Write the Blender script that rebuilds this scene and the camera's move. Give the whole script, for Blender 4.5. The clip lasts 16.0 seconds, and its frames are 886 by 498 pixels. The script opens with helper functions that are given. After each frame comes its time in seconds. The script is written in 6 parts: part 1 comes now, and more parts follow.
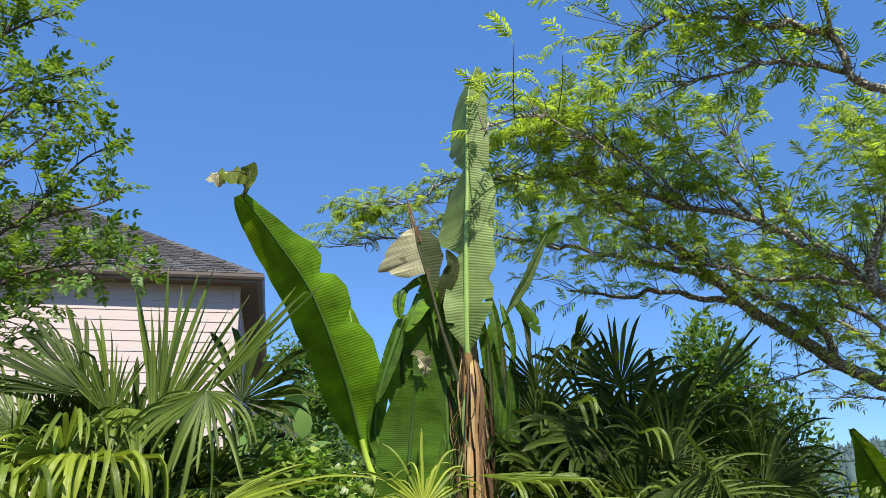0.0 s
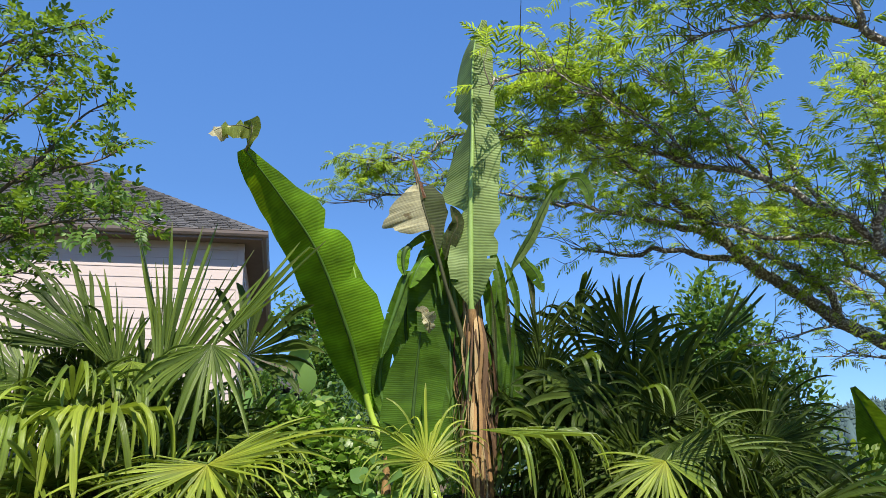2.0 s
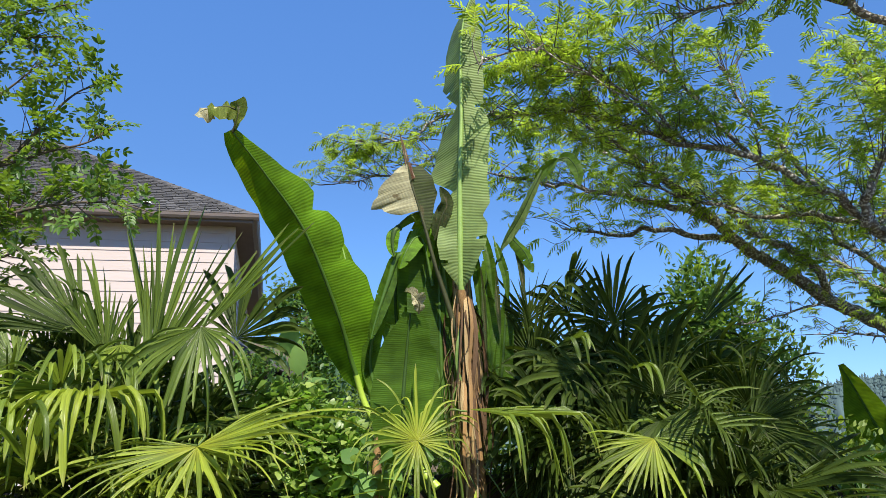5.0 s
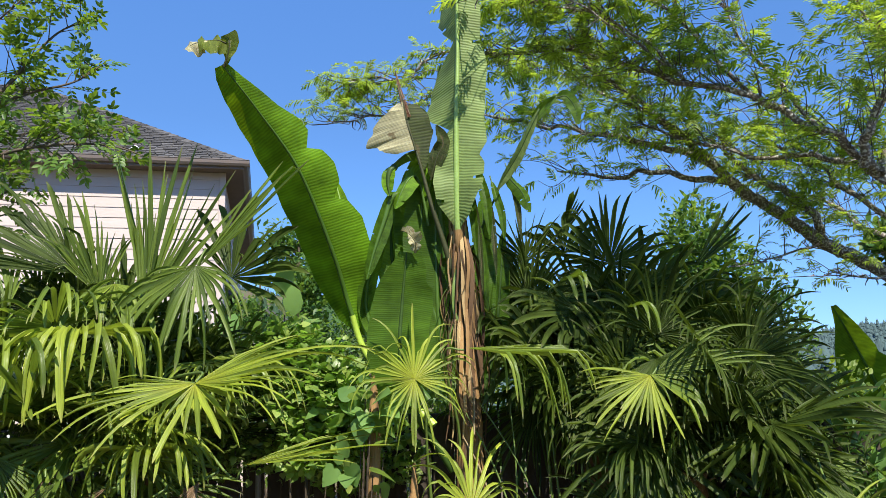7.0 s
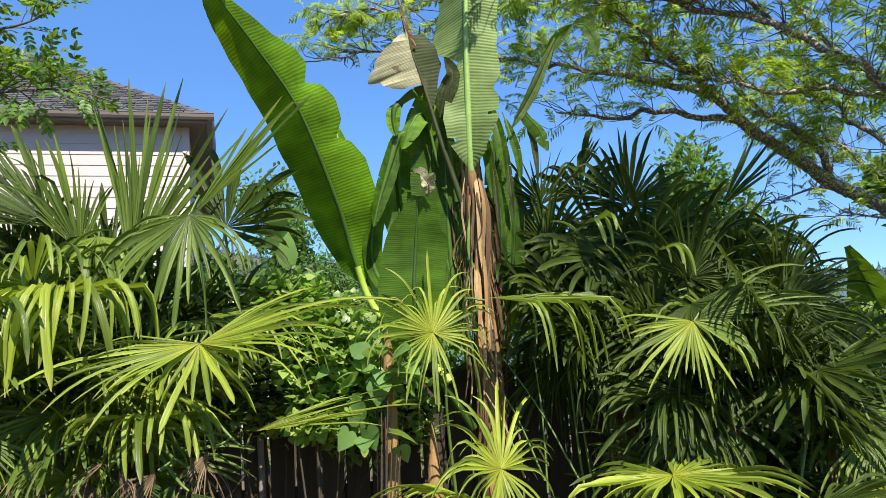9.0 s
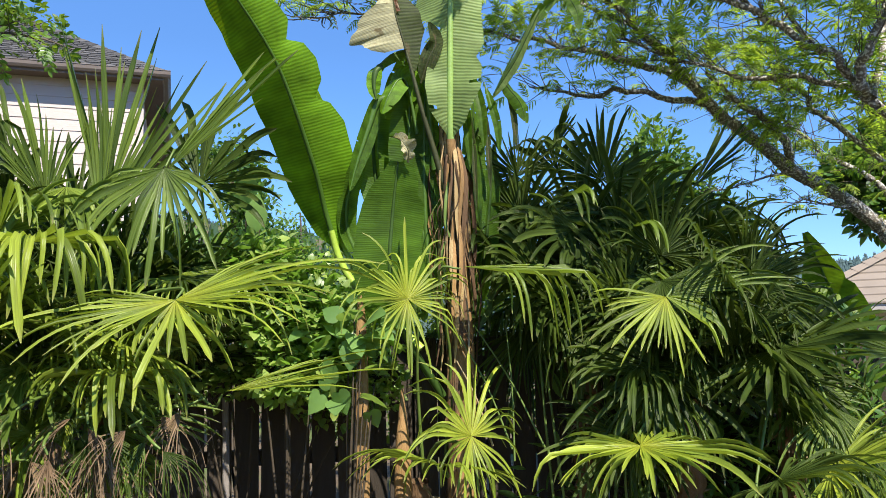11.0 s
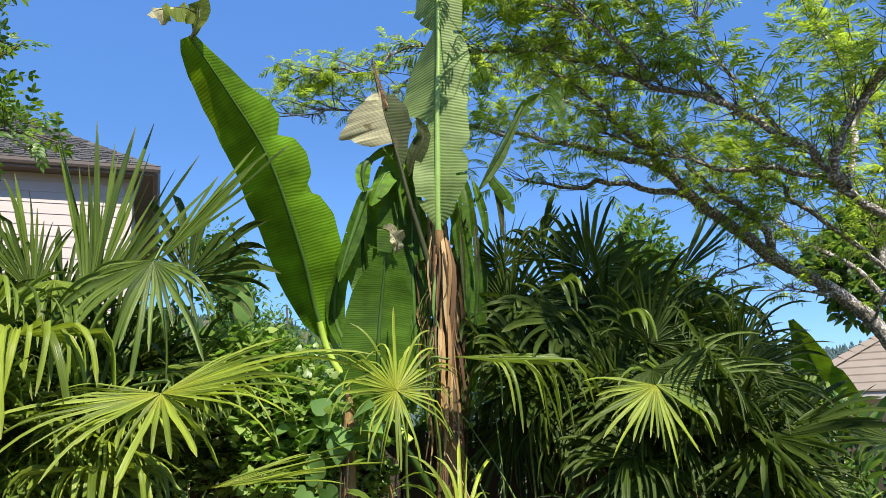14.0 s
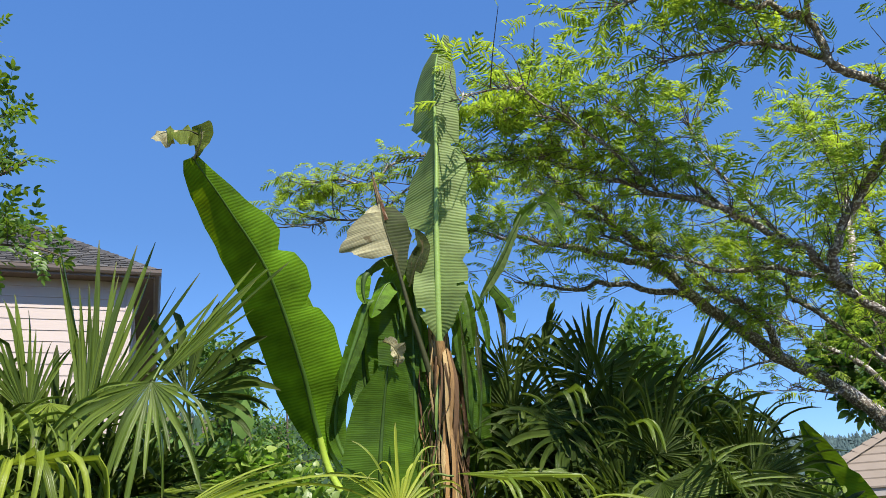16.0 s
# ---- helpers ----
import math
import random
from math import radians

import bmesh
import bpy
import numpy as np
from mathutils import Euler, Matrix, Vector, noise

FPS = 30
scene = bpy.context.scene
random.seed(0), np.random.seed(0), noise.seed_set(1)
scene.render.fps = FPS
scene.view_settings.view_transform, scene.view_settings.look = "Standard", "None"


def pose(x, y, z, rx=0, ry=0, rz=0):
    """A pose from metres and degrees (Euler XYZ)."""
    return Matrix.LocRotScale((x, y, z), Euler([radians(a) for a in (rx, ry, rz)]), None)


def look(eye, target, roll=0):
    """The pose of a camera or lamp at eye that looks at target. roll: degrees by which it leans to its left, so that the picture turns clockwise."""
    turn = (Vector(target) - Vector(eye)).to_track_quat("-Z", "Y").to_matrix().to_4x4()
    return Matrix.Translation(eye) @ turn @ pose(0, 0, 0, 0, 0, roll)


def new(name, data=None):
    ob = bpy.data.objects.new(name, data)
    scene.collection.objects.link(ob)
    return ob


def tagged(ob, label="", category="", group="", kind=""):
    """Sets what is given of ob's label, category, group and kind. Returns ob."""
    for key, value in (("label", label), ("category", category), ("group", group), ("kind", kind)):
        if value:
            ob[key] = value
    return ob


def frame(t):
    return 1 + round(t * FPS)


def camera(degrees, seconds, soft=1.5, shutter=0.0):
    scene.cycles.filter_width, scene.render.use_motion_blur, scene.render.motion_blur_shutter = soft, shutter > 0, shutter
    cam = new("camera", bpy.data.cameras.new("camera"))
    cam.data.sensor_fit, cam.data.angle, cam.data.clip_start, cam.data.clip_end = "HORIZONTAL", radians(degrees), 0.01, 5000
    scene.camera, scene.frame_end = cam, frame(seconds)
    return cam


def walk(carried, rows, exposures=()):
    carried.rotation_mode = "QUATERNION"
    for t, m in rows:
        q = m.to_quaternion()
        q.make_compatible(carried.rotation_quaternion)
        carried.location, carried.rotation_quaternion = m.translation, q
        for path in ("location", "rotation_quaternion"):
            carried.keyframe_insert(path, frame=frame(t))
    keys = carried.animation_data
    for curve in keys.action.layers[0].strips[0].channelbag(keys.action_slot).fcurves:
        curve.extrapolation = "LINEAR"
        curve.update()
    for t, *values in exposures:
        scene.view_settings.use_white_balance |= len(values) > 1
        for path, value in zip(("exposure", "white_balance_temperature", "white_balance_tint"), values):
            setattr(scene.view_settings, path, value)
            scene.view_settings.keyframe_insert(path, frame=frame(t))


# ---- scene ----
cam = camera(59.3, 16.0, 0.4)
PATH = [
    (0, (0.01, -0.004, 1.693), (0.015, 1.877, 2.372), -1.5),
    (0.5, (0.006, 0.016, 1.695), (0.014, 1.905, 2.354), -1.3),
    (1, (0.017, 0.021, 1.671), (0.019, 1.916, 2.312), -1.2),
    (1.5, (0.006, 0.025, 1.68), (0.003, 1.93, 2.289), -1.1),
    (2, (0.005, 0.02, 1.682), (-0.002, 1.934, 2.262), -1.1),
    (2.5, (0.001, 0.03, 1.69), (-0.003, 1.951, 2.249), -1.3),
    (3, (0.008, 0.025, 1.69), (0.01, 1.948, 2.238), -1.5),
    (5.5, (0.024, 0.031, 1.677), (0.037, 1.961, 2.201), -1.6),
    (6, (0.015, 0.027, 1.7), (0.035, 1.967, 2.186), -1.3),
    (6.5, (0.004, 0.048, 1.691), (0.032, 1.999, 2.131), -1.3),
    (7, (-0.01, 0.085, 1.632), (0.021, 2.043, 2.04), -1.8),
    (7.5, (-0.016, 0.142, 1.66), (0.013, 2.109, 2.019), -2.0),
    (8, (-0.041, 0.255, 1.664), (-0.001, 2.226, 2.0), -2.6),
    (8.5, (-0.142, 0.37, 1.646), (-0.07, 2.343, 1.967), -3.3),
    (9, (-0.291, 0.453, 1.647), (-0.167, 2.428, 1.94), -3.5),
    (9.5, (-0.394, 0.494, 1.647), (-0.211, 2.47, 1.892), -3.3),
    (9.7, (-0.421, 0.513, 1.678), (-0.208, 2.491, 1.888), -3.0),
    (11.8, (-0.426, 0.467, 1.593), (-0.176, 2.435, 1.846), -1.3),
    (12, (-0.421, 0.473, 1.598), (-0.167, 2.439, 1.866), -1.3),
    (12.5, (-0.426, 0.475, 1.591), (-0.158, 2.434, 1.896), -1.5),
    (13, (-0.418, 0.483, 1.578), (-0.139, 2.434, 1.918), -1.8),
    (13.5, (-0.421, 0.475, 1.582), (-0.138, 2.417, 1.971), -2.0),
    (14, (-0.438, 0.468, 1.61), (-0.154, 2.395, 2.062), -2.2),
    (14.5, (-0.444, 0.472, 1.646), (-0.157, 2.38, 2.174), -2.5),
    (15, (-0.446, 0.459, 1.661), (-0.163, 2.348, 2.254), -2.8),
    (15.5, (-0.445, 0.451, 1.711), (-0.159, 2.325, 2.349), -3.0),
    (16, (-0.436, 0.451, 1.708), (-0.152, 2.31, 2.388), -3.4),
]
walk(cam, [(t, look(eye, target, roll)) for t, eye, target, roll in PATH], [(0, 0.70), (3, 0.71), (5.5, 0.78), (7, 0.84), (9, 0.94), (12, 0.95), (13, 0.93), (14, 0.83), (15, 0.72), (16, 0.69)])

# ---- world, sun ----
world = bpy.data.worlds.new("sky")
scene.world = world
world.use_nodes = True
wn = world.node_tree
sky = wn.nodes.new("ShaderNodeTexSky")
sky.sky_type = "NISHITA"
sky.sun_disc = False
SUN_EL, SUN_AZ = 50.0, 164.0            # height; compass bearing from +y, clockwise
sky.sun_elevation, sky.sun_rotation = radians(SUN_EL), radians(SUN_AZ)
sky.air_density, sky.dust_density, sky.ozone_density = 1.0, 0.0, 3.0
sky.altitude = 900
background = wn.nodes["Background"]
background.inputs["Strength"].default_value = 0.174
deep = wn.nodes.new("ShaderNodeHueSaturation")      # the clear deep blue of a dry summer sky
deep.inputs["Saturation"].default_value = 1.2
deep.inputs["Hue"].default_value = 0.506
wn.links.new(sky.outputs[0], deep.inputs["Color"])
# clear air: blue down to the hills
where = wn.nodes.new("ShaderNodeTexCoord")
height = wn.nodes.new("ShaderNodeSeparateXYZ")
wn.links.new(where.outputs["Generated"], height.inputs[0])
clear = wn.nodes.new("ShaderNodeValToRGB")
wn.links.new(height.outputs[2], clear.inputs[0])
clear.color_ramp.elements[0].color = (0.30, 0.385, 0.57, 1)
clear.color_ramp.elements[1].color = (0.62, 0.62, 0.60, 1)
clear.color_ramp.elements[1].position = 0.9
for at_, value_ in ((0.10, (0.41, 0.49, 0.66, 1)), (0.25, (0.58, 0.62, 0.66, 1)), (0.36, (0.67, 0.68, 0.69, 1)), (0.52, (0.88, 0.88, 0.88, 1)), (0.64, (1.0, 1.0, 1.0, 1))):
    clear.color_ramp.elements.new(at_).color = value_
tone = wn.nodes.new("ShaderNodeMix")
tone.data_type, tone.blend_type = "RGBA", "MULTIPLY"
tone.inputs["Factor"].default_value = 1.0
wn.links.new(deep.outputs[0], tone.inputs["A"])
wn.links.new(clear.outputs["Color"], tone.inputs["B"])
wn.links.new(tone.outputs["Result"], background.inputs["Color"])
sun = new("sun", bpy.data.lights.new("sun", "SUN"))
sun.data.energy, sun.data.angle, sun.data.color = 5.0, radians(0.53), (1.0, 0.94, 0.82)
SUN_DIR = Vector((math.cos(radians(SUN_EL)) * math.sin(radians(SUN_AZ)),
                  math.cos(radians(SUN_EL)) * math.cos(radians(SUN_AZ)), math.sin(radians(SUN_EL))))
sun.matrix_world = look(SUN_DIR * 30, (0, 0, 0))

# ---- materials ----


def material(name, base, rough=0.6, spec=0.4, scale=8.0, vary=0.3, bump=0.2, bump_scale=60.0, coords="Object",
             island=0.0, through_light=0.0, glow=(0.3, 0.5, 0.05), hue=0.0, stretch=(1, 1, 1), spots=None):
    """A surface whose colour varies at two scales, with fine relief; leaves also let light through."""
    m = bpy.data.materials.new(name)
    m.use_nodes = True
    nt = m.node_tree
    n, l = nt.nodes, nt.links
    b = n["Principled BSDF"]
    b.inputs["Roughness"].default_value = rough
    b.inputs["Specular IOR Level"].default_value = spec
    tc = n.new("ShaderNodeTexCoord")
    mp = n.new("ShaderNodeMapping")
    mp.inputs["Scale"].default_value = stretch
    l.new(tc.outputs[coords], mp.inputs[0])
    big, fine = n.new("ShaderNodeTexNoise"), n.new("ShaderNodeTexNoise")
    big.inputs["Scale"].default_value, big.inputs["Detail"].default_value = scale, 4
    fine.inputs["Scale"].default_value, fine.inputs["Detail"].default_value = bump_scale, 3
    l.new(mp.outputs[0], big.inputs[0])
    l.new(mp.outputs[0], fine.inputs[0])
    value = n.new("ShaderNodeMath")
    value.operation = "MULTIPLY_ADD"
    l.new(big.outputs[0], value.inputs[0])
    value.inputs[1].default_value, value.inputs[2].default_value = 2 * vary, 1 - vary
    last = value.outputs[0]
    hsv = n.new("ShaderNodeHueSaturation")
    hsv.inputs["Color"].default_value = (*base, 1)
    if island:
        geo = n.new("ShaderNodeNewGeometry")
        mul = n.new("ShaderNodeMath")
        mul.operation = "MULTIPLY_ADD"
        l.new(geo.outputs["Random Per Island"], mul.inputs[0])
        mul.inputs[1].default_value, mul.inputs[2].default_value = 2 * island, 1 - island
        both = n.new("ShaderNodeMath")
        both.operation = "MULTIPLY"
        l.new(mul.outputs[0], both.inputs[0])
        l.new(last, both.inputs[1])
        last = both.outputs[0]
        if hue:
            hm = n.new("ShaderNodeMath")
            hm.operation = "MULTIPLY_ADD"
            l.new(geo.outputs["Random Per Island"], hm.inputs[0])
            hm.inputs[1].default_value, hm.inputs[2].default_value = -2 * hue, 0.5 + hue
            l.new(hm.outputs[0], hsv.inputs["Hue"])
    l.new(last, hsv.inputs["Value"])
    colour = hsv.outputs[0]
    if spots:
        sp, limit, tint = spots
        noise_spots = n.new("ShaderNodeTexNoise")
        noise_spots.inputs["Scale"].default_value, noise_spots.inputs["Detail"].default_value = sp, 5
        l.new(mp.outputs[0], noise_spots.inputs[0])
        ramp = n.new("ShaderNodeValToRGB")
        ramp.color_ramp.elements[0].position, ramp.color_ramp.elements[1].position = limit, limit + 0.06
        l.new(noise_spots.outputs[0], ramp.inputs[0])
        mix = n.new("ShaderNodeMix")
        mix.data_type = "RGBA"
        l.new(ramp.outputs[0], mix.inputs["Factor"])
        l.new(colour, mix.inputs["A"])
        mix.inputs["B"].default_value = (*tint, 1)
        colour = mix.outputs["Result"]
    l.new(colour, b.inputs["Base Color"])
    if bump:
        bp = n.new("ShaderNodeBump")
        bp.inputs["Strength"].default_value, bp.inputs["Distance"].default_value = bump, 0.01
        l.new(fine.outputs[0], bp.inputs["Height"])
        l.new(bp.outputs[0], b.inputs["Normal"])
    if through_light:
        tr = n.new("ShaderNodeBsdfTranslucent")
        th = n.new("ShaderNodeHueSaturation")
        th.inputs["Color"].default_value = (*glow, 1)
        l.new(last, th.inputs["Value"])
        l.new(th.outputs[0], tr.inputs["Color"])
        ms = n.new("ShaderNodeMixShader")
        ms.inputs[0].default_value = through_light
        l.new(b.outputs[0], ms.inputs[1])
        l.new(tr.outputs[0], ms.inputs[2])
        l.new(ms.outputs[0], n["Material Output"].inputs[0])
    return m


def leaf_blade_material(name, base, glow, through_light, rough=0.42, veins=620.0, vary=0.25, spots=None, band=42.0, uneven=0.35, relief=0.32, lines=0.22):
    """A banana leaf: fine parallel side veins across the blade, in colour and relief."""
    m = material(name, base, rough, 0.16, 5.0, vary, 0.0, 60.0, "UV", 0.0, through_light, glow, 0.0, (1, 1, 1), spots)
    n, l = m.node_tree.nodes, m.node_tree.links
    tc = [x for x in n if x.bl_idname == "ShaderNodeTexCoord"][0]
    sep = n.new("ShaderNodeSeparateXYZ")
    l.new(tc.outputs["UV"], sep.inputs[0])
    wob = n.new("ShaderNodeTexNoise")
    wob.inputs["Scale"].default_value = 5.0
    l.new(tc.outputs["UV"], wob.inputs[0])
    add = n.new("ShaderNodeMath")
    add.operation = "MULTIPLY_ADD"
    l.new(wob.outputs[0], add.inputs[0])
    add.inputs[1].default_value = 0.006
    l.new(sep.outputs[0], add.inputs[2])
    mul = n.new("ShaderNodeMath")
    mul.operation = "MULTIPLY"
    l.new(add.outputs[0], mul.inputs[0])
    mul.inputs[1].default_value = veins
    sine = n.new("ShaderNodeMath")
    sine.operation = "SINE"
    l.new(mul.outputs[0], sine.inputs[0])
    bp = n.new("ShaderNodeBump")
    bp.inputs["Strength"].default_value, bp.inputs["Distance"].default_value = relief, 0.008
    l.new(sine.outputs[0], bp.inputs["Height"])
    b = n["Principled BSDF"]
    l.new(bp.outputs[0], b.inputs["Normal"])
    tr = [x for x in n if x.bl_idname == "ShaderNodeBsdfTranslucent"][0]
    l.new(bp.outputs[0], tr.inputs["Normal"])
    # uneven bands between the veins: lit and shadowed stripes painted into the colour
    mp = n.new("ShaderNodeMapping")
    mp.inputs["Scale"].default_value = (band, 1.6, 1)
    l.new(tc.outputs["UV"], mp.inputs[0])
    lit_bands = n.new("ShaderNodeTexNoise")
    lit_bands.inputs["Scale"].default_value, lit_bands.inputs["Detail"].default_value = 1.0, 5
    l.new(mp.outputs[0], lit_bands.inputs[0])
    rg = n.new("ShaderNodeMapRange")
    rg.inputs["From Min"].default_value, rg.inputs["From Max"].default_value = 0.32, 0.72
    rg.inputs["To Min"].default_value, rg.inputs["To Max"].default_value = 1 - uneven, 1 + 1.5 * uneven
    l.new(lit_bands.outputs[0], rg.inputs["Value"])
    fine = n.new("ShaderNodeMath")          # thin dark line at each vein
    fine.operation = "MULTIPLY_ADD"
    l.new(sine.outputs[0], fine.inputs[0])
    fine.inputs[1].default_value, fine.inputs[2].default_value = lines, 1.0
    whole = n.new("ShaderNodeMath")
    whole.operation = "MULTIPLY"
    l.new(rg.outputs[0], whole.inputs[0])
    l.new(fine.outputs[0], whole.inputs[1])
    for hs in [x for x in n if x.bl_idname == "ShaderNodeHueSaturation"]:
        ml = n.new("ShaderNodeMath")
        ml.operation = "MULTIPLY"
        l.new(hs.inputs["Value"].links[0].from_socket, ml.inputs[0])
        l.new(whole.outputs[0], ml.inputs[1])
        l.new(ml.outputs[0], hs.inputs["Value"])
    return m


def frond_material(name, base, heart, dry, through_light, glow, spec=0.14):
    """A palm blade: its base colour, paler or darker towards the hub, dry straw colour at the very tips (u runs from
    hub to tip).
    """
    m = material(name, base, 0.34, spec, 6, 0.3, 0.0, 90, "Object", 0.5, through_light, glow, 0.015)
    n, l = m.node_tree.nodes, m.node_tree.links
    b = n["Principled BSDF"]
    old = b.inputs["Base Color"].links[0].from_socket
    tc = [x for x in n if x.bl_idname == "ShaderNodeTexCoord"][0]
    sep = n.new("ShaderNodeSeparateXYZ")
    l.new(tc.outputs["UV"], sep.inputs[0])
    last = old
    for lo, hi, colour, most in ((0.32, 0.02, heart, 0.85), (0.90, 1.02, dry, 0.8)):
        rg = n.new("ShaderNodeMapRange")
        rg.inputs["From Min"].default_value, rg.inputs["From Max"].default_value = lo, hi
        rg.inputs["To Max"].default_value = most
        l.new(sep.outputs[0], rg.inputs["Value"])
        mix = n.new("ShaderNodeMix")
        mix.data_type = "RGBA"
        l.new(rg.outputs[0], mix.inputs["Factor"])
        l.new(last, mix.inputs["A"])
        mix.inputs["B"].default_value = (*colour, 1)
        last = mix.outputs["Result"]
    # long streaks and fine ribs that run with each strap
    mp = n.new("ShaderNodeMapping")
    mp.inputs["Scale"].default_value = (2.2, 5.0, 1)
    l.new(tc.outputs["UV"], mp.inputs[0])
    streak = n.new("ShaderNodeTexNoise")
    streak.inputs["Scale"].default_value, streak.inputs["Detail"].default_value = 1.0, 4
    l.new(mp.outputs[0], streak.inputs[0])
    tone = n.new("ShaderNodeMapRange")
    tone.inputs["From Min"].default_value, tone.inputs["From Max"].default_value = 0.3, 0.7
    tone.inputs["To Min"].default_value, tone.inputs["To Max"].default_value = 0.62, 1.35
    l.new(streak.outputs[0], tone.inputs["Value"])
    shade = n.new("ShaderNodeHueSaturation")
    l.new(last, shade.inputs["Color"])
    l.new(tone.outputs[0], shade.inputs["Value"])
    l.new(shade.outputs[0], b.inputs["Base Color"])
    ribs = n.new("ShaderNodeMath")
    ribs.operation = "MULTIPLY"
    l.new(sep.outputs[1], ribs.inputs[0])
    ribs.inputs[1].default_value = 62.8
    wave = n.new("ShaderNodeMath")
    wave.operation = "SINE"
    l.new(ribs.outputs[0], wave.inputs[0])
    bp = n.new("ShaderNodeBump")
    bp.inputs["Strength"].default_value, bp.inputs["Distance"].default_value = 0.25, 0.002
    l.new(wave.outputs[0], bp.inputs["Height"])
    l.new(bp.outputs[0], b.inputs["Normal"])
    return m


PALM = frond_material("palm_leaf", (0.138, 0.192, 0.026), (0.17, 0.22, 0.028), (0.26, 0.23, 0.10), 0.20, (0.42, 0.58, 0.05), 0.24)
PALM_YELLOW = frond_material("palm_leaf_yellowish", (0.185, 0.235, 0.028), (0.30, 0.31, 0.03), (0.28, 0.25, 0.09), 0.22, (0.52, 0.68, 0.05), 0.22)
# darkened copy of the palm leaf; its colour stands in for shade
PALM_SHADED = frond_material("palm_leaf_shaded", (0.040, 0.062, 0.012), (0.028, 0.046, 0.009), (0.12, 0.12, 0.06), 0.14, (0.24, 0.36, 0.03), 0.09)
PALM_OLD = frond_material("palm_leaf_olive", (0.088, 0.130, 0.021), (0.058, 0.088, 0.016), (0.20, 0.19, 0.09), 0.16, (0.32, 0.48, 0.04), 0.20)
PALM_DEAD = frond_material("dead_palm_leaf", (0.200, 0.140, 0.085), (0.16, 0.10, 0.06), (0.26, 0.20, 0.12), 0.10, (0.35, 0.24, 0.12), 0.05)
STALK = material("palm_stalk", (0.10, 0.15, 0.03), 0.45, 0.4, 10, 0.3)
FIBRE = material("palm_fibre", (0.16, 0.095, 0.05), 0.9, 0.2, 14, 0.45, 0.8, 120, stretch=(1, 1, 0.25))
BANANA = leaf_blade_material("banana_leaf", (0.082, 0.168, 0.008), (0.36, 0.54, 0.008), 0.19, 0.45, 900.0, 0.22, None, 17.0, 0.38, 0.12, 0.12)
BANANA_PALE = leaf_blade_material("banana_leaf_underside", (0.165, 0.225, 0.075), (0.40, 0.56, 0.08), 0.28, 0.5, 740.0, 0.2, None, 22.0, 0.24, 0.20, 0.14)
# darker copy of the banana blade, shade painted in, for leaves near the trunk
BANANA_SHADED = leaf_blade_material("banana_leaf_shaded", (0.043, 0.088, 0.008), (0.30, 0.48, 0.015), 0.26, 0.42, 760.0, 0.25, None, 18.0, 0.30, 0.10, 0.10)
BANANA_DRY = leaf_blade_material("banana_leaf_dry", (0.36, 0.335, 0.20), (0.5, 0.45, 0.2), 0.2, 0.8, 300, 0.45, (5.0, 0.58, (0.17, 0.13, 0.07)), 42.0, 0.3, 0.08)
BANANA_WILT = leaf_blade_material("banana_leaf_wilting", (0.10, 0.13, 0.02), (0.3, 0.36, 0.04), 0.25, 0.7, 400, 0.4, (3.0, 0.59, (0.50, 0.45, 0.24)), 42.0, 0.3, 0.08)
BANANA_OLIVE = leaf_blade_material("banana_leaf_dying", (0.034, 0.046, 0.013), (0.20, 0.20, 0.03), 0.2, 0.6, 400, 0.4, (3.0, 0.58, (0.12, 0.085, 0.045)), 42.0, 0.3, 0.1)
BANANA_SPIKE = leaf_blade_material("banana_leaf_dead_spike", (0.20, 0.10, 0.06), (0.35, 0.18, 0.08), 0.15, 0.8, 300, 0.5, (6.0, 0.55, (0.40, 0.32, 0.22)))
BANANA_RIB = material("banana_midrib", (0.24, 0.36, 0.09), 0.4, 0.45, 8, 0.25)
BANANA_STALK = material("banana_stalk_bright", (0.34, 0.47, 0.06), 0.4, 0.4, 8, 0.2)
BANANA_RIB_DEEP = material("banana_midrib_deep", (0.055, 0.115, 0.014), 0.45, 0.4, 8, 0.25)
# midrib of the shaded leaves, the shade given by a darker base colour
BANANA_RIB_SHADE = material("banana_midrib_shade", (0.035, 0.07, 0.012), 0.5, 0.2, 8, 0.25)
BANANA_RIB_DARK = material("banana_midrib_dry", (0.040, 0.044, 0.014), 0.6, 0.35, 8, 0.4)
SHEATH = material("banana_sheath_dry", (0.28, 0.165, 0.068), 0.8, 0.25, 7, 0.6, 0.7, 60, stretch=(3, 3, 0.3), spots=(5.0, 0.6, (0.10, 0.06, 0.035)))
SHEATH_DARK = material("banana_sheath_rotten", (0.11, 0.065, 0.035), 0.85, 0.2, 7, 0.5, 0.7, 60, stretch=(3, 3, 0.3))
SHEATH_PALE = material("banana_sheath_straw", (0.40, 0.28, 0.13), 0.75, 0.25, 7, 0.4, 0.7, 60, stretch=(3, 3, 0.3))
SHEATH_GREEN = material("banana_sheath_green", (0.13, 0.20, 0.04), 0.5, 0.4, 7, 0.4, 0.4, 60, stretch=(3, 3, 0.3), spots=(6.0, 0.6, (0.16, 0.10, 0.05)))
# lichen spots, enlarged and paled to stand in for sunlit bark too
BARK = material("silk_tree_bark", (0.165, 0.14, 0.118), 0.9, 0.2, 14, 0.55, 1.0, 60, spots=(55.0, 0.515, (0.50, 0.48, 0.43)))
TWIG = material("twig_bark", (0.10, 0.078, 0.058), 0.8, 0.3, 20, 0.4, 0.4)
TWIG_DARK = material("shrub_stem", (0.06, 0.045, 0.03), 0.8, 0.3, 20, 0.4, 0.4)
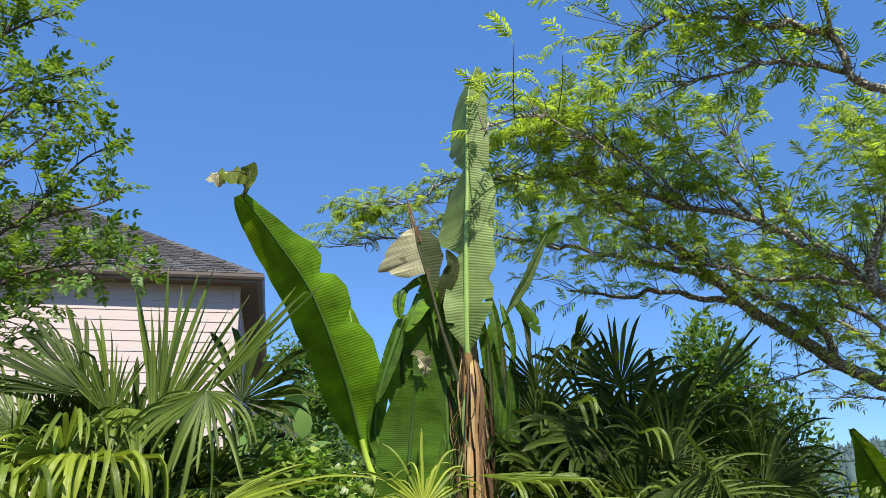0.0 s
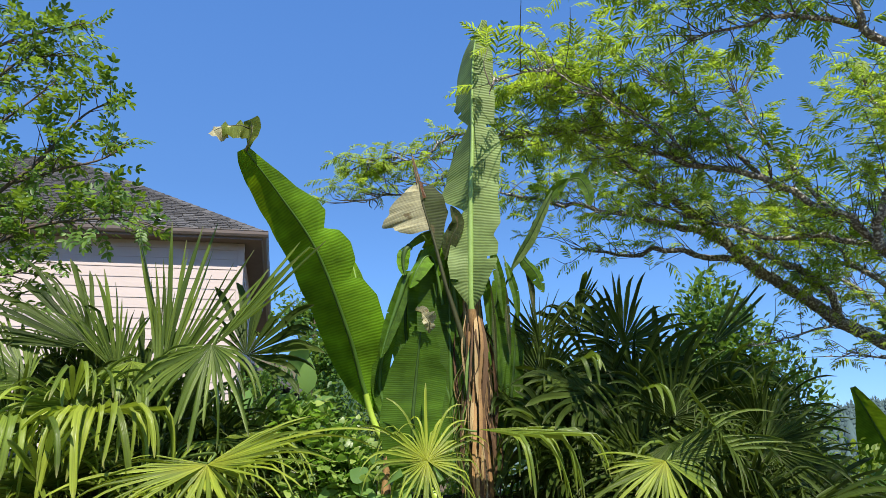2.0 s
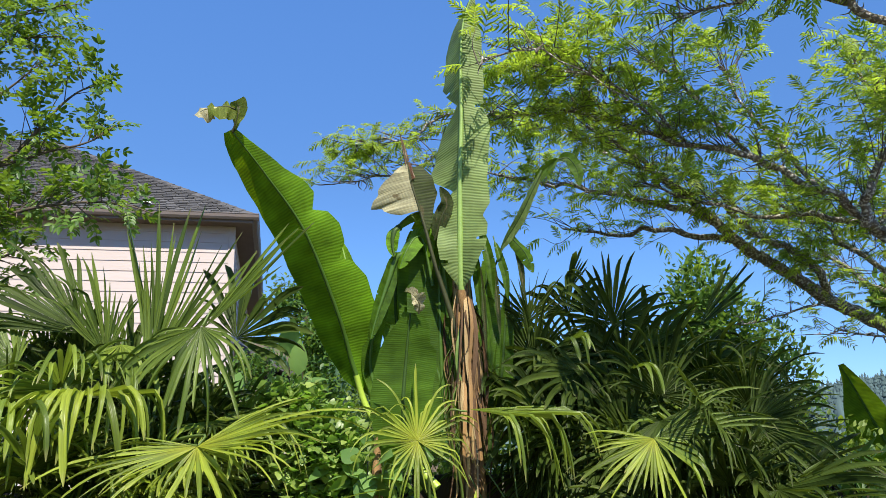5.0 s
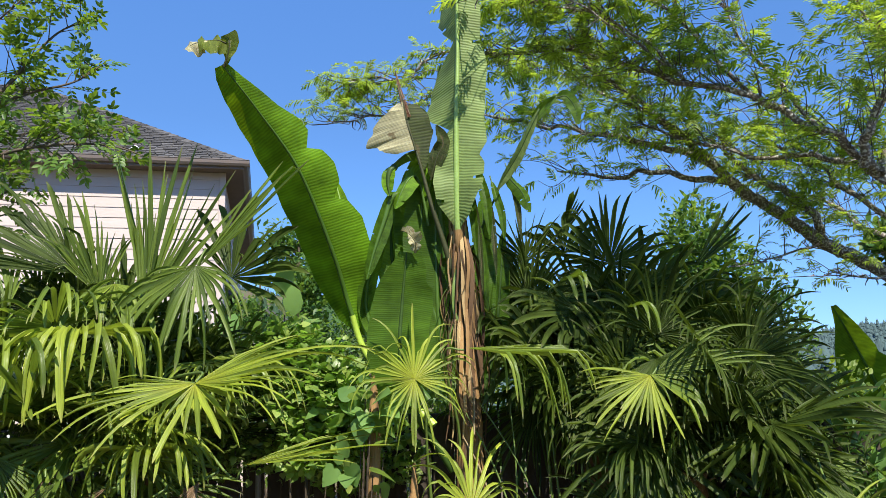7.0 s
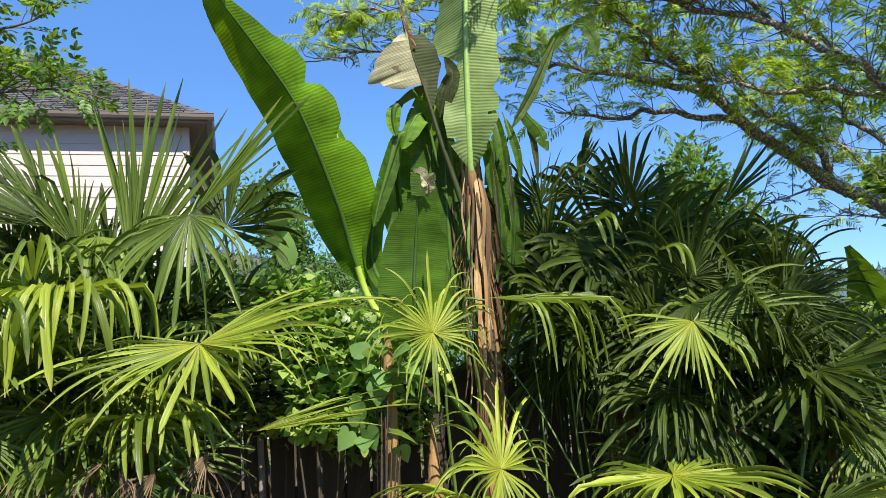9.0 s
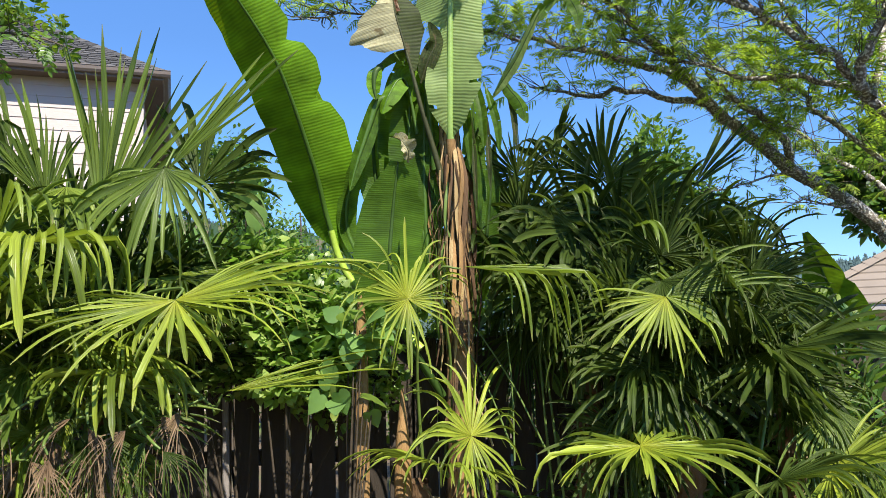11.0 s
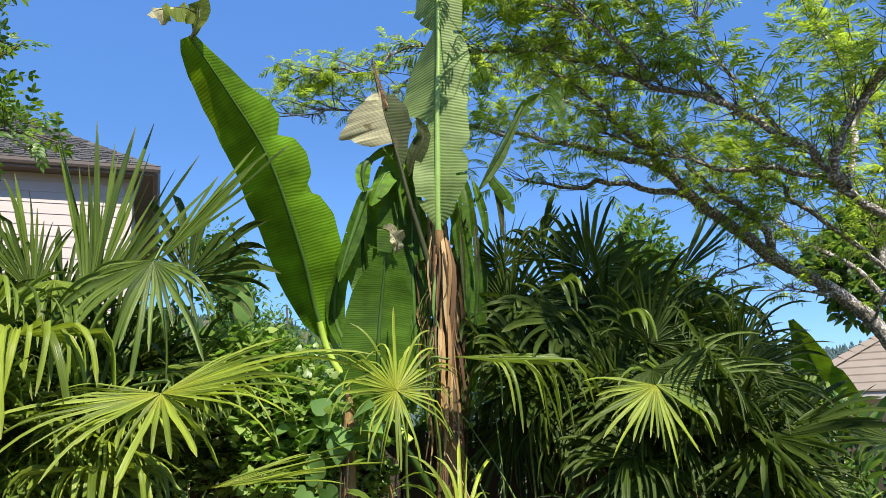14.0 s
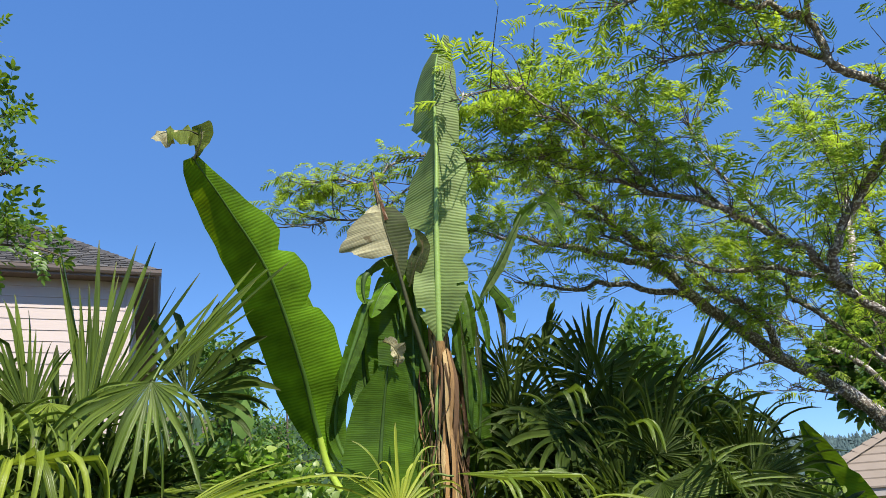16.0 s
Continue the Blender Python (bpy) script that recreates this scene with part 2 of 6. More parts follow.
FEATHER = material("silk_tree_leaf", (0.142, 0.2, 0.033), 0.45, 0.35, 3, 0.3, 0.0, 60, "Object", 0.42, 0.46, (0.50, 0.67, 0.05), 0.015)
OVAL = material("oval_leaflet", (0.075, 0.150, 0.026), 0.45, 0.4, 4, 0.25, 0.1, 60, "Object", 0.4, 0.34, (0.30, 0.46, 0.03), 0.02)
SHRUB = material("shrub_leaf", (0.125, 0.185, 0.032), 0.5, 0.4, 3, 0.3, 0.1, 60, "Object", 0.4, 0.38, (0.45, 0.60, 0.05), 0.02)
SHRUB_DARK = material("shrub_leaf_deep", (0.06, 0.13, 0.03), 0.5, 0.4, 3, 0.3, 0.1, 60, "Object", 0.4, 0.33, (0.28, 0.46, 0.05), 0.02)
VINE = material("vine_leaf", (0.21, 0.29, 0.065), 0.4, 0.5, 5, 0.25, 0.2, 50, "Object", 0.3, 0.35, (0.33, 0.60, 0.06), 0.015)
BROAD = material("broad_leaf", (0.13, 0.235, 0.06), 0.6, 0.3, 6, 0.25, 0.3, 40, "Object", 0.2, 0.35, (0.40, 0.60, 0.10), 0.01)
DRY = material("dry_leaf", (0.30, 0.23, 0.13), 0.8, 0.2, 10, 0.45, 0.4, 60, "Object", 0.4, 0.2, (0.45, 0.33, 0.15), 0.01)
SIDING = material("painted_siding", (0.47, 0.395, 0.365), 0.6, 0.35, 1.6, 0.06, 0.25, 26, stretch=(0.3, 1, 6))
TRIM = material("painted_trim", (0.42, 0.38, 0.35), 0.6, 0.35, 3, 0.1, 0.1, 40)
GUTTER = material("gutter_paint", (0.15, 0.12, 0.105), 0.45, 0.45, 3, 0.12, 0.05, 40)
SOFFIT = material("soffit_stain", (0.13, 0.095, 0.075), 0.7, 0.3, 3, 0.2, 0.2, 40)
SHINGLE = material("asphalt_shingle", (0.088, 0.086, 0.088), 0.95, 0.15, 2.5, 0.25, 0.8, 160, "Object")
TAN_TILE = material("tan_roof_tile", (0.25, 0.205, 0.165), 0.9, 0.15, 2.0, 0.15, 0.4, 50)
WALL_FAR = material("neighbour_wall", (0.55, 0.50, 0.44), 0.7, 0.3, 1.5, 0.1, 0.1, 30)
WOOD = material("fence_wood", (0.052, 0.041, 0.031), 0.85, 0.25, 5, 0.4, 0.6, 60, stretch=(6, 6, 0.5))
WOOD_GREY = material("weathered_fence_wood", (0.26, 0.23, 0.21), 0.9, 0.2, 5, 0.35, 0.6, 60, stretch=(6, 6, 0.5))
GROUND = material("garden_soil", (0.12, 0.09, 0.06), 0.95, 0.15, 0.6, 0.4, 0.8, 20, spots=(0.25, 0.5, (0.09, 0.12, 0.04)))
HILL_NEAR = material("wooded_hill", (0.075, 0.125, 0.10), 0.95, 0.1, 0.02, 0.35, 0.0, 0.2)
# far hill: the haze of distance is part of this colour
HILL_HAZY = material("wooded_hill_hazy", (0.10, 0.15, 0.17), 0.95, 0.1, 0.01, 0.25, 0.0, 0.1)
CONIFER = material("conifer_needles", (0.03, 0.055, 0.03), 0.9, 0.1, 0.3, 0.3, 0.0, 5, "Object", 0.4)
# needles made paler and bluer: aerial haze painted into the base colour
CONIFER_HAZY = material("conifer_needles_hazy", (0.065, 0.100, 0.100), 0.9, 0.1, 0.3, 0.2, 0.0, 5, "Object", 0.25)
for shingled in (SHINGLE, TAN_TILE, SIDING, WOOD):
    nt_ = shingled.node_tree
    info = nt_.nodes.new("ShaderNodeObjectInfo")
    hs = [x for x in nt_.nodes if x.bl_idname == "ShaderNodeHueSaturation"][0]
    old = hs.inputs["Value"].links[0].from_socket
    sc, ml = nt_.nodes.new("ShaderNodeMath"), nt_.nodes.new("ShaderNodeMath")
    sc.operation, ml.operation = "MULTIPLY_ADD", "MULTIPLY"
    nt_.links.new(info.outputs["Random"], sc.inputs[0])
    spread_ = 0.06 if shingled is SIDING else 0.1 if shingled is TAN_TILE else 0.8 if shingled is SHINGLE else 0.5
    sc.inputs[1].default_value, sc.inputs[2].default_value = spread_, 1 - spread_ / 2
    nt_.links.new(old, ml.inputs[0])
    nt_.links.new(sc.outputs[0], ml.inputs[1])
    nt_.links.new(ml.outputs[0], hs.inputs["Value"])

# ---- mesh helpers ----


def mesh_from(name, verts, faces, mat, uv=None, smooth=True):
    """A mesh from arrays: verts (n, 3), faces (m, k) of one size k, or a list of mixed faces."""
    me = bpy.data.meshes.new(name)
    v = np.asarray(verts, dtype=np.float32)
    if isinstance(faces, np.ndarray):
        k = faces.shape[1]
        me.vertices.add(len(v))
        me.vertices.foreach_set("co", v.ravel())
        me.loops.add(faces.size)
        me.loops.foreach_set("vertex_index", faces.astype(np.int32).ravel())
        me.polygons.add(len(faces))
        me.polygons.foreach_set("loop_start", np.arange(0, faces.size, k, dtype=np.int32))
        me.update(calc_edges=True)
    else:
        me.from_pydata([tuple(map(float, p)) for p in v], [], faces)
    if smooth:
        me.polygons.foreach_set("use_smooth", np.ones(len(me.polygons), dtype=bool))
    if uv is not None:
        layer = me.uv_layers.new(name="UVMap")
        idx = np.empty(len(me.loops), dtype=np.int32)
        me.loops.foreach_get("vertex_index", idx)
        layer.data.foreach_set("uv", np.asarray(uv, dtype=np.float32)[idx].ravel())
    me.materials.append(mat)
    me.update()
    return me


def part(name, me, parent=None, label="", at=None):
    ob = new(name, me)
    if parent:
        ob.parent = parent
    if at is not None:
        ob.matrix_basis = at
    return tagged(ob, label)


def thing(name, at, label, category, group="", kind=""):
    ob = new(name)
    ob.location = at
    return tagged(ob, label, category, group, kind)


def smooth_line(points, steps):
    """A Catmull-Rom line through the points."""
    p = np.asarray(points, dtype=float)
    p = np.vstack([2 * p[0] - p[1], p, 2 * p[-1] - p[-2]])
    n = len(p) - 3
    out = []
    for s in np.linspace(0, n, steps):
        i = min(int(s), n - 1)
        t = s - i
        a, b, c, d = p[i:i + 4]
        out.append(0.5 * (2 * b + (c - a) * t + (2 * a - 5 * b + 4 * c - d) * t * t + (3 * b - a - 3 * c + d) * t ** 3))
    return np.array(out)


def unit(v):
    v = np.asarray(v, dtype=float)
    return v / max(1e-9, np.linalg.norm(v))


def tube(line, radii, sides=7, rough=0.0, rng=None, offset=0):
    """Vertices and quads of a tapered tube along a line."""
    line = np.asarray(line, dtype=float)
    n = len(line)
    tan = np.gradient(line, axis=0)
    tan /= np.maximum(1e-9, np.linalg.norm(tan, axis=1))[:, None]
    ref = np.array([0.31, 0.17, 0.93])
    if abs(np.dot(unit(line[-1] - line[0]), ref)) > 0.9:
        ref = np.array([0.9, -0.3, 0.1])
    u = np.cross(tan, ref)
    u /= np.maximum(1e-9, np.linalg.norm(u, axis=1))[:, None]
    w = np.cross(tan, u)
    a = np.arange(sides) * 2 * np.pi / sides
    r = np.broadcast_to(np.asarray(radii, dtype=float), (n,))[:, None] * np.ones((1, sides))
    if rough and rng is not None:
        r = r * (1 + rough * (rng.random((n, sides)) - 0.5) * 2)
    v = line[:, None, :] + r[..., None] * (np.cos(a)[None, :, None] * u[:, None, :] + np.sin(a)[None, :, None] * w[:, None, :])
    i, j = np.meshgrid(np.arange(n - 1), np.arange(sides), indexing="ij")
    k = (j + 1) % sides
    f = np.stack([i * sides + j, i * sides + k, (i + 1) * sides + k, (i + 1) * sides + j], -1).reshape(-1, 4)
    return v.reshape(-1, 3), f + offset


class Heap:
    """Gathers quads into one mesh."""

    def __init__(self):
        self.v, self.f, self.n = [], [], 0

    def add(self, v, f):
        self.v.append(np.asarray(v))
        self.f.append(np.asarray(f) + self.n)
        self.n += len(v)

    def mesh(self, name, mat, smooth=True, uv=None):
        return mesh_from(name, np.vstack(self.v), np.vstack(self.f), mat, uv, smooth)


def scattered(template, faces, places, xs, ys, zs, sizes):
    """Copies of a small template joined: places (n, 3), axes (n, 3) each, sizes (n,)."""
    n, k = len(places), len(template)
    v = (template[None, :, 0, None] * xs[:, None, :] + template[None, :, 1, None] * ys[:, None, :] + template[None, :, 2, None] * zs[:, None, :])
    v = v * np.asarray(sizes)[:, None, None] + places[:, None, :]
    f = faces[None] + (np.arange(n) * k)[:, None, None]
    return v.reshape(-1, 3), f.reshape(-1, faces.shape[1])


def frames_from(d, up):
    """Axes for directions d (n, 3): y along d, z near up."""
    y = d / np.maximum(1e-9, np.linalg.norm(d, axis=1))[:, None]
    x = np.cross(y, up)
    x /= np.maximum(1e-6, np.linalg.norm(x, axis=1))[:, None]
    return x, y, np.cross(x, y)


def box(x0, x1, y0, y1, z0, z1, bevel=0.0):
    """Vertices and faces of a box with its long edges slightly cut."""
    bm = bmesh.new()
    bmesh.ops.create_cube(bm, size=1, matrix=Matrix.Translation(((x0 + x1) / 2, (y0 + y1) / 2, (z0 + z1) / 2)) @ Matrix.Diagonal((x1 - x0, y1 - y0, z1 - z0, 1)))
    if bevel:
        bmesh.ops.bevel(bm, geom=bm.edges[:], offset=bevel, segments=1, affect="EDGES")
    return bm


def bm_mesh(name, bm, mat):
    me = bpy.data.meshes.new(name)
    bm.to_mesh(me)
    bm.free()
    me.materials.append(mat)
    return me


# ---- ground, hills ----
def ground():
    """One sheet from the garden to the horizon, rising into hills."""
    rs = np.concatenate([np.linspace(0, 30, 16), np.geomspace(36, 2600, 34)])
    na = 120
    a = np.linspace(0, 2 * np.pi, na, endpoint=False)
    v = []
    for r in rs:
        for t in a:
            x, y = r * math.sin(t), r * math.cos(t)
            v.append((x, y, land(x, y)))
    f = []
    for i in range(len(rs) - 1):
        for j in range(na):
            k = (j + 1) % na
            f.append((i * na + j, i * na + k, (i + 1) * na + k, (i + 1) * na + j))
    return np.array(v), np.array(f)


def land(x, y):
    r = math.hypot(x, y)
    h = 0.03 * noise.noise((x * 0.5, y * 0.5, 0)) if r < 40 else 0.0
    if r > 40:
        k = min(1.0, (r - 40) / 380.0)
        bearing = math.atan2(x, y)
        rise = 0.115 - 0.055 * math.tanh(bearing * 2.2) + 0.02 * noise.noise((bearing * 6, 2.0, 0))
        top = 420 * rise
        h += top * (k * k * (3 - 2 * k)) * (1 + 0.06 * noise.noise((x * 0.012, y * 0.012, 5)))
    return h


gv, gf = ground()
tagged(new("ground", mesh_from("ground", gv, gf, GROUND)), "dark garden soil with patchy grass rising to hills", "ground", "", "structure")


def conifer_template(rng, tiers=5):
    v, f = [], []
    for t in range(tiers):
        z0, z1 = 0.1 + 0.85 * t / tiers, 0.1 + 0.85 * (t + 1.5) / tiers
        r = 0.20 * (1 - t / (tiers + 0.6))
        base = len(v)
        m = 7
        for j in range(m):
            q = r * (0.7 + 0.6 * rng.random())
            v.append((q * math.cos(j * 2 * math.pi / m), q * math.sin(j * 2 * math.pi / m), z0 - 0.05 * rng.random()))
        v.append((0, 0, min(1.0, z1)))
        for j in range(m):
            f.append((base + j, base + (j + 1) % m, base + m))
    return np.array(v), np.array(f)


def woods(name, n, r0, r1, size, mat, seed, label, b0=-1.1, b1=1.1):
    rng = np.random.default_rng(seed)
    V, F, off = [], [], 0
    temps = [conifer_template(rng) for _ in range(5)]
    for i in range(n):
        t, r = rng.uniform(b0, b1), rng.uniform(r0, r1)
        x, y = r * math.sin(t), r * math.cos(t)
        v, f = temps[i % 5]
        s = size * rng.uniform(0.55, 1.25)
        V.append(v * ((s * rng.uniform(1.2, 2.2), s * 1.5, s * rng.uniform(0.6, 1.2)) if size < 5 else (s * rng.uniform(0.8, 1.3), s, s)) + (x, y, land(x, y) - 0.1 * s))
        F.append(f + off)
        off += len(v)
    return tagged(new(name, mesh_from(name, np.vstack(V), np.vstack(F), mat, None, False)), label, "woods", "", "stuff")


woods("far_woods", 9000, 330, 440, 2.7, CONIFER_HAZY, 3, "conifer woods on the far hillside, blue-green haze put into their colour", -0.3, 0.85)
woods("hillside_woods", 900, 90, 190, 11.0, CONIFER, 4, "dark green conifer woods on the slope behind the houses", -0.75, 0.12)
woods("slope_woods", 6000, 60, 330, 4.5, CONIFER_HAZY, 5, "woods on the near slope beyond the houses, haze put into their colour", 0.05, 0.9)

# ---- fence ----
FENCE_Y = 5.15


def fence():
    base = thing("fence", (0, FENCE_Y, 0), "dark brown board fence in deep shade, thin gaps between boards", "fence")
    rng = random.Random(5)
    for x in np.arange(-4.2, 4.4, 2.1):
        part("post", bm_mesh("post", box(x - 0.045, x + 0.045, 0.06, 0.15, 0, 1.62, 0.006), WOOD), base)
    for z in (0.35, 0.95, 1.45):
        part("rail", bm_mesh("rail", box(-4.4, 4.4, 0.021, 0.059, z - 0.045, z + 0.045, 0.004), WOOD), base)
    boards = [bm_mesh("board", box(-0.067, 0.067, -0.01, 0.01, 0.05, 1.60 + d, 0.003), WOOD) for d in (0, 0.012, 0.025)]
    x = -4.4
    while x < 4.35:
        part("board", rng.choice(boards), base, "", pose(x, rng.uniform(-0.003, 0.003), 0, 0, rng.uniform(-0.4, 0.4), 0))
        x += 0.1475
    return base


fence()


def garden_stake():
    """A round weathered stake, its top worn and split."""
    rng = np.random.default_rng(55)
    st = thing("garden_stake", (-1.115, 5.085, 0), "pale weathered wooden stake standing against the fence", "stake")
    line = smooth_line([(0.0, 0, -0.05), (0.006, 0, 0.6), (0.0, 0.004, 1.24), (-0.004, 0.004, 1.30)], 22)
    part("pole", mesh_from("pole", *tube(line, np.interp(np.linspace(0, 1, 22), [0, 0.94, 1], [0.021, 0.019, 0.010]), 9, 0.06, rng), WOOD_GREY), st)
    part("cap", mesh_from("cap", *tube([(-0.004, 0.004, 1.298), (-0.005, 0.004, 1.306)], [0.011, 0.003], 9), WOOD_GREY), st)


garden_stake()


def side_fence():
    base = thing("fence", (3.35, 5.2, 0), "weathered grey board fence running back beside the neighbour", "fence")
    boards = [bm_mesh("board", box(-0.069, 0.069, -0.01, 0.01, 0.03, 1.45 + d, 0.003), WOOD_GREY) for d in (0, 0.02)]
    for z in (0.4, 1.2):
        part("rail", bm_mesh("rail", box(0, 5.2, 0.011, 0.05, z - 0.045, z + 0.045, 0.004), WOOD_GREY), base, "", pose(0, 0, 0, 0, 0, 38))
    for i in range(35):
        part("board", boards[i % 2], base, "", pose(0, 0, 0, 0, 0, 38) @ pose(0.08 + i * 0.148, 0, 0))
    return base


side_fence()

# ---- house ----
HOUSE = pose(-4.11, 16.66, 0, 0, 0, 12)     # its eave corner; local x along the front, y to the back
EAVE, PITCH, OVER = 7.2, 0.66, 0.42
WIDE, DEEP = 13.0, 12.0


def house():
    base = new("house")
    base.matrix_basis = HOUSE
    tagged(base, "two-storey house with pale pinkish lap siding and grey shingle hip roof", "house")
    soffit = EAVE - 0.16
    shell = part("wall", bm_mesh("wall", box(-WIDE + OVER, -OVER - 0.02, OVER + 0.02, DEEP - OVER, 0, soffit), SIDING), base)
    lap, z = 0.23, 0.0
    front, side = [], []

    def board(length, mat):
        bm = bmesh.new()
        prof = [(0.0, 0.0), (-0.024, 0.0), (-0.008, 0.245), (0.0, 0.245)]
        ends = []
        for x in (0.0, -length):
            ends.append([bm.verts.new((x, y, zz)) for y, zz in prof])
        for i in range(4):
            bm.faces.new((ends[0][i], ends[0][(i + 1) % 4], ends[1][(i + 1) % 4], ends[1][i]))
        bm.faces.new(ends[0][::-1])
        bm.faces.new(ends[1])
        bmesh.ops.recalc_face_normals(bm, faces=bm.faces[:])
        return bm_mesh("siding_board", bm, mat)

    long_board, side_board = board(WIDE - 2 * OVER - 0.12, SIDING), board(DEEP - 2 * OVER - 0.12, SIDING)
    n = int(soffit / lap)
    for i in range(n):
        z = soffit - (i + 1) * lap - 0.16
        if z < 0:
            break
        part("siding_board", long_board, shell, "", pose(-OVER - 0.12, OVER + 0.02, z))
        part("siding_board", side_board, shell, "", pose(-OVER - 0.02, DEEP - OVER, z) @ pose(0, 0, 0, 0, 0, 90) @ pose(DEEP - 2 * OVER - 0.12 - (DEEP - 2 * OVER), 0, 0))
    part("corner_trim", bm_mesh("corner_trim", box(-OVER - 0.12, -OVER + 0.02, OVER - 0.022, OVER + 0.1, 0, soffit, 0.006), SIDING), base)
    part("frieze", bm_mesh("frieze", box(-WIDE + OVER, -OVER - 0.12, OVER - 0.006, OVER + 0.02, soffit - 0.17, soffit, 0.004), SIDING), base)
    part("soffit", bm_mesh("soffit", box(-WIDE + 0.03, -0.03, 0.03, DEEP - 0.03, soffit, soffit + 0.02), SOFFIT), base)
    for x0, x1, y0, y1 in ((-WIDE, 0, 0, 0.03), (-0.03, 0, 0.03, DEEP)):
        part("fascia", bm_mesh("fascia", box(x0, x1, y0, y1, soffit - 0.02, EAVE, 0.004), GUTTER), base)
    # gutters: an open trough with a rolled lip
    for vertical in (False, True):
        length = DEEP if vertical else WIDE
        prof = [(0, 0.0), (-0.075, 0.0), (-0.105, 0.045), (-0.115, 0.115), (-0.125, 0.12), (-0.125, 0.13), (-0.108, 0.125), (-0.095, 0.05), (-0.07, 0.012), (0, 0.012)]
        v = [(x, y, EAVE - 0.125 + zz) for x in (0.125, -length) for y, zz in prof]
        m = len(prof)
        f = [(i, (i + 1) % m, m + (i + 1) % m, m + i) for i in range(m)] + [tuple(range(m)), tuple(range(2 * m - 1, m - 1, -1))]
        me = mesh_from("gutter", v, f, GUTTER, None, False)
        part("gutter", me, base, "", pose(0, DEEP, 0, 0, 0, 90) if vertical else pose(0, 0, 0))
    # hip roof deck
    half = DEEP / 2
    top = EAVE + half * PITCH
    rv = [(0.02, -0.02, EAVE), (0.02, DEEP, EAVE), (-WIDE, DEEP, EAVE), (-WIDE, -0.02, EAVE), (-half, half, top), (-WIDE + half, half, top)]
    roof = part("roof", mesh_from("roof", rv, [(0, 4, 5, 3), (0, 1, 4), (1, 2, 5, 4), (2, 3, 5), (0, 3, 2, 1)], SHINGLE, None, False), base, "grey asphalt shingles in staggered courses")
    return base, roof


house_base, house_roof = house()


def roof_shingles():
    """Courses of tabs on the front slope; the thick butt edges cast the dark lines between the courses."""
    rng = random.Random(8)
    slope = math.atan(PITCH)
    exposure = 0.155
    tabs = []
    for w in (0.17, 0.21, 0.26):
        bm = bmesh.new()
        c = [(0, 0, 0.0), (w, 0, 0.0), (w, 0, 0.026), (0, 0, 0.026), (0, 0.21, 0.0), (w, 0.21, 0.0), (w, 0.21, 0.004), (0, 0.21, 0.004)]
        vs = [bm.verts.new(p) for p in c]
        for q in ((0, 1, 2, 3), (3, 2, 6, 7), (0, 3, 7, 4), (1, 5, 6, 2), (0, 4, 5, 1)):
            bm.faces.new([vs[i] for i in q])
        bmesh.ops.recalc_face_normals(bm, faces=bm.faces[:])
        tabs.append((w, bm_mesh("shingle", bm, SHINGLE)))
    count, V, F, off = 0, [], [], 0
    rows = int(DEEP / 2 / math.cos(slope) / exposure)
    for r in range(rows):
        s = r * exposure
        inset = s * math.cos(slope)
        x = -0.13 - inset
        while x > -WIDE + inset:
            w, me = rng.choice(tabs)
            x -= w
            if x < -WIDE + inset - 0.1:
                break
            m = pose(x, s * math.cos(slope) - 0.03, EAVE + s * math.sin(slope) + 0.005, math.degrees(slope), 0, 0) @ pose(0, rng.uniform(-0.012, 0.012), rng.uniform(0, 0.010))
            if count < 300 and x > -9.5:
                part("shingle", me, house_roof, "", m)
                count += 1
            else:
                vv = [m @ v.co for v in me.vertices]
                V += [tuple(p) for p in vv]
                F += [tuple(i + off for i in p.vertices) for p in me.polygons]
                off += len(vv)
            x -= rng.uniform(0.006, 0.03)
    ob = part("shingle_field", mesh_from("shingle_field", V, F, SHINGLE, None, False), house_roof)
    tagged(ob, kind="stuff")
    # caps along the hip
    n = int(DEEP / 2 / 0.2)
    for i in range(n):
        k = i * 0.2
        bm = bmesh.new()
        vs = [bm.verts.new(p) for p in ((-0.19, 0.0, -0.060), (0, 0, 0.022), (0.19, 0, -0.060), (-0.19, 0.42, -0.075), (0, 0.42, 0.004), (0.19, 0.42, -0.075), (0, 0, -0.03))]
        bm.faces.new((vs[0], vs[1], vs[4], vs[3]))
        bm.faces.new((vs[1], vs[2], vs[5], vs[4]))
        bm.faces.new((vs[0], vs[6], vs[1]))
        bm.faces.new((vs[6], vs[2], vs[1]))
        part("hip_cap", bm_mesh("hip_cap", bm, SHINGLE), house_roof, "", pose(-k, k, EAVE + k * PITCH + 0.035, 0, 0, 45) @ pose(0, 0, 0, math.degrees(math.atan(PITCH / 1.414)), 0, 0))


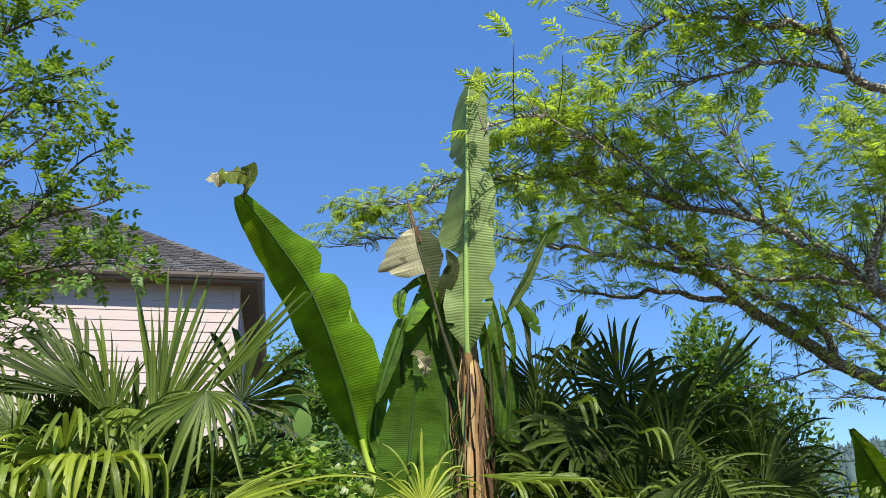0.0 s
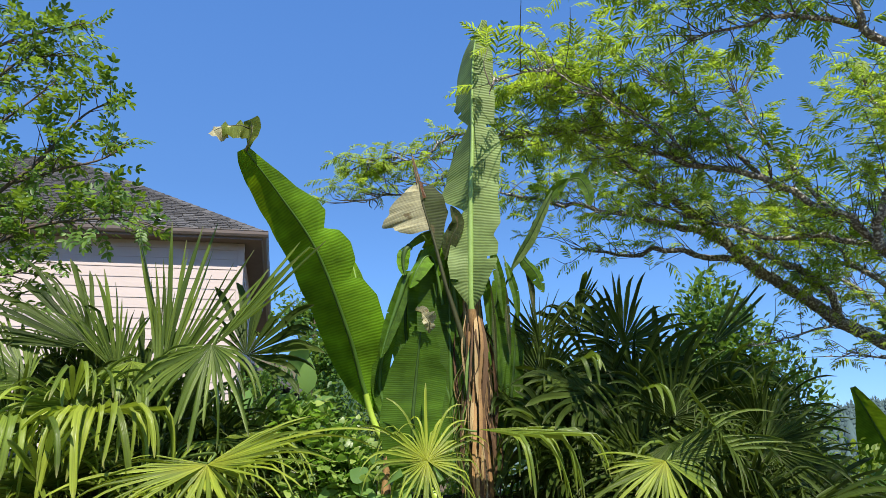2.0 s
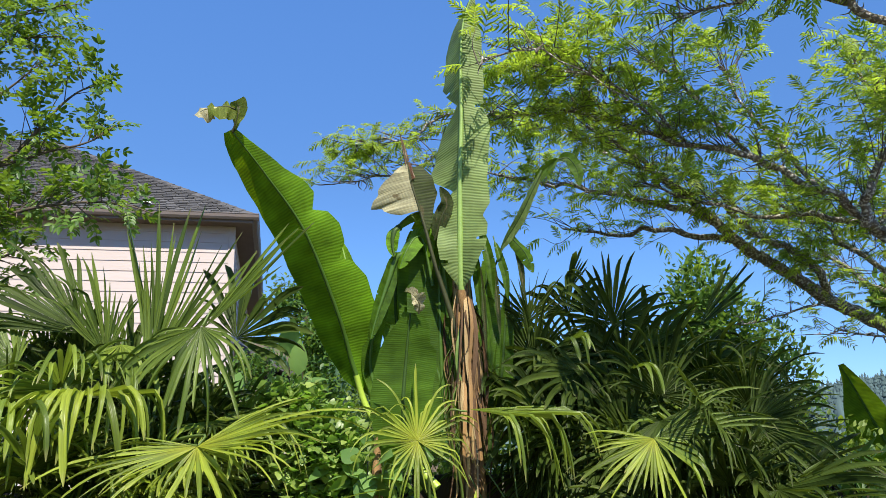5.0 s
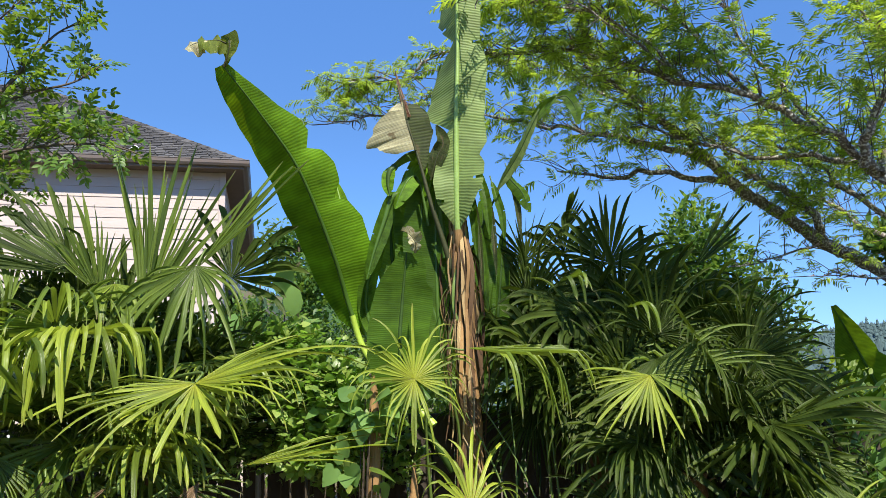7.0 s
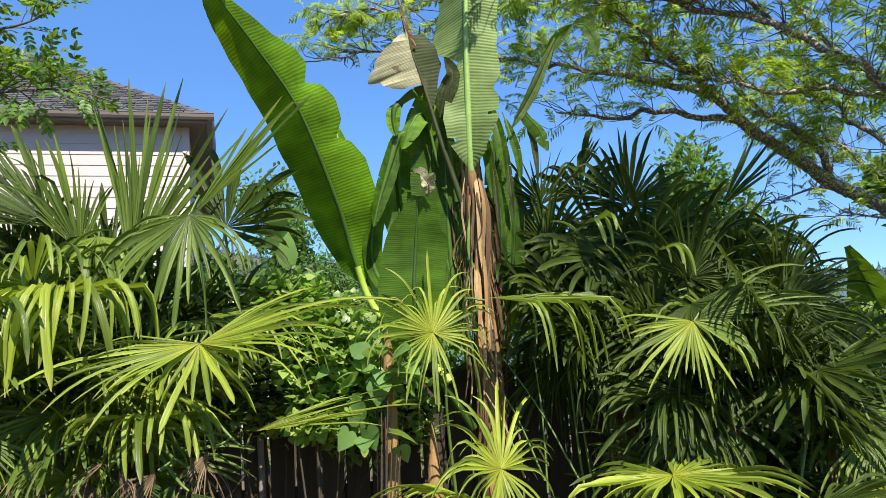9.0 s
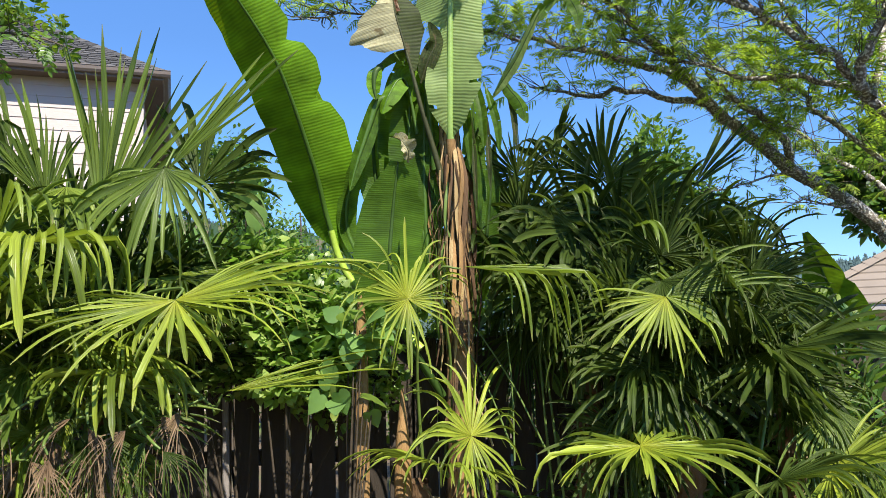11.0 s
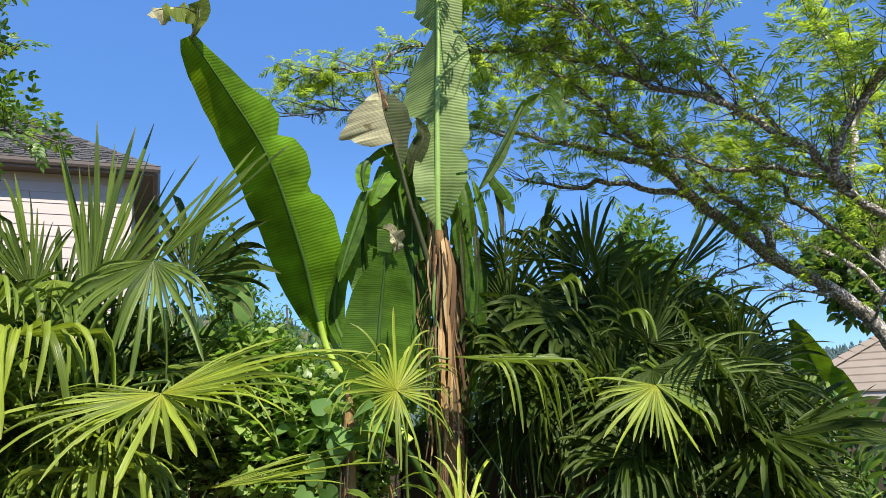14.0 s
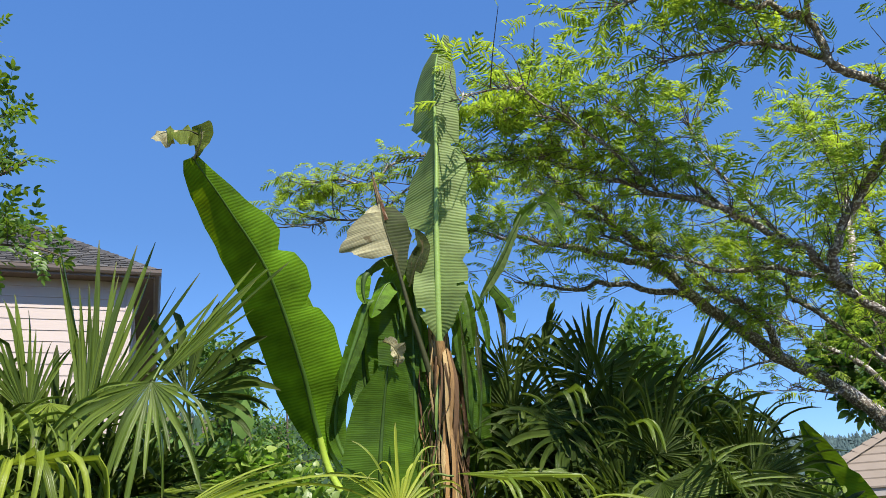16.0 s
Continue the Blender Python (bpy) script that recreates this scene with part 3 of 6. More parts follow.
def house_details():
    # vent pipe with its pale flashing
    vent = part("vent_pipe", mesh_from("vent_pipe", *tube([(0, 0, -0.1), (0, 0, 0.1), (0, 0, 0.32)], [0.04, 0.036, 0.036], 10), GUTTER), house_base, "", pose(-2.35, 0.42, EAVE + 0.42 * PITCH + 0.03))
    part("flashing", mesh_from("flashing", *tube([(0, -0.02, -0.03), (0, 0, 0.04), (0, 0, 0.09)], [0.13, 0.09, 0.04], 10), material("galvanised_flashing", (0.75, 0.76, 0.78), 0.4, 0.5, 10, 0.1)), vent, "pale metal flashing")
    # lower windows with frames
    frame_mat = material("window_frame_paint", (0.8, 0.79, 0.77), 0.5, 0.4, 4, 0.05)
    glass = bpy.data.materials.new("window_glass")
    glass.use_nodes = True
    g = glass.node_tree.nodes["Principled BSDF"]
    g.inputs["Base Color"].default_value, g.inputs["Roughness"].default_value = (0.03, 0.035, 0.04, 1), 0.05
    for x, z in ((-2.2, 2.0), (-4.9, 2.0)):
        w = part("window", bm_mesh("window", box(x - 0.55, x + 0.55, OVER - 0.03, OVER + 0.03, z - 0.62, z + 0.62, 0.01), frame_mat), house_base)
        part("pane", bm_mesh("pane", box(x - 0.47, x + 0.47, OVER - 0.036, OVER - 0.031, z - 0.54, z - 0.02), glass), w)
        part("pane", bm_mesh("pane", box(x - 0.47, x + 0.47, OVER - 0.036, OVER - 0.031, z + 0.02, z + 0.54), glass), w)
        part("sill", bm_mesh("sill", box(x - 0.6, x + 0.6, OVER - 0.09, OVER + 0.02, z - 0.68, z - 0.622, 0.008), frame_mat), w)
    # lower side wing with its own shed roof
    wing = part("wing", bm_mesh("wing", box(-OVER, 1.3, 3.0, 8.0, 0, 3.7), SIDING), house_base)
    rv = [(1.75, 2.5, 3.62), (1.75, 8.4, 3.62), (-OVER, 8.4, 4.75), (-OVER, 2.5, 4.75), (1.75, 2.5, 3.5), (1.75, 8.4, 3.5), (-OVER, 8.4, 4.63), (-OVER, 2.5, 4.63)]
    part("wing_roof", mesh_from("wing_roof", rv, [(0, 1, 2, 3), (4, 7, 6, 5), (0, 4, 5, 1), (0, 3, 7, 4), (1, 5, 6, 2)], SHINGLE, None, False), wing, "grey shingle lean-to roof")


house_details()


def neighbour():
    base = new("neighbour_house")
    base.matrix_basis = pose(7.74, 14.0, 0, 0, 0, -33)
    tagged(base, "low neighbouring house with a tan tiled hip roof", "house")
    W, D, E, P = 11.0, 9.0, 1.99, 0.57
    part("wall", bm_mesh("wall", box(0.4, W - 0.4, 0.4, D - 0.4, 0, E - 0.1), WALL_FAR), base)
    part("fascia", bm_mesh("fascia", box(0, W, 0, D, E - 0.14, E, 0.005), TRIM), base)
    h = D / 2
    rv = [(-0.03, -0.03, E + 0.005), (W + 0.03, -0.03, E + 0.005), (W + 0.03, D + 0.03, E + 0.005), (-0.03, D + 0.03, E + 0.005), (h, h, E + h * P), (W - h, h, E + h * P)]
    roof = part("roof", mesh_from("roof", rv, [(0, 1, 5, 4), (1, 2, 5), (2, 3, 4, 5), (3, 0, 4)], TAN_TILE, None, False), base)
    # stepped courses on the front and the near end
    s, a = 0.30, math.atan(P)
    n = int(h / math.cos(a) / s)
    for i in range(n):
        d0 = i * s * math.cos(a)
        for end in (False, True):
            length = (W if not end else D) - 2 * d0
            if length < 0.3:
                continue
            bm = bmesh.new()
            y1, dz = s * math.cos(a) * 1.06, s * math.sin(a) * 1.06
            c = [(d0 - 0.02, d0 - 0.03, 0.0), (d0 + length + 0.02, d0 - 0.03, 0.0), (d0 + length + 0.02, d0 - 0.03, 0.030), (d0 - 0.02, d0 - 0.03, 0.030),
                 (d0 + y1, d0 + y1, dz + 0.012), (d0 + length - y1, d0 + y1, dz + 0.012)]
            vs = [bm.verts.new((x, y, E + d0 * P + z)) for x, y, z in c]
            bm.faces.new((vs[0], vs[1], vs[2], vs[3]))
            bm.faces.new((vs[3], vs[2], vs[5], vs[4]))
            m = pose(0, 0, 0) if not end else pose(0, D, 0, 0, 0, -90)
            part("tile_course", bm_mesh("tile_course", bm, TAN_TILE), roof, "", m)
    for i in range(int(h / 0.21)):
        k = i * 0.21
        bm = bmesh.new()
        vs = [bm.verts.new(p) for p in ((-0.15, 0.0, -0.04), (0, 0, 0.05), (0.15, 0, -0.04), (-0.15, 0.46, -0.05), (0, 0.46, 0.02), (0.15, 0.46, -0.05))]
        bm.faces.new((vs[0], vs[1], vs[4], vs[3]))
        bm.faces.new((vs[1], vs[2], vs[5], vs[4]))
        part("hip_cap", bm_mesh("hip_cap", bm, TAN_TILE), roof, "", pose(k, k, E + k * P + 0.07, 0, 0, -45) @ pose(0, 0, 0, math.degrees(math.atan(P / 1.414)), 0, 0))


neighbour()

# ---- palms ----


def fan_blade(hub, axis, normal, R, spread, n, droop, seed, fuse=0.42, cup=0.12, start=0.5, ragged=0.2, split=0.0, broad=0.1, point=7.0):
    """A fan leaf: folded segments joined near the hub, free and hanging towards their tips."""
    rng = random.Random(seed)
    A = unit(axis)
    N = unit(np.asarray(normal, dtype=float) - np.dot(normal, A) * A)
    side = np.cross(A, N)
    heap = Heap()
    st = 11
    da = radians(spread) / n
    for i in range(n):
        a = (i + 0.5 - n / 2 + rng.gauss(0, 0.16)) * da
        gone = rng.random() < 0.05
        astray = rng.uniform(-0.35, 0.35) * da
        q = abs(a) / (radians(spread) / 2)
        L = R * (1.0 - 0.22 * q ** 2) * (1 + ragged * (rng.random() - 0.5) * 2) * (0.6 if gone else 1.0)
        d = unit(math.cos(a) * A + math.sin(a) * side + cup * (0.3 + 0.7 * math.sin(min(math.pi / 2, q * 1.5))) * N)
        lat = unit(np.cross(N, d))
        up = np.cross(d, lat)
        hang = droop * rng.uniform(0.45, 1.4) + (rng.uniform(0.6, 1.6) if rng.random() < 0.13 else 0.0)
        kink = rng.uniform(start - 0.12, start + 0.12)
        hang_at = kink if hang > 0.8 else start
        pos = np.asarray(hub, dtype=float) + d * 0.002
        twist = rng.uniform(-1.1, 1.1)
        roll = rng.uniform(-0.9, 0.9)
        sway = lat * rng.uniform(-0.5, 0.5) + N * rng.uniform(-0.3, 0.3)
        fz = fuse * rng.uniform(0.85, 1.1)
        w_f = fz * L * math.tan(da / 2) * 1.03
        verts = []
        cur = d.copy()
        for k in range(st):
            s = k / (st - 1)
            r = L * s + 0.003
            if s <= fz:
                w = min(r * math.tan(da / 2) * 1.03, w_f)
            else:
                e = (s - fz) / (1 - fz)
                w = w_f * (1 - split * min(1, e * 5)) * (1 + broad * min(1.0, e * 3)) * (1 - 0.35 * e) * min(1.0, (1 - e) * point + 0.04) ** 0.7 + 0.0008
            tw = twist * max(0, s - fz) + roll * min(1.0, max(0, s - fz) * 5)
            l2 = lat * math.cos(tw) + up * math.sin(tw)
            u2 = np.cross(cur, l2)
            fold = 1.0 if s < 0.7 else 0.8
            verts += [pos - l2 * w, pos - u2 * w * fold, pos + l2 * w]
            if s > hang_at:
                cur = unit(cur + (np.array([0, 0, -1.0]) + sway * 0.35) * hang * 2.4 / (st - 1) / max(0.25, 1 - hang_at))
            elif s > fz:
                if astray:
                    cur = unit(cur + lat * astray + N * rng.uniform(-0.10, 0.10))
                    astray = 0.0
                cur = unit(cur + np.array([0, 0, -1.0]) * hang * 0.25 / (st - 1))
            pos = pos + cur * L / (st - 1)
        f = []
        for k in range(st - 1):
            b = 3 * k
            f += [(b, b + 1, b + 4, b + 3), (b + 1, b + 2, b + 5, b + 4)]
        heap.add(np.array(verts), np.array(f))
    return heap


PALM_COUNT = [0]


def frond(palm, crown, hub, axis, normal, R, spread=200, n=36, droop=0.5, mat=None, fuse=0.42, cup=0.12, start=0.5, split=0.0, label="", broad=0.1, point=7.0):
    """A frond of a palm: blade at its hub, and the stalk that carries it from the crown of the trunk."""
    PALM_COUNT[0] += 1
    seed = PALM_COUNT[0]
    o = np.array(palm.location)
    heap = fan_blade(np.asarray(hub) - o, axis, normal, R, spread, n, droop, seed, fuse, cup, start, 0.3, split, broad, point)
    blade = part("frond", heap.mesh("frond", mat or PALM, False, np.stack([np.repeat(np.tile(np.linspace(0, 1, 11), n), 3), np.tile([0.0, 0.5, 1.0], 11 * n) + np.repeat(np.arange(n) * 2.0, 33)], axis=1)), palm, label)
    c, h = np.asarray(crown, dtype=float) - o, np.asarray(hub, dtype=float) - o
    span = np.linalg.norm(h - c)
    mid1 = c + (h - c) * 0.35 + np.array([0, 0, 0.16 * span])
    N = np.asarray(normal, dtype=float)
    N = unit(N - np.dot(N, unit(axis)) * unit(axis))
    mid2 = h - unit(axis) * 0.12 * span - N * 0.05
    line = smooth_line([c, mid1, mid2, h - unit(axis) * 0.015 - N * 0.012], 14)
    v, f = tube(line, np.linspace(0.011, 0.005, 14), 6)
    part("stalk", mesh_from("stalk", v, f, STALK), blade)
    return blade


def palm(at, height, lean, label, radius=0.075, seed=1):
    """A fan palm: trunk wrapped in brown fibre and old stalk stubs."""
    ob = thing("fan_palm", at, label, "palm", "fan palms")
    rng = np.random.default_rng(seed)
    n = 34
    line = smooth_line([(0, 0, -0.1), (lean[0] * 0.3, lean[1] * 0.3, height * 0.5), (lean[0], lean[1], height)], n)
    r = radius * (1.0 + 0.12 * np.sin(np.arange(n) * 1.9)) * np.linspace(1.1, 0.9, n)
    heap = Heap()
    heap.add(*tube(line, r, 12, 0.16, rng))
    part("trunk", heap.mesh("trunk", FIBRE), ob, "trunk wrapped in brown shaggy fibre")
    heap = Heap()
    for i in range(60):
        k = rng.integers(4, n)
        a = rng.uniform(0, 6.28)
        d = np.array([math.cos(a), math.sin(a), 0])
        p = line[k] + d * radius * 0.9
        tip = p + d * rng.uniform(0.03, 0.10) + np.array([0, 0, rng.uniform(-0.12, 0.12)])
        heap.add(*tube(smooth_line([p, (p + tip) / 2 + (0, 0, 0.01), tip], 5), np.linspace(0.011, 0.003, 5), 5))
    tagged(part("stalk_stubble", heap.mesh("stalk_stubble", DRY), ob, "dry broken leaf-stalk stubs"), kind="stuff")
    return ob


def filler(p, crown, n, seed, mats, a0, a1, reach=(0.45, 0.85), lift=(-0.5, 0.5), R=(0.34, 0.52), level=1.0):
    """More fronds of a palm, spread round its crown between two bearings (degrees; 0 is +x, 270 towards the path)."""
    rng = random.Random(seed)
    for i in range(n):
        a, e = radians(a0 + (a1 - a0) * (i + rng.random()) / n), rng.uniform(*lift)
        out = np.array([math.cos(a), math.sin(a), 0.0])
        hub = np.asarray(crown) + (out * math.cos(e) + np.array([0, 0, math.sin(e)])) * rng.uniform(*reach)
        b = e + rng.uniform(-1.2, 0.5)
        axis = out * math.cos(b) + np.array([0, 0, math.sin(b)])
        nor = np.array([0, 0, math.cos(b)]) - out * math.sin(b) + 0.6 * np.array([rng.uniform(-1, 1), rng.uniform(-1.2, 0.6), 0])
        nor[2] *= level
        frond(p, crown, hub, axis, nor, rng.uniform(*R), rng.uniform(110, 310), rng.randint(28, 40), rng.choice((0.15, 0.4, 0.8, 1.5)), rng.choice(mats), rng.uniform(0.34, 0.48), 0.08, rng.uniform(0.4, 0.7), 0.08)


def crowd(p, crown, about, n, seed, mats, wide=False):
    """Half-open fronds standing close together, some straps bent over."""
    rng = random.Random(seed)
    for i in range(n):
        hub = np.asarray(about) + np.array([rng.uniform(-0.32, 0.32), rng.uniform(-0.25, 0.15), rng.uniform(-0.25, 0.15)])
        axis = (rng.uniform(-0.7, 0.7), rng.uniform(-0.3, 0.1), 1.0 if i % 3 else 0.3)
        nor = (rng.uniform(-0.7, 0.7), -0.9, rng.uniform(0.0, 0.5))
        if wide:
            frond(p, crown, hub, (rng.uniform(-0.6, 0.6), -0.1, 0.8), (rng.uniform(-0.5, 0.4), -0.9, rng.uniform(-0.45, 0.2)), rng.uniform(0.32, 0.46), rng.uniform(170, 290), rng.randint(30, 40), rng.choice((0.1, 0.3, 0.6)), rng.choice(mats), 0.42, 0.06, rng.uniform(0.5, 0.75), 0.08)
            continue
        frond(p, crown, hub, axis, nor, rng.uniform(0.45, 0.66), rng.uniform(60, 120), rng.randint(13, 18), rng.choice((0.1, 0.4, 0.9, 1.4)), rng.choice(mats), 0.42, 0.06, rng.uniform(0.4, 0.7), 0.1)


def palms():
    # left clump
    p = palm((-1.62, 4.55, 0), 1.55, (0.05, -0.15), "fan palm with upright and drooping green fronds beside the fence", seed=1)
    c = (-1.58, 4.42, 1.6)
    frond(p, c, (-1.58, 4.30, 2.20), (0.34, 0.0, 1), (-0.25, -0.9, -0.1), 0.82, 66, 17, 0.03, PALM_OLD, 0.50, 0.05, 0.9, 0.05, "tall stiff fan frond standing upright", 0.0, 2.2)
    frond(p, c, (-1.56, 4.36, 2.20), (-0.12, 0.0, 1), (0.2, -0.9, -0.1), 0.84, 22, 6, 0.03, PALM_OLD, 0.46, 0.05, 0.9, 0.1, "", 0.0, 2.2)
    frond(p, c, (-1.86, 4.40, 2.32), (-0.20, -0.12, 1), (0.45, -0.85, -0.1), 0.47, 76, 16, 0.35, PALM_OLD, 0.50, 0.05, 0.62, 0.05, "half-open pleated fan frond", 0.0, 2.4)
    frond(p, c, (-1.72, 4.25, 2.36), (0.1, -0.5, -0.4), (0.1, -0.8, 0.5), 0.46, 120, 13, 0.9, PALM, 0.40, 0.08, 0.42, 0.05, "", 0.3)
    frond(p, c, (-1.80, 4.62, 2.10), (-0.4, 0.0, 0.8), (0.3, -0.85, 0.4), 0.55, 130, 20, 0.3, PALM_SHADED, 0.45, 0.08, 0.5)
    frond(p, c, (-1.24, 4.15, 2.42), (0.72, -0.10, 0.66), (-0.5, -0.6, 0.5), 0.70, 44, 10, 0.05, PALM_OLD, 0.46, 0.10, 0.8, 0.05, "stiff frond pointing up and out", 0.2)
    frond(p, c, (-1.25, 4.12, 2.42), (-0.12, -0.35, -0.9), (-0.1, -0.9, 0.35), 0.50, 170, 20, 0.7, PALM_OLD, 0.34, 0.06, 0.40, 0.1, "", 0.3)
    frond(p, c, (-1.16, 4.50, 2.42), (0.42, 0.0, 0.6), (-0.1, -0.9, 0.25), 0.44, 190, 20, 0.4, PALM_SHADED, 0.52, 0.06, 0.6, 0.05)
    frond(p, c, (-1.10, 3.68, 1.79), (0.90, -0.25, 0.20), (-0.15, -0.55, 0.8), 0.68, 74, 20, 0.22, PALM_YELLOW, 0.34, 0.05, 0.55, 0.05, "yellowish green fan frond, spread wide", 0.0)
    frond(p, c, (-1.10, 3.68, 1.79), (-0.85, -0.30, -0.16), (-0.05, -0.65, 0.7), 0.58, 62, 14, 0.30, PALM_YELLOW, 0.34, 0.05, 0.55, 0.05, "", 0.0)
    frond(p, c, (-1.10, 3.68, 1.79), (0.05, -0.55, -0.70), (0.0, -0.8, 0.55), 0.36, 130, 9, 0.30, PALM_YELLOW, 0.30, 0.05, 0.50, 0.05, "", 0.3)
    frond(p, c, (-1.02, 3.66, 1.79), (0.60, -0.50, -0.05), (0.1, -0.2, 1.0), 0.44, 18, 2, 2.4, PALM_YELLOW, 0.40, 0.05, 0.45, 0.0, "", 0.6)
    frond(p, c, (-1.34, 3.88, 1.50), (0.0, -0.9, 0.10), (0.0, -0.15, 1), 0.44, 270, 26, 2.0, PALM_YELLOW, 0.30, 0.10, 0.42, 0, "", 0.2)
    frond(p, c, (-0.97, 4.1, 1.40), (1, -0.12, 0.12), (-0.1, -0.42, 0.9), 0.62, 38, 15, 0.10, PALM_YELLOW, 0.40, 0.12, 0.7)
    frond(p, c, (-1.50, 4.7, 1.9), (0.4, -0.6, 0.3), (0.1, -0.5, 0.9), 0.55, 220, 34, 0.7, PALM_SHADED, 0.35)
    frond(p, c, (-1.25, 4.45, 1.95), (0.6, -0.4, -0.1), (0.3, -0.5, 0.8), 0.5, 200, 32, 0.8, PALM, 0.35)
    crowd(p, c, (-1.62, 4.76, 1.98), 9, 71, (PALM_SHADED, PALM_SHADED, PALM_OLD), True)
    crowd(p, c, (-1.25, 4.74, 1.75), 5, 76, (PALM_SHADED, PALM_SHADED, PALM_OLD), True)
    filler(p, (-1.56, 4.55, 1.80), 7, 61, (PALM_SHADED, PALM_OLD), 190, 350, (0.2, 0.45), (-0.4, 0.3), (0.30, 0.42))
    for i, (x, y, z) in enumerate(((-1.66, 4.02, 1.22), (-1.46, 3.98, 1.16), (-1.84, 4.08, 1.12), (-1.56, 3.95, 1.02))):
        frond(p, (-1.6, 4.45, 1.4), (x, y, z), (0.2 * (i - 1.5), -0.3, -1), (0, -1, 0.1), 0.55, 140, 22, 0.5, PALM_DEAD, 0.16, 0.05, 0.4, 0.2, "dead brown frond hanging against the trunk")
    for i in range(16):
        x = -1.80 + 0.047 * i
        frond(p, (-1.6, 4.3, 1.3), (x, 3.78 + 0.10 * math.sin(i * 2.1), 1.27 + 0.11 * math.cos(i * 3.3)), (0.9 * math.sin(i * 5.0), -0.2, -0.8), (1.5 * math.sin(i * 2.9), -1, 0.35), 0.26 + 0.10 * math.cos(i * 1.3) ** 2, 75, 11, 0.9, (PALM_DEAD, PALM_DEAD, PALM_OLD, PALM_DEAD, PALM_SHADED)[i % 5], 0.14, 0.2, 0.3, 0.2)
    filler(p, c, 9, 51, (PALM, PALM_OLD, PALM, PALM_YELLOW), 200, 345, (0.25, 0.5), (-0.2, 0.35), (0.28, 0.42))
    q = palm((-2.15, 4.5, 0), 1.5, (-0.03, -0.1), "fan palm with long hanging frond tips, near the house side", seed=2)
    c = (-2.16, 4.42, 1.55)
    frond(q, c, (-2.02, 4.45, 2.46), (-0.85, -0.1, 0.62), (0.75, -0.55, 0.1), 0.66, 90, 20, 0.30, PALM_SHADED, 0.55, 0.05, 0.7, 0, "large dark pleated fan frond", 0.1)
    frond(q, c, (-2.25, 4.2, 2.25), (-0.7, -0.3, 0.5), (0.3, -0.6, 0.7), 0.60, 150, 24, 0.3, PALM_OLD, 0.45)
    frond(q, c, (-1.70, 3.84, 2.05), (0.22, -0.95, 0.06), (0.0, -0.1, 1), 0.60, 250, 33, 2.3, PALM_YELLOW, 0.40, 0.06, 0.36, label="arching frond with yellow-green tips hanging straight down")
    frond(q, c, (-2.05, 3.78, 2.0), (-0.2, -0.95, 0.06), (0.0, -0.1, 1), 0.56, 230, 28, 2.0, PALM, 0.40, 0.06, 0.36)
    frond(q, c, (-1.95, 4.1, 2.12), (0.35, -0.7, 0.35), (0.0, -0.4, 0.9), 0.55, 200, 32, 1.0, PALM, 0.35)
    frond(q, c, (-2.0, 3.95, 1.66), (0.55, -0.75, 0.05), (0.05, -0.3, 1), 0.55, 120, 26, 0.3, PALM, 0.35)
    crowd(q, c, (-2.08, 4.78, 2.14), 11, 72, (PALM_SHADED, PALM_SHADED, PALM_OLD), True)
    crowd(q, c, (-2.35, 4.6, 1.9), 5, 77, (PALM_SHADED, PALM_OLD))
    filler(q, (-2.15, 4.5, 1.85), 8, 62, (PALM_SHADED, PALM_SHADED, PALM_OLD), 185, 355, (0.25, 0.55), (-0.3, 0.3), (0.32, 0.44))
    filler(q, c, 14, 52, (PALM, PALM_OLD, PALM_SHADED, PALM_OLD), 210, 350, (0.35, 0.75), (-0.9, 0.6))
    # middle, in front of the banana
    m = palm((-0.05, 4.85, 0), 0.85, (0, -0.1), "small fan palm in front of the banana trunk", 0.06, seed=3)
    c = (-0.03, 4.72, 0.9)
    frond(m, c, (-0.12, 4.40, 1.81), (-0.45, -0.05, 0.60), (0.12, -0.85, 0.50), 0.40, 330, 40, 1.0, PALM_YELLOW, 0.26, 0.22, 0.50, 0.02, "round light green fan frond", 0.0)
    frond(m, c, (0.16, 4.25, 1.14), (-0.55, -0.2, 0.30), (0.05, -0.8, 0.55), 0.40, 330, 34, 0.8, PALM_YELLOW, 0.27, 0.2, 0.42, 0.02, "yellowish green fan frond, low by the trunk", 0.0)
    frond(m, (0.1, 4.8, 0.95), (0.17, 4.40, 1.97), (0.90, -0.35, -0.10), (-0.05, -0.15, 1.0), 0.72, 76, 17, 2.0, PALM, 0.50, 0.04, 0.52, 0, "arching frond with bright bent-down tips", 0.1)
    frond(m, c, (0.05, 4.4, 0.98), (-0.5, -0.7, 0.2), (-0.1, -0.3, 0.9), 0.5, 200, 34, 0.5, PALM_YELLOW, 0.30)
    for i, (a, b) in enumerate((((0.16, 4.55, 1.62), (0.40, 4.45, 1.04)), ((0.14, 4.55, 1.49), (0.30, 4.45, 1.06)), ((0.24, 4.55, 1.67), (0.57, 4.45, 1.04)), ((0.19, 4.55, 1.90), (0.20, 4.5, 1.50)), ((0.41, 4.55, 1.66), (0.41, 4.45, 0.98)))):
        a, b = np.array(a) - m.location, np.array(b) - m.location
        line = smooth_line([a, (a + b) / 2 + np.array([0.015, 0.02, 0.02]), b], 8)
        part("dry_stalk", mesh_from("dry_stalk", *tube(line, np.linspace(0.004, 0.006, 8), 5), DRY if i % 2 else STALK), m, "bare dry leaf stalk" if i == 0 else "")
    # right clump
    r = palm((0.95, 5.0, 0), 1.7, (0.03, -0.05), "fan palm with stiff round fronds against the sky, shade put into their colour", seed=4)
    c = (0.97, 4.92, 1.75)
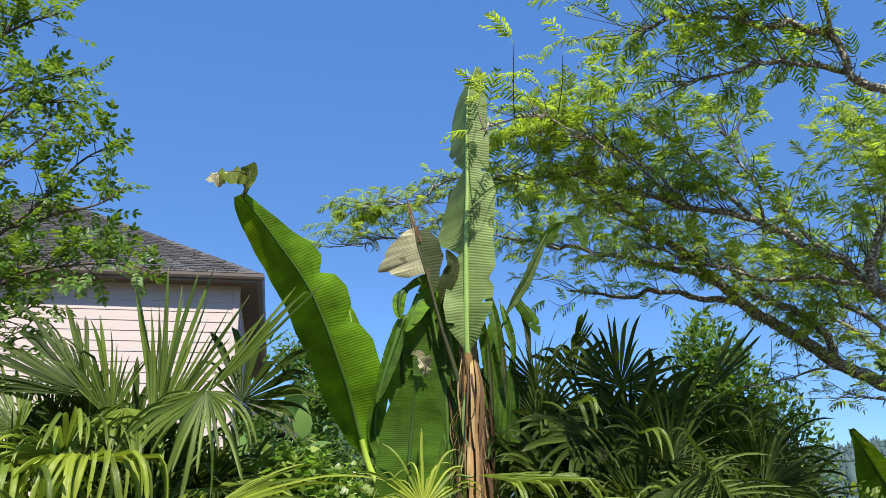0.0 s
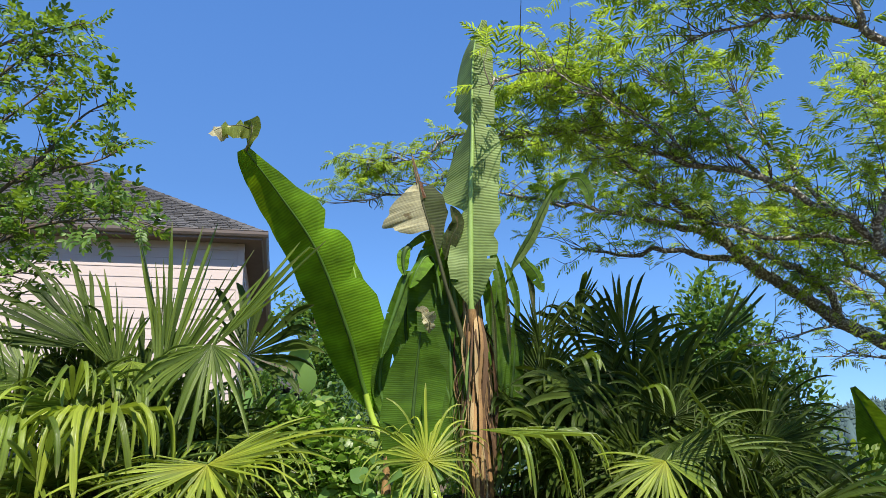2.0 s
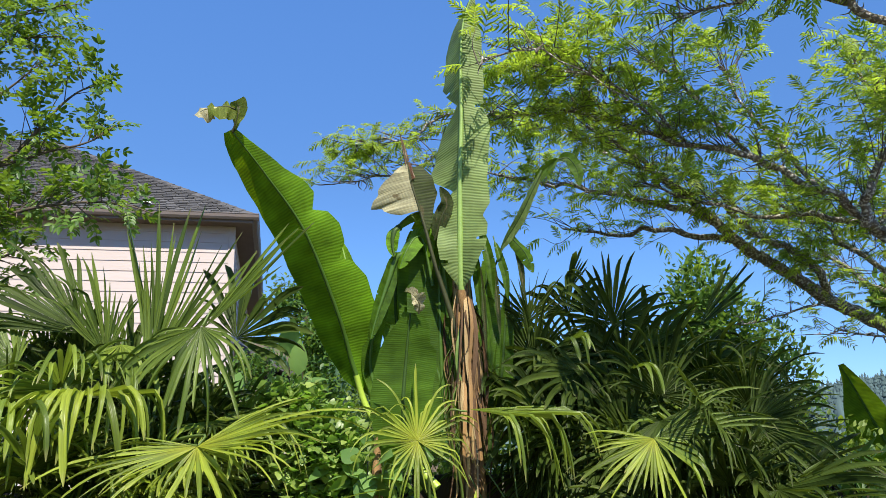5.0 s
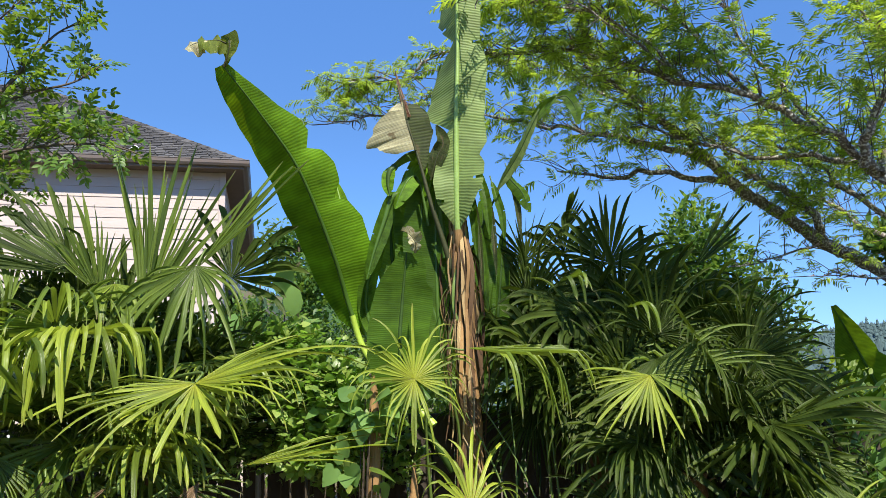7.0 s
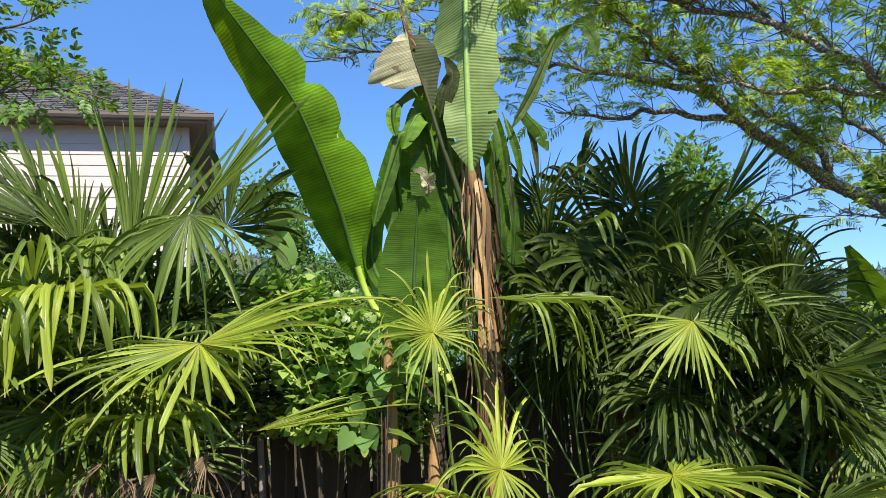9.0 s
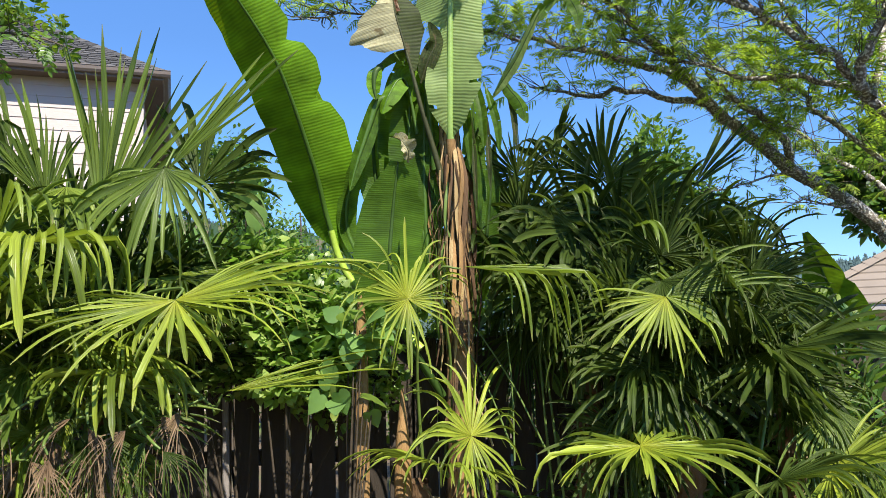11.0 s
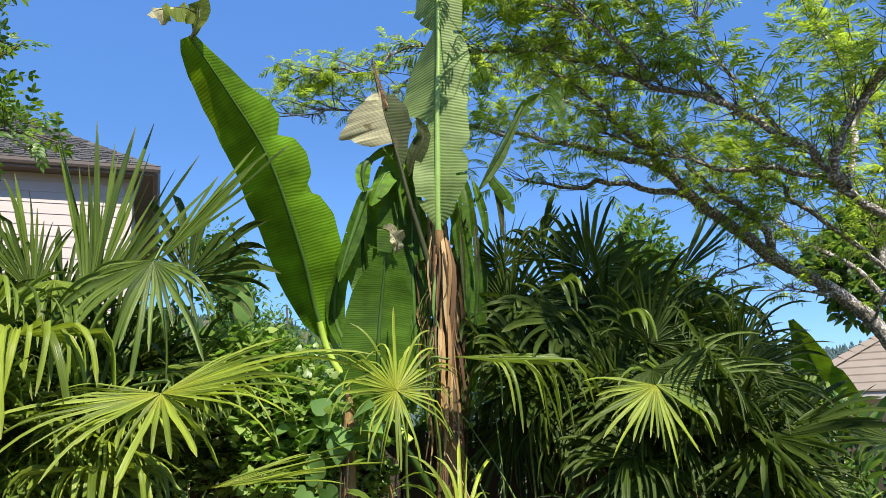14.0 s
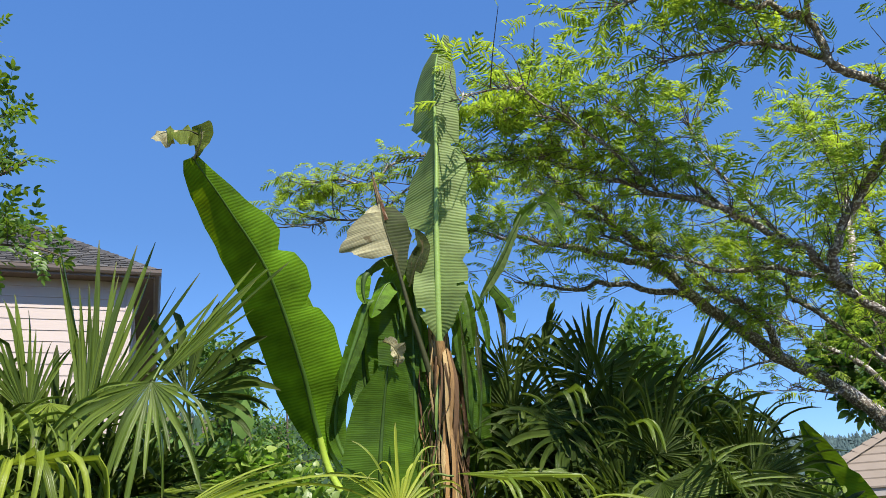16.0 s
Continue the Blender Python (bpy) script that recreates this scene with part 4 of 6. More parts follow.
    frond(r, c, (1.13, 4.98, 2.53), (0.05, -0.2, 1), (0.02, -1, -0.2), 0.42, 250, 30, 0.30, PALM_SHADED, 0.48, 0.06, 0.74, 0, "stiff round fan frond, coloured as in shade", 0.0, 3.0)
    frond(r, c, (0.59, 4.95, 2.56), (-0.85, -0.1, 0.1), (-0.1, -1, -0.25), 0.34, 300, 30, 0.10, PALM_SHADED, 0.36, 0.04, 0.85, 0.22, "dark fan frond with sky showing between its rays", -0.1, 2.2)
    frond(r, c, (0.86, 5.05, 2.62), (-0.1, -0.1, 0.9), (-0.1, -0.9, 0.4), 0.36, 200, 20, 1.1, PALM_SHADED, 0.5, 0.06, 0.55)
    frond(r, c, (0.82, 5.15, 2.70), (0.55, 0.0, 0.8), (-0.5, -0.8, 0.2), 0.44, 22, 5, 0.05, PALM_SHADED, 0.5, 0.05, 0.8)
    frond(r, c, (0.74, 4.8, 2.30), (0.1, -0.5, -0.3), (0.0, -0.85, 0.5), 0.40, 300, 26, 0.4, PALM_SHADED, 0.42)
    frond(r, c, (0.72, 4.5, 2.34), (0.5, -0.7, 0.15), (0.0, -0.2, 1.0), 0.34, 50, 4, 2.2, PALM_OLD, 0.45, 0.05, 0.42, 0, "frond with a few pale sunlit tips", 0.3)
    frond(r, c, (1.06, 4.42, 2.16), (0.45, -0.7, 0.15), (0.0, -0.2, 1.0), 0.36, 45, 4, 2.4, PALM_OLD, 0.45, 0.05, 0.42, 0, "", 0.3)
    frond(r, c, (0.84, 4.60, 2.18), (-0.1, -0.4, -0.6), (0.2, -0.95, 0.0), 0.42, 260, 24, 0.5, PALM_SHADED, 0.42)
    frond(r, c, (1.12, 4.72, 2.25), (0.5, -0.2, 0.1), (0.3, -0.95, 0.0), 0.42, 290, 27, 0.45, PALM_SHADED, 0.42)
    frond(r, c, (0.60, 4.65, 1.95), (-0.5, -0.3, -0.2), (0.1, -0.95, 0.1), 0.45, 240, 25, 0.8, PALM_SHADED, 0.42)
    frond(r, c, (0.44, 5.05, 2.30), (-0.4, -0.2, 0.3), (0.1, -1, 0.2), 0.36, 280, 25, 0.3, PALM_SHADED, 0.40, 0.05, 0.6, 0.15)
    frond(r, c, (1.36, 5.05, 2.32), (0.5, -0.2, 0.5), (0.1, -0.95, 0.3), 0.40, 240, 24, 0.7, PALM_SHADED, 0.48)
    frond(r, c, (0.45, 4.95, 2.1), (-0.3, -0.5, 0.1), (0, -0.9, 0.4), 0.42, 280, 25, 0.6, PALM_SHADED, 0.46)
    frond(r, c, (0.95, 4.9, 2.15), (0.1, -0.5, 0.2), (0, -0.9, 0.4), 0.45, 300, 27, 0.6, PALM_SHADED, 0.46)
    filler(r, (0.85, 5.15, 1.75), 9, 63, (PALM_SHADED,), 170, 330, (0.2, 0.6), (-0.3, 0.5), level=0.2)
    filler(r, c, 6, 53, (PALM_SHADED, PALM_SHADED, PALM), 215, 350, (0.3, 0.6), (-0.4, 0.15), level=0.2)
    for i in range(9):                    # long bare leaf stalks rising from the ground
        a = np.array([0.72 + 0.05 * i + 0.03 * math.sin(i * 2.3), 4.62 + 0.05 * math.cos(i * 1.7), 0.0]) - r.location
        e = np.array([0.62 + 0.09 * i + 0.08 * math.sin(i * 4.1), 4.75, 1.9 + 0.12 * math.cos(i * 3.0)]) - r.location
        part("stalk", mesh_from("stalk", *tube(smooth_line([a, (a + e) / 2 + np.array([-0.03, -0.02, 0.1]), e], 10), np.linspace(0.010, 0.006, 10), 6), STALK), r)
    s = palm((1.45, 4.75, 0), 1.25, (0, -0.1), "fan palm with bright arching fronds among dark ones", seed=5)
    c = (1.45, 4.62, 1.3)
    frond(s, c, (1.06, 3.98, 1.775), (-0.75, -0.25, -0.62), (-0.25, -0.85, 0.40), 0.41, 125, 19, 0.18, PALM_YELLOW, 0.46, 0.06, 0.6, 0.02, "sunlit yellow-green fan frond arching forward", 0.0)
    frond(s, c, (1.06, 3.985, 1.78), (0.55, -0.35, -0.30), (-0.1, -0.6, 0.75), 0.34, 70, 7, 1.2, PALM, 0.42, 0.06, 0.5, 0.02, "", 0.0)
    frond(s, c, (1.07, 4.0, 1.78), (0.90, -0.15, 0.30), (-0.4, -0.9, 0.2), 0.50, 50, 13, 0.25, PALM_OLD, 0.42, 0.06, 0.55, 0, "", 0.1)
    frond(s, c, (0.87, 3.9, 1.11), (0.05, -0.9, -0.1), (0.0, -0.45, 0.88), 0.52, 330, 34, 0.35, PALM_YELLOW, 0.34, 0.05, 0.55, 0.02, "yellowish green fan frond, spread flat", 0.0)
    frond(s, c, (1.50, 4.25, 1.62), (0.5, -0.3, 0.3), (0.2, -0.95, 0.2), 0.42, 180, 26, 0.7, PALM_SHADED, 0.3, 0.1, 0.45)
    frond(s, c, (1.25, 4.45, 2.02), (0.3, -0.1, 0.7), (0.2, -0.95, -0.1), 0.46, 200, 28, 0.5, PALM_SHADED, 0.36)
    frond(s, c, (1.05, 4.3, 1.45), (-0.3, -0.7, -0.2), (0, -0.4, 0.9), 0.45, 250, 36, 0.9, PALM_SHADED, 0.36)
    filler(s, (1.42, 4.6, 1.8), 10, 64, (PALM_SHADED,), 190, 350, (0.25, 0.6), (-0.5, 0.3), level=0.2)
    filler(s, c, 9, 54, (PALM_SHADED, PALM_OLD, PALM_SHADED), 195, 345, (0.35, 0.8), (-0.5, 0.6), level=0.3)
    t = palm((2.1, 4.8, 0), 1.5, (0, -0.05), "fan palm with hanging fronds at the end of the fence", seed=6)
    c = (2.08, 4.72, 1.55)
    frond(t, c, (1.55, 4.9, 2.24), (0.92, -0.12, 0.30), (-0.15, -0.5, 0.85), 0.68, 130, 24, 1.2, PALM_SHADED, 0.50, 0.06, 0.52, 0.1)
    frond(t, c, (1.62, 4.8, 2.46), (0.74, -0.05, 0.68), (-0.5, -0.7, 0.5), 0.48, 42, 9, 0.03, PALM_SHADED, 0.5, 0.08, 0.9)
    crowd(t, c, (1.5, 5.05, 1.95), 6, 73, (PALM_SHADED,), True)
    crowd(r, c, (0.86, 5.12, 2.18), 9, 74, (PALM_SHADED,), True)
    crowd(t, c, (1.75, 5.0, 1.8), 7, 75, (PALM_SHADED, PALM_SHADED, PALM_OLD), True)
    frond(t, c, (1.60, 4.7, 2.10), (0.3, -0.3, 0.35), (0.2, -0.95, 0.1), 0.40, 240, 34, 0.8, PALM_SHADED, 0.42, 0.1, 0.5)
    frond(t, c, (1.75, 4.5, 1.95), (0.2, -0.2, 0.6), (0.3, -0.95, 0.0), 0.42, 170, 26, 0.5, PALM_SHADED, 0.36)
    frond(t, c, (2.57, 4.4, 1.46), (-0.9, -0.1, 0.05), (0.0, -0.6, 0.8), 0.48, 130, 20, 0.2, PALM_SHADED, 0.34)
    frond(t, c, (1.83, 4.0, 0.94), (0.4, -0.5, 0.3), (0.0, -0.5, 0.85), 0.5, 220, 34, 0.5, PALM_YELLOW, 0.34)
    frond(t, c, (1.45, 3.8, 0.95), (0.3, -0.7, 0.2), (0, -0.5, 0.9), 0.42, 220, 30, 0.8, PALM_SHADED, 0.34)
    filler(t, c, 8, 55, (PALM_OLD, PALM_SHADED, PALM_SHADED), 190, 265, (0.3, 0.7), (-0.7, 0.3), level=0.3)
    filler(t, (2.08, 4.7, 1.1), 7, 65, (PALM_OLD, PALM_SHADED), 250, 350, (0.3, 0.7), (-0.9, -0.3))


palms()

# ---- banana ----


def banana_leaf(plant, mid, width, face, mat, rib_mat, fold=(0.25, 0.25), seed=1, tears=4, torn=0.6, petiole=0.12, ripple=0.006, shape=None, rib=0.016, label="", curl=0.0, lobes=0.0, sides=(-1, 1), tall=False, blade_rib=None):
    """A banana leaf: blade in two halves along a midrib, rippled across, torn in from its edge."""
    rng = np.random.default_rng(seed)
    o = np.array(plant.location)
    n, m = 180, 8
    line = smooth_line(np.asarray(mid, dtype=float) - o, n)
    run = np.concatenate([[0], np.cumsum(np.linalg.norm(np.diff(line, axis=0), axis=1))])
    line = np.stack([np.interp(np.linspace(0, run[-1], n), run, line[:, k]) for k in range(3)], axis=1)
    tan = np.gradient(line, axis=0)
    tan /= np.linalg.norm(tan, axis=1)[:, None]
    F = np.asarray(face, dtype=float)
    nor = F[None] - (tan @ F)[:, None] * tan
    nor /= np.linalg.norm(nor, axis=1)[:, None]
    lat = np.cross(tan, nor)
    u = np.linspace(0, 1, n)
    b = np.clip((u - petiole) / (1 - petiole), 0, 1)
    pair = shape(line[:, 2]) if tall else shape(b) if shape else np.sin(np.pi * b ** 0.8) ** 0.55
    pair = np.where(u < petiole, 0.0, pair if np.ndim(pair) == 2 else np.stack([pair, pair]))
    verts, uvs, faces = [], [], []
    cuts = {s: [(rng.integers(int(n * (petiole + 0.08)), n - 6), rng.uniform(0.3, 1) * torn) for _ in range(tears)] for s in (-1, 1)}
    for s in (-1, 1):
        prof = pair[0 if s < 0 else 1]
        edge = 1 + 0.015 * np.interp(u * 22, np.arange(24), rng.standard_normal(24)) - lobes * np.abs(np.sin(u * 11 + s * 1.3)) ** 6
        base = len(verts)
        knots = max(6, int(run[-1] * 9))
        wave = np.interp(u * knots, np.arange(knots + 2), rng.standard_normal(knots + 2)) * min(1.0, width / 0.15)
        lift = np.zeros(n)
        k = 0
        for c in sorted(x[0] for x in cuts[s]) + [n]:
            lift[k:c] = rng.uniform(-0.10, 0.05)
            k = c
        f = fold[0] if s < 0 else fold[1]
        turn = f(u) if callable(f) else np.full(n, f)
        part_by = np.zeros(n)           # torn edges stand apart
        for c, d in cuts[s]:
            part_by += np.sign(np.arange(n) - c - 0.5) * rng.uniform(0.01, 0.05) * width ** 0.5 * d * np.exp(-np.abs(np.arange(n) - c) / 12)
        for i in range(n):
            for j in range(m + 1):
                v = j / m
                w = width * prof[i] * edge[i] * v
                ang = turn[i] + lift[i] * v * 2 + curl * v
                p = line[i] + s * lat[i] * w * math.cos(ang) + nor[i] * w * math.sin(ang) + nor[i] * ripple * v * (wave[i] + 0.14 * min(1.0, run[-1] - 0.5 if run[-1] > 0.5 else 0.0) * math.sin(i * 2.1))
                p = p + tan[i] * (0.05 * w + part_by[i] * max(0.0, v - 0.3))
                verts.append(p)
                uvs.append((u[i] + 0.015 * v, 0.5 + 0.5 * s * v))
        deep = {}
        for c, d in cuts[s]:
            deep[c] = max(deep.get(c, 0), d)
        for i in range(n - 1):
            if u[i] < petiole or s not in sides:
                continue
            for j in range(m):
                if i in deep and j > 0 and (j + 1) / m > 1 - deep[i]:
                    continue
                q = [base + i * (m + 1) + j, base + i * (m + 1) + j + 1, base + (i + 1) * (m + 1) + j + 1, base + (i + 1) * (m + 1) + j]
                faces.append(q if s > 0 else q[::-1])
    faces = np.array(faces)
    half = n * (m + 1)                  # both halves hang on one midline
    mids = half + np.arange(n) * (m + 1)
    swap = np.arange(2 * half)
    swap[mids] = mids - half
    used, flat = np.unique(swap[faces], return_inverse=True)
    leaf = part("leaf", mesh_from("leaf", np.array(verts)[used], flat.reshape(faces.shape), mat, np.array(uvs)[used]), plant, label)
    thick = np.linspace(rib * 1.5, rib * 0.3, n)
    k = n if blade_rib is None else int(n * petiole) + 8
    part("midrib", mesh_from("midrib", *tube(line[:k] - nor[:k] * 0.002, thick[:k], 7), rib_mat), leaf)
    if blade_rib is not None:
        part("midrib", mesh_from("midrib", *tube(line[k - 2:] - nor[k - 2:] * 0.002, thick[k - 2:] * 0.8, 7), blade_rib), leaf)
    return leaf


def banana():
    b = thing("banana_plant", (0.17, 4.72, 0), "tall banana plant with torn leaves and dry brown trunk sheaths", "banana plant")
    o = np.array(b.location)
    rng = np.random.default_rng(11)
    heap = Heap()
    line = smooth_line([(0.0, 0, -0.05), (0.0, 0, 1.2), (0.02, 0, 2.0), (-0.01, 0, 2.8), (-0.02, 0, 3.0)], 40)
    heap.add(*tube(line, np.interp(np.linspace(0, 1, 40), [0, 0.4, 0.7, 1], [0.072, 0.055, 0.050, 0.040]), 16, 0.05, rng))
    part("trunk", heap.mesh("trunk", SHEATH_GREEN), b, "green and brown layered trunk")
    # dry sheath strips wrapped round and peeling off it
    for i in range(120):
        a = rng.uniform(0, 6.28)
        z0 = rng.uniform(0.3, 2.5)
        z1 = z0 + rng.uniform(0.6, 1.5)
        if z1 > 2.85:
            z1 = 2.85
        k, m = 14, 5
        peel = rng.uniform(0, 0.035)
        verts, f = [], []
        wide = rng.uniform(0.12, 0.55)
        da = rng.uniform(-0.4, 0.4)
        for r in range(k):
            s = r / (k - 1)
            z = z0 + (z1 - z0) * s
            rad = np.interp(z, [0, 1.2, 2.1, 3], [0.076, 0.059, 0.054, 0.045]) + 0.003 + 0.010 * rng.random() + peel * (1 - s) ** 3
            for j in range(m):
                t = a + da * s + wide * (j / (m - 1) - 0.5) * (0.08 + math.sin(math.pi * min(1.0, s * 0.96 + 0.04)) ** 0.6)
                verts.append((rad * math.cos(t) + np.interp(z, [0, 2, 3], [0, 0.02, -0.02]), rad * math.sin(t), z + 0.03 * rng.random()))
        for r in range(k - 1):
            for j in range(m - 1):
                f.append((r * m + j, r * m + j + 1, (r + 1) * m + j + 1, (r + 1) * m + j))
        part("dry_sheath", mesh_from("dry_sheath", np.array(verts), np.array(f), (SHEATH, SHEATH_DARK, SHEATH, SHEATH_PALE, SHEATH, SHEATH_DARK, SHEATH)[i % 7]), b, "peeling tan-brown dry sheath" if i == 0 else "")
    # shaggy strips and fibres that hang from the leaf bases
    for i in range(46):
        a, z0 = rng.uniform(2.6, 6.8), rng.uniform(2.0, 2.72)
        drop, r0 = rng.uniform(0.25, 0.8), rng.uniform(0.050, 0.075)
        d = np.array([math.cos(a), math.sin(a), 0.0])
        out = rng.uniform(0.0, 0.06)
        top = d * r0 + np.array([0.0, 0, z0])
        strip = smooth_line([top, top + d * (0.02 + out) + np.array([0, 0, -0.3 * drop]), top + d * (0.01 + out) + np.array([rng.uniform(-0.03, 0.03), 0, -0.7 * drop]), top + d * out + np.array([rng.uniform(-0.05, 0.05), 0, -drop])], 12)
        side = np.array([-d[1], d[0], 0.0])
        wide = rng.uniform(0.003, 0.014) * np.sin(np.pi * np.linspace(0.12, 0.97, 12)) ** 0.6
        tw = rng.uniform(-1.5, 1.5) * np.linspace(0, 1, 12)
        across = side[None] * np.cos(tw)[:, None] + d[None] * np.sin(tw)[:, None]
        vv = np.stack([strip - across * wide[:, None], strip + d * 0.003, strip + across * wide[:, None]], 1).reshape(-1, 3)
        ff = np.array([q for k in range(11) for q in ((3 * k, 3 * k + 1, 3 * k + 4, 3 * k + 3), (3 * k + 1, 3 * k + 2, 3 * k + 5, 3 * k + 4))])
        part("hanging_strip", mesh_from("hanging_strip", vv, ff, (SHEATH_DARK, SHEATH_PALE, SHEATH, SHEATH_GREEN, SHEATH_DARK)[i % 5]), b, "frayed dry strip of old leaf base" if i == 0 else "")
    leaf = lambda *a, **k: banana_leaf(b, *a, **k)
    # broad leaf leaning out over the palms
    def blunt(x):
        left = np.interp(x, [0, 0.05, 0.2, 0.45, 0.7, 0.9, 0.97, 1], [0.05, 0.45, 0.85, 1, 0.90, 0.62, 0.42, 0.25])
        right = np.interp(x, [0, 0.05, 0.15, 0.26, 0.36, 0.43, 0.46, 0.50, 0.56, 0.61, 0.64, 0.68, 0.73, 0.80, 0.9, 1],
                          [0.05, 0.50, 0.90, 1.12, 1.12, 0.92, 0.58, 0.90, 0.95, 0.80, 0.46, 0.76, 0.74, 0.50, 0.30, 0.12])
        return np.stack([left * 1.03, right * 1.06])
    leaf([(-0.02, 4.8, 1.55), (-0.40, 4.9, 1.95), (-0.52, 4.86, 2.27), (-0.60, 4.70, 2.58), (-0.76, 4.42, 3.02), (-0.95, 4.2, 3.30), (-1.11, 4.01, 3.50)], 0.215, (-0.42, -0.84, -0.35), BANANA, BANANA_STALK,
         fold=(0.02, -0.72), seed=21, tears=0, torn=0.25, petiole=0.30, ripple=0.004, shape=blunt, blade_rib=BANANA_RIB_DEEP, rib=0.018, label="large bright green leaf, backlit by the sun")
    # its withered tip, crumpled over
    leaf([(-1.10, 4.01, 3.49), (-1.07, 3.98, 3.55), (-1.06, 3.96, 3.61), (-1.07, 3.95, 3.65)], 0.075, (-0.1, -0.95, 0.1), BANANA_WILT, BANANA_RIB_DARK,
         fold=(-0.5, 0.5), seed=22, tears=0, petiole=0.05, ripple=0.012, rib=0.006, shape=lambda x: np.interp(x, [0, 0.25, 0.7, 1], [0.15, 0.6, 1, 0.75]), label="withered crumpled leaf tip")
    leaf([(-1.07, 3.99, 3.61), (-1.12, 3.96, 3.62), (-1.17, 3.94, 3.61), (-1.22, 3.93, 3.60)], 0.085, (-0.15, -0.9, 0.35), BANANA_WILT, BANANA_RIB_DARK,
         fold=(-0.3, -0.6), seed=48, tears=0, petiole=0.02, ripple=0.03, rib=0.004, shape=lambda x: np.interp(x, [0, 0.3, 0.8, 1], [0.7, 0.9, 1, 0.8]), label="crumpled green and cream leaf end")
    leaf([(-1.20, 3.945, 3.605), (-1.235, 3.93, 3.59), (-1.265, 3.925, 3.57), (-1.28, 3.92, 3.55)], 0.075, (0.05, -0.95, 0.25), BANANA_DRY, BANANA_RIB_DARK,
         fold=(-0.3, -0.5), seed=47, tears=0, petiole=0.02, ripple=0.02, rib=0.003, shape=lambda x: np.interp(x, [0, 0.3, 0.8, 1], [0.9, 1, 0.7, 0.3]), label="cream dried leaf edge")
    # the tall upright leaf
    def waist(x):
        z = x
        left = np.interp(z, [2.69, 2.75, 2.86, 2.97, 3.11, 3.22, 3.29, 3.32, 3.40, 3.48, 3.62, 3.76, 3.86, 3.92, 4.0, 4.12, 4.15, 4.21, 4.36, 4.51, 4.67],
                         [0.0, 0.05, 0.15, 0.172, 0.145, 0.09, 0.055, 0.035, 0.13, 0.16, 0.152, 0.12, 0.055, 0.025, 0.075, 0.15, 0.135, 0.135, 0.135, 0.10, 0.01])
        right = np.interp(z, [2.69, 2.78, 2.95, 3.08, 3.14, 3.22, 3.41, 3.60, 3.72, 3.80, 3.88, 3.93, 3.99, 4.1, 4.25, 4.42, 4.55, 4.67],
                          [0.0, 0.09, 0.145, 0.145, 0.12, 0.17, 0.195, 0.21, 0.222, 0.21, 0.18, 0.175, 0.175, 0.175, 0.17, 0.15, 0.10, 0.03])
        left, right = left * np.interp(z, [3.1, 3.6], [0.85, 2.1]), right * np.interp(z, [3.1, 3.4], [1.25, 0.85])
        return np.stack([left, right])
    leaf([(0.17, 4.70, 2.5), (0.155, 4.63, 2.75), (0.165, 4.60, 3.3), (0.19, 4.60, 3.8), (0.20, 4.60, 4.2), (0.225, 4.59, 4.48), (0.28, 4.57, 4.66)], 1.0, (0.05, -1, 0.1), BANANA_PALE, SHEATH,
         blade_rib=BANANA_RIB, fold=(lambda x: np.interp(x, [0.2, 0.5, 0.8], [0.15, -1.05, -1.15]), lambda x: np.interp(x, [0.15, 0.35], [0.95, 0.15])), seed=23, tall=True, tears=2, torn=0.4, petiole=0.06, ripple=0.008, shape=waist, rib=0.02, label="tall upright pale green leaf with torn edges")
    # dying leaf: dark stalk, one half green-brown, the other dry and blotched, a brown furled spike on top
    stalk = [(0.165, 4.71, 2.25), (0.09, 4.67, 2.55), (0.0, 4.63, 2.86), (-0.06, 4.62, 3.11), (-0.12, 4.62, 3.33), (-0.15, 4.62, 3.49)]
    ragged = lambda x: np.interp(x, [0, 0.1, 0.35, 0.5, 0.8, 1], [0.15, 0.35, 0.7, 1.0, 0.95, 0.6])
    leaf(stalk, 0.14, (0.25, -0.9, 0.2), BANANA_OLIVE, BANANA_RIB_DARK, fold=(0.2, 0.25), seed=24, tears=0, torn=0.4, petiole=0.66, ripple=0.010, shape=ragged, rib=0.015, sides=(1,),
         label="dying leaf half, dull brownish green")
    leaf([(-0.085, 4.60, 3.19), (-0.11, 4.59, 3.28), (-0.14, 4.58, 3.38), (-0.16, 4.58, 3.50)], 0.27, (0.1, -0.95, 0.25), BANANA_DRY, BANANA_RIB_DARK, fold=(-0.1, 0.2), seed=25, tears=0, petiole=0.02,
         ripple=0.034, shape=lambda x: np.interp(x, [0, 0.1, 0.35, 0.5, 0.75, 1], [0.45, 0.72, 0.98, 0.95, 0.55, 0.15]), rib=0.005, sides=(-1,), curl=-0.2, lobes=0.12, label="dry leaf half, cream with brown blotches")
    leaf([(-0.14, 4.62, 3.40), (-0.165, 4.6, 3.52), (-0.18, 4.6, 3.60), (-0.20, 4.59, 3.71)], 0.035, (0.3, -0.9, 0.2), BANANA_SPIKE, BANANA_RIB_DARK,
         fold=(0.9, 0.9), seed=27, tears=2, petiole=0.02, ripple=0.012, shape=lambda x: np.interp(x, [0, 0.3, 1], [1, 0.8, 0.1]), rib=0.010, label="brown furled spike of a dead leaf")
    leaf([(0.0, 4.66, 3.02), (0.04, 4.62, 3.14), (0.08, 4.6, 3.24), (0.04, 4.58, 3.34)], 0.05, (0.2, -0.9, 0.3), BANANA_OLIVE, BANANA_RIB_DARK, fold=(0.3, 0.3), seed=26, tears=0, torn=0.8, petiole=0.05, ripple=0.02, rib=0.005)
